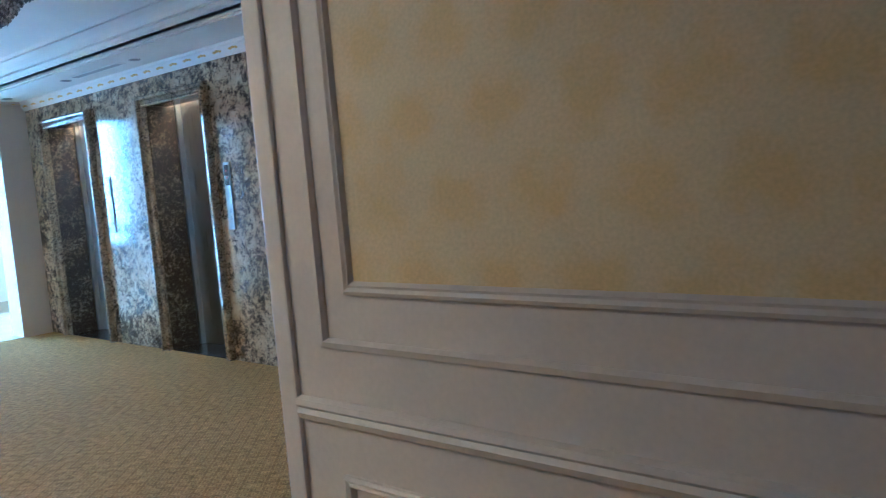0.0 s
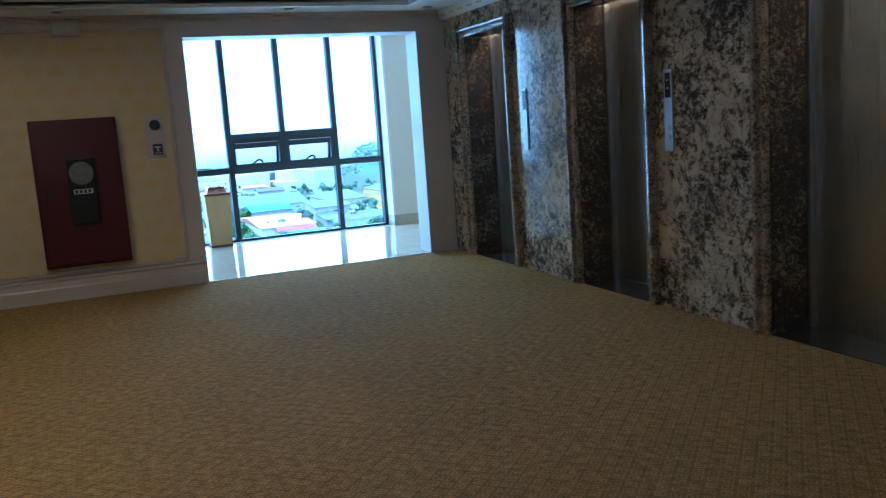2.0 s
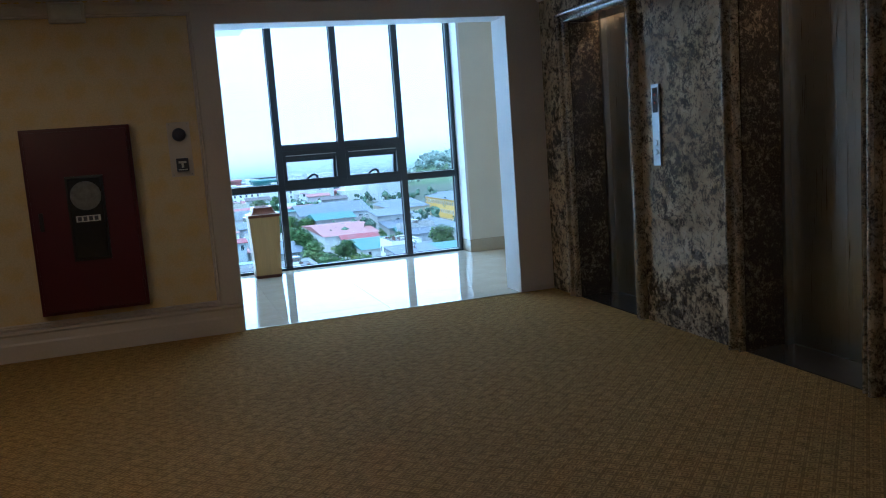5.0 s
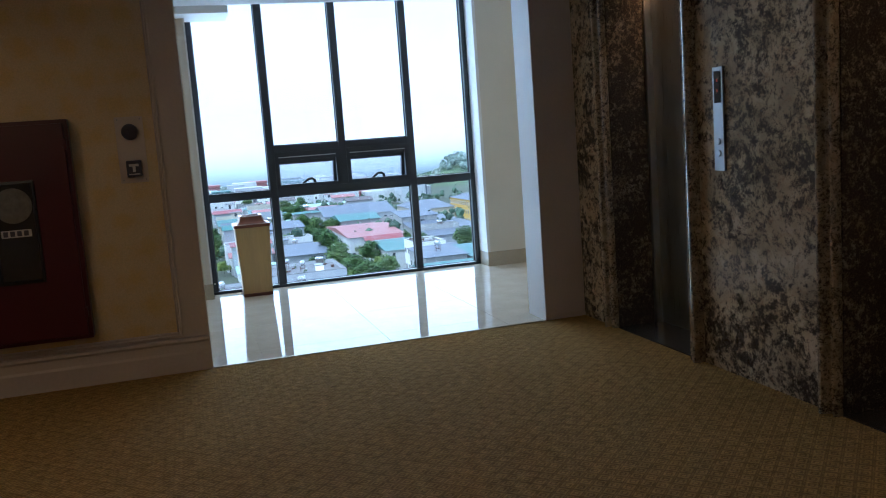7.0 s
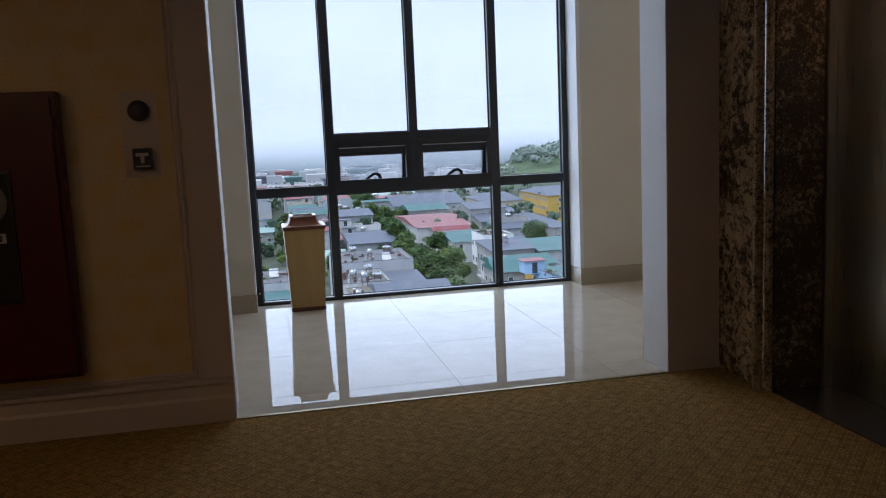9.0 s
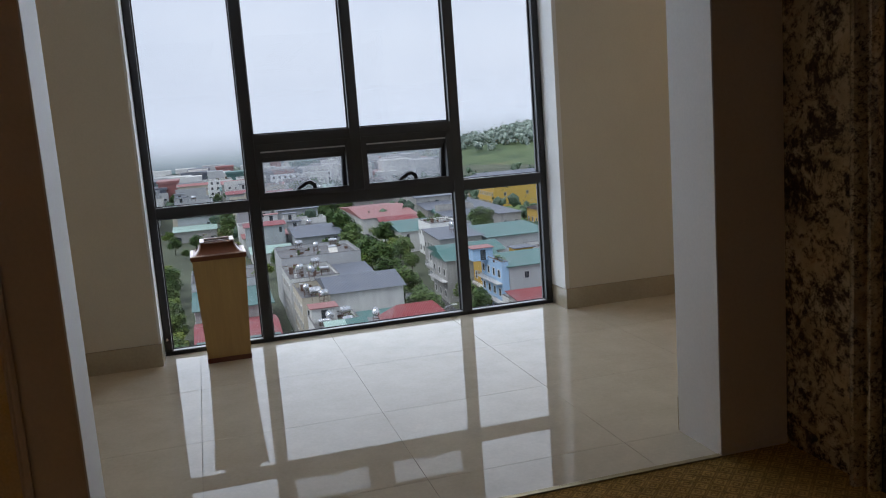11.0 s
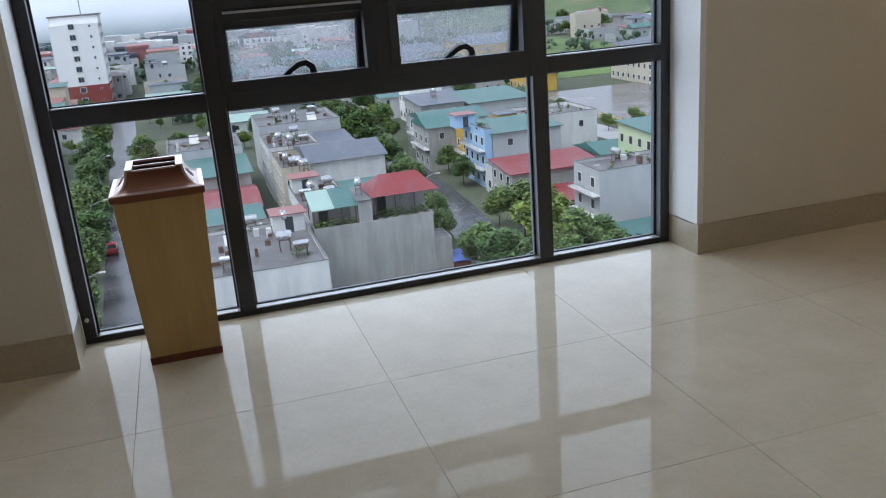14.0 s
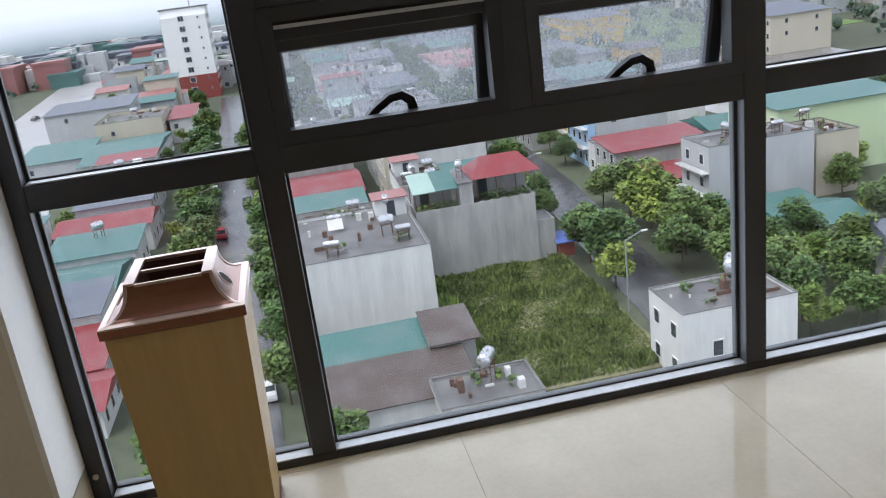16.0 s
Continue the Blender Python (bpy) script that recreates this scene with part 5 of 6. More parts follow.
for i in range(15):
    x = -80 - i * 9.5 + rnd.uniform(-1.5, 1.5)
    if i > 1:
        tree(x, street_y(x) - 4.6 + rnd.uniform(-0.6, 0.4), rnd.choice((0, 1, 3)), rnd.uniform(0.85, 1.15))
    tree(x - 4, street_y(x) + 4.3 + rnd.uniform(-0.4, 0.6), rnd.choice((0, 1, 2)), rnd.uniform(0.7, 0.95), "leafy green tree at the kerb of the long street")
for x, y, k, s in ((-104, 35.2, 1, 1.1), (-108, 36.5, 2, 0.95), (-95, 35.0, 2, 0.9), (-87, 59, 1, 1.0), (-94, 57, 0, 0.9), (-80, 66, 0, 1.0), (-76, 47, 2, 0.9), (-82, 46.5, 0, 0.9), (-96, 70, 1, 1.0), (-91, 75, 0, 1.0), (-84, 76, 3, 0.9), (-102, 51, 1, 0.95), (-99.5, 36.0, 0, 1.0), (-96, 43.5, 1, 1.0), (-101, 46.5, 0, 1.05), (-112, 46.8, 2, 1.6), (-118, 46.5, 1, 1.2), (-107.0, 46.0, 2, 1.35), (-124, 44.8, 1, 0.9),
                   (-120, 34.4, 0, 0.7), (-124, 35.0, 3, 0.75), (-90, 46.5, 1, 0.9), (-85, 49.5, 0, 0.85), (-92, 52.0, 1, 0.9), (-88, 55.5, 2, 0.9), (-82, 55, 0, 0.8), (-76, 52, 1, 0.8), (-79, 60, 0, 0.8),
                   (-133, 34.8, 2, 1.05), (-145, 36.5, 0, 0.95), (-152, 37.5, 1, 1.0), (-165, 37.5, 0, 1.0), (-178, 36.5, 1, 1.15), (-186, 38, 3, 1.1), (-198, 37, 2, 1.1), (-160, 48.5, 1, 0.8), (-150, 48.0, 0, 0.7),
                   (-110, 74, 0, 0.8), (-106, 80, 1, 0.8), (-100, 72, 2, 0.8), (-98, 84, 0, 0.9), (-166, 112, 0, 0.9), (-172, 118, 1, 1.0), (-161, 120, 0, 1.0), (-180, 100, 2, 0.7), (-68, 0.5, 2, 0.6), (-70, -11.5, 2, 0.95), (-74, -12.5, 0, 0.8), (-66, 6, 2, 0.5)):
    tree(x, y, k, s, "leafy green tree beside the side street")


# houses
def window_meshes():
    fr = mesh_of("window", ring(lambda u, v, h: (u, -h, v), -0.6, 0.6, 0, 1.5, [(0, 0), (0, 0.10), (0.10, 0.10), (0.10, 0.0)]), M_SURROUND)
    pn = mesh_of("pane", boxes([(-0.5, -0.02, -0.05, 0.0, 0.1, 1.4), (0.02, 0.5, -0.05, 0.0, 0.1, 1.4)]), M_PANE)
    return fr, pn


WIN_FRAME, WIN_PANE = window_meshes()
SIDES = {"-y": (0, lambda u, x0, x1, y0, y1: (u, y0)), "+y": (180, lambda u, x0, x1, y0, y1: (u, y1)), "+x": (90, lambda u, x0, x1, y0, y1: (x1, u)), "-x": (270, lambda u, x0, x1, y0, y1: (x0, u))}


def put_window(parent, side, u, z, dims, sx=1.0, sz=1.0):
    turn, at = SIDES[side]
    x, y = at(u, *dims)
    f = new("window", WIN_FRAME)
    f.parent = parent
    f.matrix_basis = pose(x, y, z, 0, 0, turn) @ Matrix.Diagonal((sx, 1, sz, 1))
    p = new("pane", WIN_PANE)
    p.parent = f


def roof_bm(kind, x0, x1, y0, y1, z, rise, over=0.5):
    bm = bmesh.new()
    a, b, c, d = x0 - over, x1 + over, y0 - over, y1 + over
    th = 0.12
    if kind == "shed":
        pts = [(a, c, z + rise), (b, c, z), (b, d, z), (a, d, z + rise)]
        top = [bm.verts.new((p[0], p[1], p[2] + th)) for p in pts]
        bot = [bm.verts.new(p) for p in pts]
        bm.faces.new(top)
        bm.faces.new(bot)
        for i in range(4):
            bm.faces.new((top[i], top[(i + 1) % 4], bot[(i + 1) % 4], bot[i]))
    elif kind in ("gable", "hip"):
        m = (a + b) / 2
        k = (d - c) * 0.22 if kind == "hip" else 0.0
        e = [bm.verts.new(p) for p in ((a, c, z), (b, c, z), (b, d, z), (a, d, z))]
        r0, r1 = bm.verts.new((m, c + k, z + rise)), bm.verts.new((m, d - k, z + rise))
        for f in ((e[1], e[2], r1, r0), (e[3], e[0], r0, r1), (e[0], e[1], r0), (e[2], e[3], r1), (e[3], e[2], e[1], e[0])):
            bm.faces.new(f)
    return bm


HOUSES = []


def house(x0, x1, y0, y1, top, wall, roof="flat", rc="concrete", rise=1.4, front="-y", storeys=0, side_windows=0, label="", parapet=0.9, balcony=False, detail=True):
    e = town_thing("house", label or "rendered %s town house with a %s %s roof" % (wall, rc, "flat" if roof == "flat" else "sloping"), "house", "town houses", (x0 + x1) / 2, (y0 + y1) / 2, GZ)
    if x1 > -238:
        e.scale.x *= e.scale.x
    HOUSES.append((x0, x1, y0, y1))
    cx, cy = (x0 + x1) / 2, (y0 + y1) / 2
    a, b, c, d, z = x0 - cx, x1 - cx, y0 - cy, y1 - cy, top - GZ
    dims = (a, b, c, d)
    w = part("wall", boxes([(a, b, c, d, 0, z)]), WALLS[wall], e)
    if roof == "flat":
        part("roof", boxes([(a + 0.15, b - 0.15, c + 0.15, d - 0.15, z, z + 0.08)]), ROOFS["concrete"], e)
        if parapet:
            part("parapet", boxes([(a, b, c, c + 0.15, z, z + parapet), (a, b, d - 0.15, d, z, z + parapet), (a, a + 0.15, c + 0.15, d - 0.15, z, z + parapet), (b - 0.15, b, c + 0.15, d - 0.15, z, z + parapet)]), WALLS[wall], e)
            if detail is True:
                q = z + parapet
                part("coping", boxes([(a - 0.04, b + 0.04, c - 0.04, c + 0.19, q, q + 0.07), (a - 0.04, b + 0.04, d - 0.19, d + 0.04, q, q + 0.07), (a - 0.04, a + 0.19, c + 0.19, d - 0.19, q, q + 0.07), (b - 0.19, b + 0.04, c + 0.19, d - 0.19, q, q + 0.07)]), ROOFS["concrete"], e, "dark rain-stained coping")
    else:
        part("roof", roof_bm(roof, a, b, c, d, z, rise), ROOFS[rc], e)
        if roof == "shed":
            for yy in (c, d - 0.15):
                bm = bmesh.new()
                p = [bm.verts.new(q) for q in ((a, yy, z), (b, yy, z), (a, yy, z + rise), (a, yy + 0.15, z), (b, yy + 0.15, z), (a, yy + 0.15, z + rise))]
                for f in ((0, 1, 2), (5, 4, 3), (0, 3, 4, 1), (1, 4, 5, 2), (2, 5, 3, 0)):
                    bm.faces.new([p[i] for i in f])
                part("gable_wall", bm, WALLS[wall], e)
    if roof == "flat" and z > 5 and (b - a) > 6 and int(abs(x0 * 3)) % 3:
        k = -1 if int(abs(x0) * 7) % 2 else 1
        hx, hy = a + 2.2, k * (d - 2.2)
        sh = part("stair_head", boxes([(hx - 1.6, hx + 1.6, hy - 1.9, hy + 1.9, z, z + 2.3)]), WALLS[wall], e)
        part("stair_roof", boxes([(hx - 1.9, hx + 1.9, hy - 2.2, hy + 2.2, z + 2.3, z + 2.42)]), ROOFS["slate" if int(abs(y0)) % 5 else "faded"], sh)
        part("stair_door", boxes([(hx + 1.6, hx + 1.64, hy - 0.5, hy + 0.5, z + 0.08, z + 2.0)]), M_PANE, sh)
    if roof == "flat" and detail is True:
        cr = random.Random(int(abs(x0 * 13 + y0 * 7)))
        for nm, mat, cnt in (("roof_clutter", M_STAND, 7), ("roof_bin", M_SURROUND, 4), ("pot_row", M_LEAF, 5)):
            cl = []
            for i in range(cnt):
                px, py, s1 = cr.uniform(a + 0.8, b - 1.6), cr.uniform(c + 0.8, d - 1.6), cr.uniform(0.15, 0.8)
                if cr.random() < 0.45:
                    cl.append((px, px + 0.05 + s1 * 0.1, py, py + s1 * 2.6, z + 0.08, z + 0.14 + s1 * 0.5))
                else:
                    cl.append((px, px + s1, py, py + s1 * cr.uniform(0.6, 1.3), z + 0.08, z + 0.2 + s1 * cr.uniform(0.4, 1.6)))
            if nm == "pot_row":
                bq = bmesh.new()
                for q in cl:
                    for i in range(14):
                        g1, g2 = cr.uniform(0, 6.3), cr.uniform(0.12, 0.3)
                        gx, gy, gz = cr.uniform(q[0], q[1]), cr.uniform(q[2], q[3]), z + cr.uniform(0.25, 1.1)
                        bq.faces.new([bq.verts.new((gx + g2 * math.cos(g1 + h1), gy + g2 * math.sin(g1 + h1), gz + g2 * h2)) for h1, h2 in ((0, 0.5), (1.6, 0), (3.1, -0.5), (4.7, 0.1))])
                part(nm, bq, mat, e, "leafy potted plants along the roof")
            else:
                part(nm, boxes(cl), mat, e)
    n = storeys or max(1, round(z / 3.4))
    if detail == "far":
        rows = []
        wr = random.Random(int(abs(x0 * 5 + y0 * 3)))
        for s in range(n):
            for k in range(max(1, int((d - c) / 3.0))):
                if wr.random() < 0.42:
                    u, h, g = c + (k + wr.uniform(0.3, 0.7)) * (d - c) / max(1, int((d - c) / 3.0)), wr.uniform(0.6, 1.5), wr.uniform(0.3, 0.7)
                    rows.append((b, b + 0.05, u - g, u + g, 0.8 + s * z / n, 0.8 + h + s * z / n))
        rows.append((b, b + 0.05, c + 0.6, c + 1.5, 0.2, 2.1))
        tagged(part("window_row", boxes(rows), M_PANE, e), "", "", "", "stuff")
        detail = False
    if detail:
        along = (x1 - x0) if front in ("-y", "+y") else (y1 - y0)
        cols = max(1, int(along / 2.6))
        for s in range(n):
            for k in range(cols):
                u = -along / 2 + (k + 0.5) * along / cols
                put_window(e, front, u, 0.9 + s * z / n, dims)
            if balcony and s:
                yy = c - 1.1 if front == "-y" else d
                part("balcony", boxes([(a, b, yy, yy + 1.1, s * z / n - 0.05, s * z / n + 0.12)]), M_SURROUND, e)
                part("railing", boxes([(a + 0.05, b - 0.05, yy + 0.02, yy + 0.06, s * z / n + 0.9, s * z / n + 0.98)] + [(a + 0.1 + 0.45 * i, a + 0.14 + 0.45 * i, yy + 0.02, yy + 0.06, s * z / n + 0.12, s * z / n + 0.9) for i in range(int((b - a - 0.1) / 0.45))]), M_RAIL, e)
        for s in range(side_windows):
            put_window(e, "+x", (d - c) * (0.5 * (s % 2) - 0.25), z - 2.4 - 3.3 * (s // 2), dims, 0.9, 0.9)
    return e


def tank_meshes():
    bm = turned([(0.10, -1.02), (0.42, -0.98), (0.60, -0.85), (0.60, 0.85), (0.42, 0.98), (0.10, 1.02)], 20)
    tk = mesh_of("vessel", bm, M_TANK)
    st = mesh_of("stand", boxes([(sx * 0.45 - 0.04, sx * 0.45 + 0.04, sy * 0.65 - 0.04, sy * 0.65 + 0.04, 0, 1.6) for sx in (-1, 1) for sy in (-1, 1)] + [(-0.5, 0.5, sy * 0.65 - 0.04, sy * 0.65 + 0.04, 0.75, 0.83) for sy in (-1, 1)] + [(sx * 0.45 - 0.04, sx * 0.45 + 0.04, -0.7, 0.7, 1.5, 1.6) for sx in (-1, 1)]), M_STAND)
    lid = mesh_of("hatch", turned([(0.22, 0), (0.22, 0.14), (0.10, 0.17)], 14), M_TANK)
    panel = mesh_of("solar_panel", boxes([(-0.8, 0.8, -0.9, 0.9, -0.05, 0.03)]), M_PAPERWHITE)
    return tk, st, lid, panel


TK, ST, LID, PANELM = tank_meshes()


def water_tank(x, y, z, s=1.0, rz=0.0):
    e = town_thing("water_tank", "shiny stainless rooftop water tank on a steel stand", "water tank", "rooftop water tanks", x, y, z, rz, s)
    o = new("vessel", TK)
    o.parent = e
    o.matrix_basis = pose(0, 0, 2.1, 90, 0, 0)
    o = new("stand", ST)
    o.parent = e
    o = new("hatch", LID)
    o.parent = e
    o.location = (0, 0, 2.66)


def solar_heater(x, y, z, s=1.0, rz=0.0):
    e = town_thing("solar_heater", "white rooftop solar water heater on a sloping frame", "solar heater", "rooftop solar heaters", x, y, z, rz, s)
    o = new("vessel", TK)
    o.parent = e
    o.matrix_basis = pose(0, 0, 1.5, 90, 0, 0) @ Matrix.Diagonal((0.55, 0.55, 0.9, 1))
    o = new("solar_panel", PANELM)
    o.parent = e
    o.matrix_basis = pose(0.85, 0, 0.85, 0, 38, 0)
    o = new("stand", ST)
    o.parent = e
    o.scale = (0.8, 0.9, 0.75)


# row between the long street and the lot
house(-74.2, -68.6, 9.8, 18.4, -33.6, "grey", label="low grey house with a wet flat concrete roof", parapet=0.25, storeys=1)
water_tank(-72.4, 14.6, -33.5, 1.0, 60)
house(-79.6, -72.7, 0.6, 13.4, -34.2, "white", "shed", "brown", 0.8, label="low white house under a brown sheet roof", storeys=1)
house(-85.6, -79.7, 0.4, 10.8, -33.6, "white", "shed", "teal", 0.7, label="low house under a dull green sheet roof", storeys=1)
house(-85.8, -79.8, 11.3, 15.2, -33.0, "grey", "shed", "brown", 0.6, label="narrow lean-to with a dark brown roof", storeys=1)
house(-111.5, -94.2, 0.2, 14.2, -28.8, "white", label="tall white house with a rain-stained blank wall", parapet=0.45, front="-y", balcony=True)
water_tank(-100.5, 10.5, -28.7, 0.9, 0)
solar_heater(-98.0, 12.0, -28.7, 1.0, 180)
solar_heater(-106.0, 5.0, -28.7, 1.0, 0)
water_tank(-108.5, 11.5, -28.7, 0.9, 90)
house(-134, -121.5, -1.0, 10.4, -32.6, "white", "shed", "teal", 1.0, label="house under a broad teal sheet roof")
house(-121.2, -112.5, -0.5, 11.0, -31.0, "grey", "flat", label="grey house with a cluttered flat roof", parapet=0.6)
water_tank(-117, 8.0, -30.9, 0.9, 0)
house(-150, -135.6, -1.4, 10.8, -32.4, "white", "gable", "red", 1.2, label="house under a dull red sheet roof")
house(-163, -151, -1.6, 11, -30.5, "grey", "shed", "teal", 0.8)
house(-178, -164, -2, 11, -29.0, "pale", parapet=0.8, side_windows=2)
water_tank(-170, 6, -28.9, 1.0, 90)
solar_heater(-174, 3, -28.9)

# row behind the blank wall
def roof_canopy(x0, x1, y0, y1, floor_z, eave, rise, kind, roofs, label):
    """Sheet roof on thin posts over a roof terrace, with a dim back wall and plants along the edge."""
    cx, cy = (x0 + x1) / 2, (y0 + y1) / 2
    e = town_thing("roof_canopy", label, "roof canopy", "", cx, cy, floor_z)
    a, b, c, d, h = x0 - cx, x1 - cx, y0 - cy, y1 - cy, eave - floor_z
    cut = [c + (d - c) * i / len(roofs) for i in range(len(roofs) + 1)]
    for i, rc in enumerate(roofs):
        part("roof", roof_bm(kind, a, b, cut[i], cut[i + 1], h, rise, 0.0 if len(roofs) > 1 else 0.4), ROOFS[rc], e)
    for px in (a + 0.2, b - 0.2):
        for i in range(4):
            py = c + 0.25 + (d - c - 0.5) * i / 3
            top = h + (rise * (b - px) / (b - a) if kind == "shed" else 0.0)
            part("post", boxes([(px - 0.05, px + 0.05, py - 0.05, py + 0.05, 0, top)]), M_STAND, e)
    part("back_wall", boxes([(a + 2.0, a + 2.2, c + 0.4, d - 0.4, 0, h)]), WALLS["grey"], e)
    part("door", boxes([(a + 2.2, a + 2.25, c + 1.2, c + 2.4, 0, h - 0.5)]), M_PANE, e)
    q = random.Random(int(abs(x0 * 3 + y0)))
    bm = bmesh.new()
    for i in range(int((d - c) * 34)):
        gx, gy, gz, g = b - q.uniform(0.0, 0.9), q.uniform(c + 0.3, d - 0.3), q.uniform(0.5, 1.5), q.uniform(0.08, 0.22)
        w = q.uniform(0, 6.3)
        bm.faces.new([bm.verts.new((gx + g * math.cos(w + u), gy + g * math.sin(w + u), gz + g * v)) for u, v in ((0, 0.6), (1.6, 0), (3.1, -0.6), (4.7, 0.1))])
    part("terrace_plants", bm, M_LEAF, e, "climbing plants along the terrace edge")
    for i in range(int((d - c) / 1.3)):
        part("planter", box(b - 0.8, b - 0.35, c + 0.5 + 1.3 * i, c + 1.3 + 1.3 * i, 0.0, 0.55, 0.03), WALLS["grey"], e)
    return e


house(-122, -108.2, 14.9, 30.0, -29.9, "grey", label="grey town house with a wide blank gable wall", parapet=0.8, front="+y", detail=False)
tower = town_thing("stair_tower", "raised grey stair head with a rain-stained wall", "stair tower", "", -112.3, 21.5, -29.9)
part("wall", boxes([(-3.6, 4.08, -0.85, 0.85, 0.0, 3.4)]), WALLS["grey"], tower)
part("roof", boxes([(-3.8, 4.2, -1.0, 1.0, 3.4, 3.52)]), ROOFS["concrete"], tower)
roof_canopy(-113.6, -108.4, 14.9, 20.6, -29.8, -27.0, 1.3, "shed", ("mint", "teal"), "terrace under a mint and teal sheet canopy")
roof_canopy(-115.2, -108.8, 22.8, 30.8, -29.8, -26.3, 2.0, "hip", ("red",), "roof terrace under a red hipped sheet canopy")
house(-112.5, -108.4, 29.5, 32.4, -33.0, "grey", label="low grey yard wall house beside the lot", parapet=0.2, storeys=1, detail=False)
water_tank(-111.5, 21.5, -26.38, 0.8, 80)
house(-157, -142.8, 20.0, 32.2, -28.5, "white", "gable", "slate", 1.5, label="white house under a slate-blue curved sheet roof", front="+y", side_windows=0)
house(-155, -141.6, 15.2, 19.8, -29.3, "cream", label="pale house with an open roof terrace", parapet=0.9, side_windows=2)
house(-136.5, -123, 15.4, 22.5, -30.6, "white", label="white house with a flat cluttered roof", parapet=0.6, side_windows=2)
water_tank(-142.0, 17.5, -29.4, 0.95, 0)
water_tank(-129.0, 17.8, -30.5, 0.9, 90)
water_tank(-126.0, 20.0, -30.5, 0.8, 20)
house(-136.5, -123, 23, 31.4, -31.5, "white", "shed", "teal", 0.8, front="+y")
house(-190, -174.5, 15.2, 31.0, -28.0, "pale", label="long grey house with a blank side wall", parapet=0.8, front="+y")
house(-172, -158, 15.0, 24.0, -29.0, "white", parapet=0.7, side_windows=2)
solar_heater(-178, 26, -27.9)
water_tank(-158, 19, -28.9, 1.0, 90)
house(-172, -158, 24.6, 31.0, -30.0, "grey", "shed", "slate", 0.8, front="+y")

for x, y, z, r in ((-131.5, 20.6, -30.5, 10), (-146.5, 16.6, -29.4, 80), (-140.2, 18.6, -29.4, 40), (-168.0, 21.0, -28.9, 20), (-163.0, 17.5, -28.9, 60), (-186.0, 20.0, -27.9, 30), (-181.0, 23.0, -27.9, 75)):
    water_tank(x, y, z, 0.85, r)
for x, y, z in ((-127.5, 16.8, -30.5), (-161.0, 21.8, -28.9), (-187.0, 27.5, -27.9), (-96.5, 4.0, -28.7)):
    solar_heater(x, y, z, 1.0, 170)

# across the side street
house(-156.5, -145.8, 52.3, 65.2, -28.4, "pale", "shed", "teal", 0.6, label="grey-sided house with a sky-blue street front", front="-y", balcony=False, side_windows=1)
bf = house(-156.4, -145.9, 50.9, 52.2, -28.0, "blue", "flat", label="sky-blue balcony front with white shutters", front="-y", parapet=0.6, balcony=True, side_windows=0)
house(-163.5, -157.2, 51.5, 63, -30.2, "yellow", label="ochre house with an open roof terrace", parapet=0.7, balcony=True, side_windows=1)
house(-140.5, -132.2, 50.2, 65.8, -32.4, "grey", "shed", "red", 0.9, label="open house under a bright red sheet roof")
house(-144.8, -141, 50.5, 64, -33.5, "white", "flat", parapet=0.6, storeys=1)
house(-130.5, -123.4, 51.0, 64, -35.3, "grey", "shed", "red", 0.6, label="low shed with a red sheet roof", storeys=1)
house(-119.2, -111.6, 55.2, 70.6, -28.6, "pale", label="modern white house with stacked balconies and blank side", front="-y", parapet=0.5, balcony=True)
water_tank(-116.5, 60.5, -28.5, 0.8, 90)
solar_heater(-114.5, 67.0, -28.5, 1.0, 180)
house(-135, -121.5, 71.2, 92, -27.2, "green", "shed", "teal", 0.6, label="light green house with a wide blank wall")
solar_heater(-119.0, 74, -28.5, 0.9, 180)
house(-121.0, -112.5, 71.5, 78, -29.6, "cream", parapet=0.5)
house(-103.4, -95.4, 57.0, 67.0, -35.0, "grey", "gable", "teal", 1.1, label="low workshop under a teal sheet roof", storeys=1)
house(-108.5, -104.2, 56.5, 66.5, -35.6, "grey", "shed", "teal", 0.6, label="lean-to under a teal sheet roof", storeys=1)
house(-91, -82.5, 61.5, 71.0, -34.2, "white", "gable", "slate", 2.2, label="white bungalow with a slate-grey pitched roof", storeys=1)
house(-145.4, -136, 68.2, 82.4, -32.2, "grey", "gable", "teal", 1.3, label="house under a teal pitched sheet roof")
house(-173, -160.8, 66, 80, -30, "white", "flat", parapet=0.7, side_windows=2)
house(-174, -164.2, 46.0, 56.5, -29.6, "grey", "gable", "teal", 1.6, label="grey house under a teal pitched roof", side_windows=2, balcony=True)
house(-188, -175.5, 49, 62, -30.6, "white", "gable", "teal", 1.3, label="white house under a teal pitched roof", balcony=True)
house(-203, -190, 52, 62, -29.6, "grey", "shed", "slate", 0.8, side_windows=2)
house(-204, -189, 63, 78, -30.2, "pale", "shed", "teal", 0.8)
water_tank(-168, 72, -29.9, 1, 30)
water_tank(-196, 57, -29.3, 1, 90)
wl = house(-78.3, -71.6, 31.8, 42.6, -31.2, "white", label="small white house with a flat roof and dark window", front="-y", parapet=0.35, storeys=2, side_windows=0)
for u, s in ((-2.2, 1.0), (1.4, 1.0)):
    put_window(wl, "+x", u, 2.6, (-3.35, 3.35, -5.4, 5.4), 0.9, 1.1)
water_tank(-75.6, 38.6, -31.1, 1.15, 60)

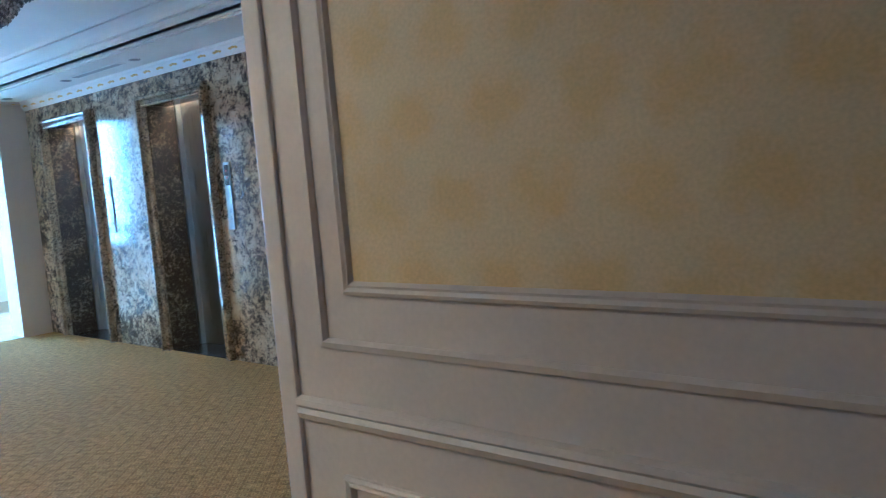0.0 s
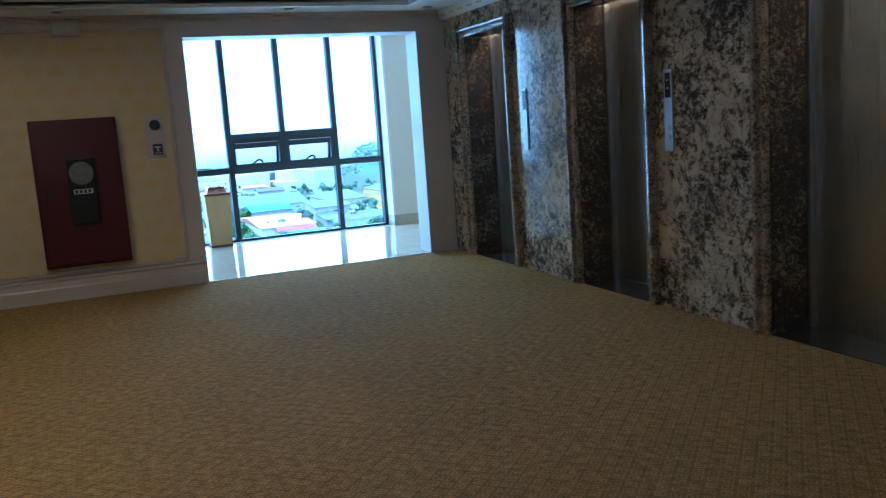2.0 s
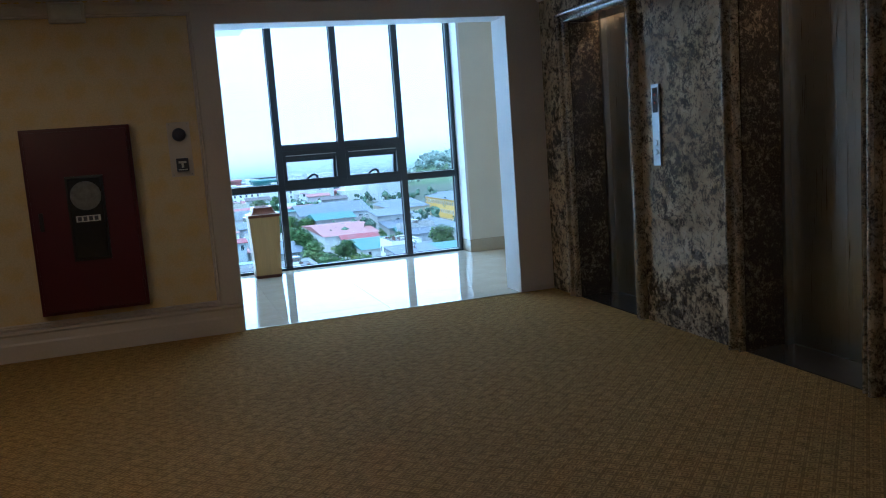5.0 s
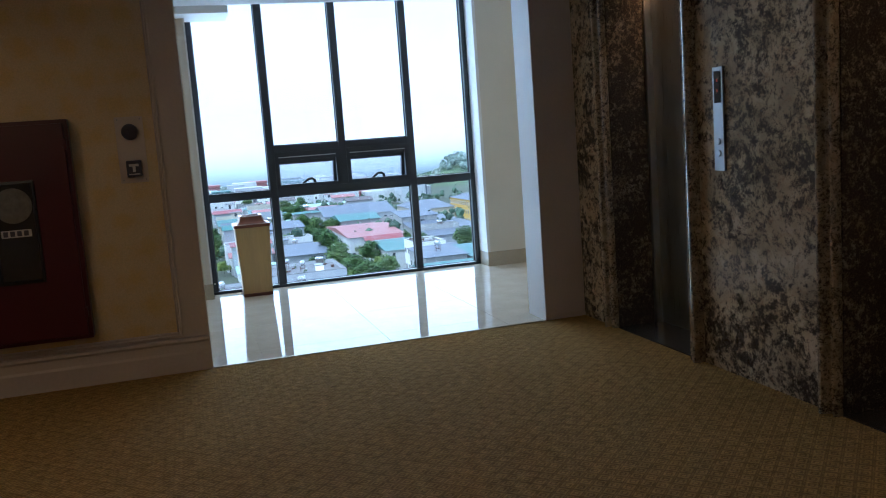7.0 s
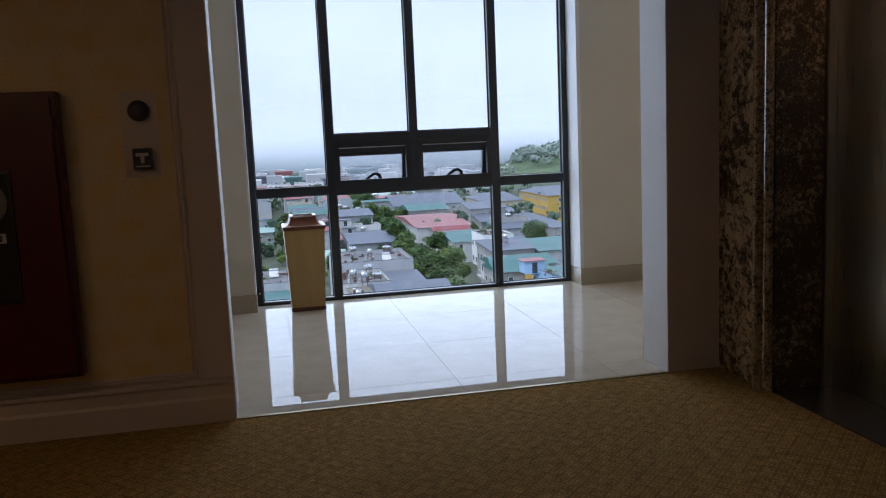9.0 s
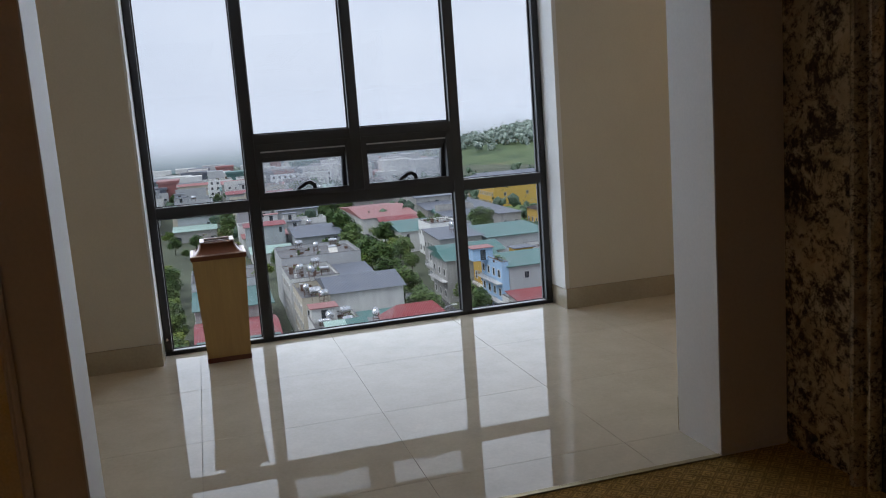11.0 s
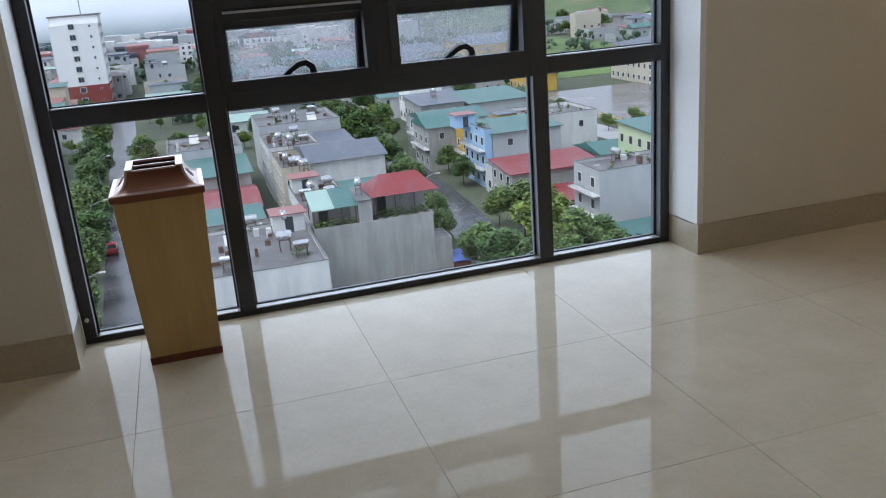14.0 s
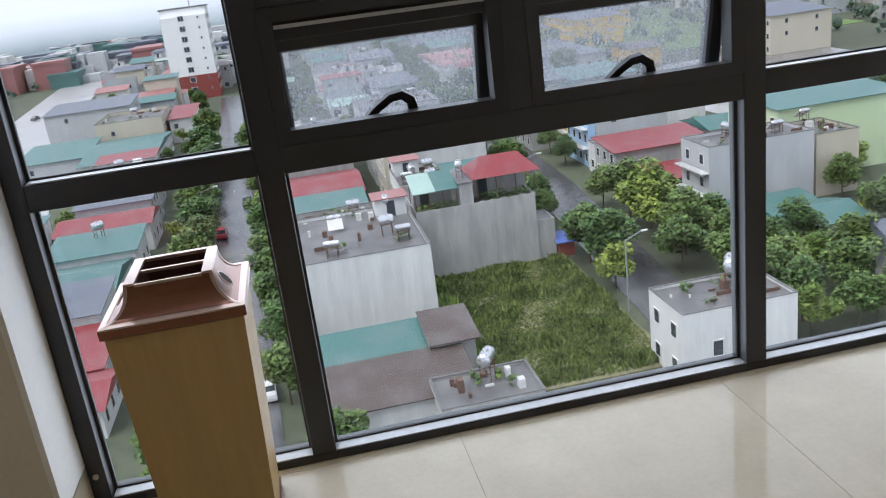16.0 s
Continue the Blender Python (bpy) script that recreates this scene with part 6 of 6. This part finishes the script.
# left of the long street
row = [(-128.2, -114.6, -33.5, -23.4, -34.6, "white", "gable", "teal", 1.4), (-138.4, -128.8, -34.5, -22.4, -33.6, "white", "shed", "teal", 0.8), (-151.5, -142, -36, -22, -33.6, "white", "gable", "red", 1.2),
       (-113.8, -104, -34, -22.8, -33.0, "white", "shed", "slate", 0.8), (-103, -93, -31, -21, -34.8, "pale", "shed", "red", 0.8), (-92.5, -84, -28, -19.5, -35.0, "white", "gable", "red", 1.0), (-163, -152.5, -35, -23, -32.5, "pale", "shed", "slate", 0.7),
       (-113, -100, -48, -36.5, -34, "white", "shed", "red", 0.8), (-131, -115, -50, -37, -33.5, "white", "gable", "red", 1.0), (-151, -134, -51, -39, -33, "white", "shed", "teal", 0.8), (-176, -165, -36, -24, -31, "grey", "flat", "concrete", 0),
       (-190, -178, -37, -26, -32, "white", "shed", "red", 1.0), (-225, -206, -59, -44, -33.5, "pale", "shed", "teal", 0.9), (-224.5, -196, -43, -27.5, -33.6, "white", "gable", "teal", 1.2), (-246, -228, -45, -29, -31, "cream", "flat", "concrete", 0),
       (-268, -250, -62, -40, -29, "pale", "shed", "slate", 1.0), (-248, -232, -28, -22, -32, "white", "shed", "red", 1.0)]
for x0, x1, y0, y1, z, w, rf, rc, rs in row:
    house(x0, x1, y0, y1, z, w, rf, rc, rs, front="+y", side_windows=1)
for x, y, z in ((-170, -30, -30.9), (-238, -37, -30.9), (-108, -28, -32.2), (-135, -28, -32.8)):
    water_tank(x, y, z, 0.9, 40)
solar_heater(-172, -27, -30.9)

# tall white guest house with a red base
ht = town_thing("hotel_building", "tall white tower block on a red base", "tower block", "", -330, -28.5, GZ, 0.0, 1.10)
part("wall", boxes([(-8, 8, -7, 7, 7.5, 25.8), (-8, 4, -7, 7, 25.8, 28.0)]), WALLS["bright"], ht)
part("base", boxes([(-8.05, 8.05, -7.05, 7.05, 0, 7.5)]), WALLS["brick"], ht, "red painted base storeys")
part("roof", boxes([(-8.4, 4.4, -7.4, 7.4, 28.0, 28.4)]), ROOFS["concrete"], ht)
part("mast", boxes([(-0.15, 0.15, 2.0, 2.3, 28.4, 40)]), M_RAIL, ht)
for k in range(8):
    put_window(ht, "+x", -0.6, 2.2 + 3.15 * k, (-8.05, 8.05, -7, 7), 1.6, 1.15)
    put_window(ht, "+x", 4.6, 2.6 + 3.15 * k, (-8.05, 8.05, -7, 7), 0.5, 0.5)
    for u in (-5, 0, 5):
        put_window(ht, "+y", u, 2.2 + 3.15 * k, (-8, 8, -7, 7.05), 1.2, 1.0)

# yard buildings far right
house(-330, -250, 88, 95, -33.5, "grey", "shed", "slate", 0.8, label="long grey shed with a row of openings", front="+x")
house(-255, -240, 99, 108, -33, "yellow", "gable", "brown", 1.4, label="ochre yard house under a brown roof")
house(-250, -225, 132, 150, -27.5, "cream", "hip", "slate", 2.4, label="two-storey cream villa with a slate roof", side_windows=4)
house(-372, -352, 118, 146, -30.6, "yellow", "gable", "slate", 2.2, label="long ochre school building", front="+x")
fence = town_thing("yard_fence", "ochre-and-white masonry fence along the yard", "fence", "", -180, 98.0, GZ)
for i in range(14):
    part("pillar", boxes([(-22 + i * 3.2, -21.6 + i * 3.2, -0.2, 0.2, 0, 1.7)]), WALLS["yellow"], fence)
    part("fence_panel", boxes([(-21.6 + i * 3.2, -18.8 + i * 3.2, -0.08, 0.08, 0, 1.2)]), WALLS["cream"], fence)


def street_lamp(x, y, rz):
    e = town_thing("street_lamp", "tall grey street lamp with a curved arm", "street lamp", "street lamps", x, y, GZ, rz)
    part("pole", turned([(0.11, 0), (0.07, 8.2), (0.03, 8.3)], 10), M_RAIL, e)
    bm = bmesh.new()
    for k in range(5):
        bm_box(bm, k * 0.42, k * 0.42 + 0.46, -0.04, 0.04, 8.2 + 0.14 * k, 8.28 + 0.14 * k)
    part("arm", bm, M_RAIL, e)
    part("lamp_head", box(2.0, 2.7, -0.14, 0.14, 8.72, 8.88, 0.04), M_SURROUND, e)


street_lamp(-88.5, 33.8, 100)
street_lamp(-128, 34.4, 80)
for x in (-105, -140, -175):
    street_lamp(x, street_y(x) - 3.9, 90)


def parked_car(x, y, rz, mat_body):
    e = town_thing("car", "small car parked at the kerb", "car", "parked cars", x, y, GZ + 0.1, rz)
    bm = bmesh.new()
    frustum(bm, [(2.05, 0.82, 0.25), (2.1, 0.86, 0.55), (2.0, 0.84, 0.85), (1.2, 0.74, 0.9), (0.85, 0.62, 1.42)])
    part("body", bm, mat_body, e)
    part("glass_house", frustum(bmesh.new(), [(1.19, 0.755, 0.93), (0.90, 0.645, 1.36)]), M_PANE, e)
    for sx in (-1.25, 1.25):
        for sy in (-0.8, 0.8):
            o = part("wheel", turned([(0.12, -0.1), (0.32, -0.1), (0.32, 0.1), (0.12, 0.1)], 16), M_BLACK, e)
            o.matrix_basis = pose(sx, sy, 0.30, 90, 0, 0)


CARS = [surface("car_red", (0.35, 0.02, 0.03), 0.25), surface("car_white", (0.7, 0.7, 0.7), 0.25), surface("car_grey", (0.12, 0.13, 0.14), 0.25)]
for i, (x, y, rz) in enumerate(((-142, street_y(-142) - 2.3, 183), (-86, street_y(-86) + 2.3, 3), (-160, street_y(-160) + 2.2, 3), (-240, -70, 170), (-270, -78, 170), (-330, -86, 170))):
    parked_car(x, y, rz, CARS[i % 3])

# a canopied stall at the lot's corner
st = town_thing("street_stall", "small brick hut with a blue and white awning", "stall", "", -109.0, 33.6, GZ)
part("wall", boxes([(-1.2, 1.2, -1, 1, 0, 1.9)]), WALLS["brick"], st)
part("awning", roof_bm("shed", -1.3, 1.3, -1.1, 1.1, 1.9, 0.6, 0.3), surface("blue_awning", (0.08, 0.14, 0.42), 0.6), st, "blue plastic awning")

# larger roofs farther up the side street
house(-365, -333, 52, 80, -31.0, "pale", "gable", "slate", 3.2, label="broad warehouse under a grey-green gabled roof", detail="far")
house(-318, -298, 52, 66, -30.0, "grey", "gable", "teal", 1.6, label="workshop hall under a dull teal roof", detail="far")
house(-296, -254, 46.5, 63, -31.2, "white", "gable", "faded", 1.5, label="long white hall under a haze-paled red sheet roof", detail="far", side_windows=2)
house(-250, -226, 51, 62, -32.4, "white", "gable", "teal", 1.5, label="white house under a teal roof with a red end", detail="far")
house(-253, -250.2, 51, 62, -32.4, "white", "shed", "red", 1.2, label="lean-to with a red sheet roof", storeys=1, detail="far")
house(-224, -213, 56, 64, -29.6, "bright", label="tall narrow white house with a flat roof", parapet=0.5, side_windows=4)
house(-342, -306, 106, 124, -28.2, "yellow", "hip", "slate", 2.2, label="ochre villa under a grey hipped roof", side_windows=4)
house(-362, -330, 88, 104, -31.2, "cream", "hip", "slate", 2.6, label="pale house under a grey-blue hipped roof", detail="far")
for k in range(4):
    house(-478, -464, 2 + k * 17.5, 17 + k * 17.5, -27.2, "bright", label="white four-storey apartment block with rows of windows", parapet=0.6, front="+x", storeys=4)
for i in range(26):
    x = -200 - i * 7.6
    y = 42 + (-140 - x) * 0.025
    tree(x, y - 5.2 + rnd.uniform(-1, 0.6), rnd.choice((0, 1, 3)), rnd.uniform(0.8, 1.2), "leafy tree along the far side street")
    if i % 3:
        tree(x - 3, y + 4.6 + rnd.uniform(-0.6, 1), rnd.choice((0, 1, 2)), rnd.uniform(0.7, 1.1), "leafy tree along the far side street")

# the rest of the town
WALLS["town"] = wall_stained("town_grey_render", (0.46, 0.48, 0.50), 0.3)
wk = ("white", "pale", "grey", "town", "grey", "white", "town", "cream")
rk = ("red", "faded", "teal", "slate", "slate", "teal", "brown", "faded", "mint")
town = random.Random(23)
LAID = len(HOUSES)
gy = -150.0
while gy < 250:
    gx = -206.0
    deep = town.uniform(11, 16)
    while gx > -466:
        w, d = town.choice((4.8, 5.2, 6.0, 7.5, 10.0, 13.0)), deep * town.uniform(0.75, 1.0)
        x, y = gx - w / 2, gy + town.uniform(-0.8, 0.8)
        gx -= w + town.choice((0.05, 0.05, 0.4, 2.5))
        if abs(y - street_y(x)) < 14 and x > -330 or (x > -345 and x < -305 and -50 < y < -8):
            continue
        if abs(y + 62 + (x + 200) * -0.16) < 24 and y < -40 or (x < -160 and 82 < y < 200) or (x > -230 and -64 < y < 86) or (37 < y < 56 and x > -300):
            continue
        if any(p - 1 < x + w / 2 and x - w / 2 < q + 1 and r - 1 < y + d / 2 and y - d / 2 < v + 1 for p, q, r, v in HOUSES[:LAID]):
            continue
        if town.random() < 0.17:
            tree(x, y, town.randrange(4), town.uniform(0.9, 1.4), "green tree among the far houses")
            continue
        flat = town.random() < 0.45
        ZTOP = GZ + town.choice((3.8, 5.0, 6.8, 7.4, 8.6, 10.2, 11.5)) * (0.75 if w > 9 else 1.0)
        house(x - w / 2, x + w / 2, y - d / 2, y + d / 2, ZTOP, town.choice(wk), "flat" if flat else town.choice(("gable", "shed", "shed", "hip")), "concrete" if flat else town.choice(rk), town.uniform(0.5, 1.6), front="-y", parapet=town.choice((0.4, 0.8)), detail="far")
        if x > -340 and town.random() < (0.5 if flat else 0.1):
            (water_tank if town.random() < 0.6 else solar_heater)(x, y, ZTOP + (0.0 if flat else 0.4), 1.0, town.uniform(0, 180))
        if town.random() < 0.16:
            tree(x + w / 2, y - d / 2 - 2.0, town.randrange(4), town.uniform(0.6, 0.95), "green tree among the far houses")
    gy += deep + town.choice((0.3, 5.5))

# small trees and bushes in the gaps between the houses
placed = 0
for i in range(3000):
    x, y = (town.uniform(-235, -66), town.uniform(-62, 96)) if i % 3 else (town.uniform(-330, -235), town.uniform(-90, 84))
    if placed >= 112 or abs(y - street_y(x)) < 5 or 34 < y < 46 or (-108 < x < -66 and 8 < y < 35) or (x < -150 and y < -48):
        continue
    if any(p - 1.6 < x < q + 1.6 and r - 1.6 < y < s + 1.6 for p, q, r, s in HOUSES):
        continue
    placed += 1
    tree(x, y, town.randrange(4), town.uniform(0.35, 0.85), "small green tree in a gap between houses")

for nm, col, cnt in (("white", "white", 260), ("grey", "pale", 240), ("red", "faded", 120), ("teal", "teal", 60), ("slate", "slate", 110)):
    bm = bmesh.new()
    for i in range(cnt):
        x, y = town.uniform(-655, -470), town.uniform(-420, 330)
        if y > 130:
            continue
        w, d, h = town.uniform(8, 18), town.uniform(8, 18), town.choice((4, 7, 7, 10, 13))
        if nm in ("white", "grey"):
            bm_box(bm, x, x + w, y, y + d, GZ, GZ + h)
        else:
            bm_box(bm, x, x + w * 1.4, y, y + d * 1.2, GZ + h - 1.2, GZ + h)
            bm_box(bm, x + 0.6, x + w * 1.4 - 0.6, y + 0.6, y + d * 1.2 - 0.6, GZ, GZ + h - 1.2)
    for v in bm.verts:
        px, py, k = plan(v.co.x, v.co.y)
        v.co = (px, py, GZ + (v.co.z - GZ) * k)
    me = mesh_of("far_roofs", bm, WALLS[col] if col in WALLS else ROOFS[col])
    tagged(new("far_roofs", me), "distant %s roofs and walls of the town" % nm, "far houses", "", "stuff")


# far trees: clumps of small leaves over the plain and the hill
def hill_z(x, y):
    u, v = (x + 620) / 170, (y - 395) / 115
    h = 17 * math.exp(-(u * u + v * v))
    u, v = (x + 850) / 230, (y - 640) / 170
    h += 30 * math.exp(-(u * u + v * v))
    u, v = (x + 720) / 130, (y - 300) / 95
    h += 15 * math.exp(-(u * u + v * v))
    return GZ - 2 + h + 2.5 * noise.noise((x * 0.02, y * 0.02, 0))


bm = bmesh.new()
grid = [[bm.verts.new((*plan(x, y)[:2], GZ + (hill_z(x, y) - GZ) * plan(x, y)[2])) for y in range(60, 1000, 20)] for x in range(-1150, -360, 20)]
for i in range(len(grid) - 1):
    for j in range(len(grid[0]) - 1):
        bm.faces.new((grid[i][j], grid[i + 1][j], grid[i + 1][j + 1], grid[i][j + 1]))
def hill_material():
    """Terraced slope: grass, darker scrub and bare brown patches."""
    m, t, b = nodes_of("hill_grass")
    v = place_coords(t)
    wide = noise_of(t, v, 0.016, 4.0)
    fine = noise_of(t, v, 0.12, 5.0)
    c = ramp_of(t, wide, [(0.38, (0.050, 0.085, 0.040)), (0.50, (0.095, 0.140, 0.060)), (0.60, (0.115, 0.155, 0.068)), (0.68, (0.20, 0.165, 0.095))])
    c = mix_of(t, 1.0, c, ramp_of(t, fine, [(0.3, (0.62,) * 3), (0.7, (1.2,) * 3)]), "MULTIPLY")
    link(t, c, b.inputs["Base Color"])
    b.inputs["Roughness"].default_value = 0.95
    return m


structure("hill", bm, hill_material(), "green terraced hill behind the town", "hill")


# Leaf greens with the distance haze painted into the base colour.
M_HAZE_LEAF = leaf_material("haze_tinted_leaves", (0.17, 0.21, 0.20), (0.27, 0.32, 0.30))


def far_trees(name, spots, label, leaf=None):
    """Uneven crowns, each of several lumpy clumps with loose leaves about them."""
    vs, fs = [], []
    unit = bmesh.new()
    bmesh.ops.create_icosphere(unit, subdivisions=1, radius=1.0)
    ball = [v.co.copy() for v in unit.verts]
    tris = [tuple(v.index for v in f.verts) for f in unit.faces]
    unit.free()
    for x, y, z, s in spots:
        x, y, k = plan(x, y)
        s *= k
        base = Vector((x, y, GZ + (z - GZ) * k + s * 0.55))
        for i in range(6):
            c = base + Vector((town.gauss(0, 0.26), town.gauss(0, 0.26), town.gauss(0, 0.24))) * s
            r = s * town.uniform(0.13, 0.30)
            o = len(vs)
            vs += [tuple(c + q * r * town.uniform(0.7, 1.25)) for q in ball]
            fs += [(o + a, o + b, o + d) for a, b, d in tris]
        for i in range(26):
            p = base + Vector((town.gauss(0, 0.36), town.gauss(0, 0.36), town.gauss(0, 0.34))) * s
            a = town.uniform(0, 6.3)
            e1 = Vector((math.cos(a), math.sin(a), town.uniform(-0.6, 0.6))) * s * 0.09
            e2 = Vector((-math.sin(a), math.cos(a), town.uniform(-0.6, 0.6))) * s * 0.07
            o = len(vs)
            vs += [tuple(p - e1), tuple(p + e2), tuple(p + e1), tuple(p - e2)]
            fs.append((o, o + 1, o + 2, o + 3))
    me = bpy.data.meshes.new(name)
    me.from_pydata(vs, [], fs)
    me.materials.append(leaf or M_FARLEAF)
    return tagged(new(name, me), label, "trees", "", "stuff")


spots = []
for i in range(620):
    x, y = town.uniform(-660, -260), town.uniform(-450, 100)
    if abs(y - street_y(x)) > 9 and abs(y + 72 - (x + 245) * 0.115) > 19 and not (x > -345 and x < -300 and -48 < y < -10):
        spots.append((x, y, GZ, town.uniform(4, 8)))
band = []
for i in range(1300):
    a, r = radians(town.uniform(163, 238)), town.uniform(600, 700)
    band.append((r * math.cos(a), r * math.sin(a), GZ + (r - 600) * 0.05, town.uniform(3.0, 5.5)))
for i in range(260):
    x, y = town.uniform(-470, -150), town.uniform(84, 330)
    if not (-262 < x < -160 and 88 < y < 165) and (town.random() < 0.35 or not (-420 < x < -262 and 96 < y < 190)):
        spots.append((x, y, GZ, town.uniform(4, 7)))
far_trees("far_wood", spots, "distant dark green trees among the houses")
spots = []
for i in range(3400):
    x, y = (town.uniform(-800, -640), town.uniform(215, 520)) if i % 4 else (town.gauss(-850, 90), town.gauss(620, 100))
    z = hill_z(x, y)
    if z > -29 or town.random() < 0.08:
        spots.append((x, y, z, town.uniform(4, 9.5)))
far_trees("mist_wood", band, "trees at the edge of the plain, haze painted into their leaves", M_HAZE_LEAF)
far_trees("hill_wood", spots, "wood along the hill's crest, haze painted into its leaves", M_HAZE_LEAF)

# misty ridge closing the view: haze painted as a glow that pales with height
def mist_material():
    m = bpy.data.materials.new("painted_haze_ridge")
    m.use_nodes = True
    t = m.node_tree
    t.nodes.clear()
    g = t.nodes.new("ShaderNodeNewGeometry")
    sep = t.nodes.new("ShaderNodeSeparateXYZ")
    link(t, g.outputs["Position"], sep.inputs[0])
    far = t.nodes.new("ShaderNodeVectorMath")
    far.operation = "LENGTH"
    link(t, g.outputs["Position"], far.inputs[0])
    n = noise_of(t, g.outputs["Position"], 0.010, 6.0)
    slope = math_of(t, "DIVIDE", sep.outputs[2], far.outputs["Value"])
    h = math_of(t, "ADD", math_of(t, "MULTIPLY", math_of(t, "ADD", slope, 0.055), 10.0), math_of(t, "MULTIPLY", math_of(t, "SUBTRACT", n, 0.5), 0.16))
    # Painted mist: dark foot of the hills up to sky white.
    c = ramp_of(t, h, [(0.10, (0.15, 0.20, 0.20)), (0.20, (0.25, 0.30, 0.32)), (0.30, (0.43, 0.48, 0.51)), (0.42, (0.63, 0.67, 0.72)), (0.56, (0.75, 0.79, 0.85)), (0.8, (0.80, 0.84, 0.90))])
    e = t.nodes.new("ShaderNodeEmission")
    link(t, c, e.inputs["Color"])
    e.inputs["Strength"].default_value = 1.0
    clear = t.nodes.new("ShaderNodeBsdfTransparent")
    fade = t.nodes.new("ShaderNodeMixShader")
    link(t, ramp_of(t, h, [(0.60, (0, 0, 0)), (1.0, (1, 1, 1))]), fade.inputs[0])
    link(t, e.outputs[0], fade.inputs[1])
    link(t, clear.outputs[0], fade.inputs[2])
    link(t, fade.outputs[0], t.nodes.new("ShaderNodeOutputMaterial").inputs["Surface"])
    return m


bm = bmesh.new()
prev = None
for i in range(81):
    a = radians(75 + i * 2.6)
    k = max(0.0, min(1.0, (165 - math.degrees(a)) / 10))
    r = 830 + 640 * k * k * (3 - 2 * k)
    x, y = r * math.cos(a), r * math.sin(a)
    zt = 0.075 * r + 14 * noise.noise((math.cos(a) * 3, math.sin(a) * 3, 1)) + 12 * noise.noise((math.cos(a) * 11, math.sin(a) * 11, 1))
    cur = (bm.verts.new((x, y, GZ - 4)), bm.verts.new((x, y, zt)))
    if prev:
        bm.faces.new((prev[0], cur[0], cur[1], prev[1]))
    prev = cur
structure("backdrop", bm, mist_material(), "glowing backdrop of hills with painted mist", "backdrop")
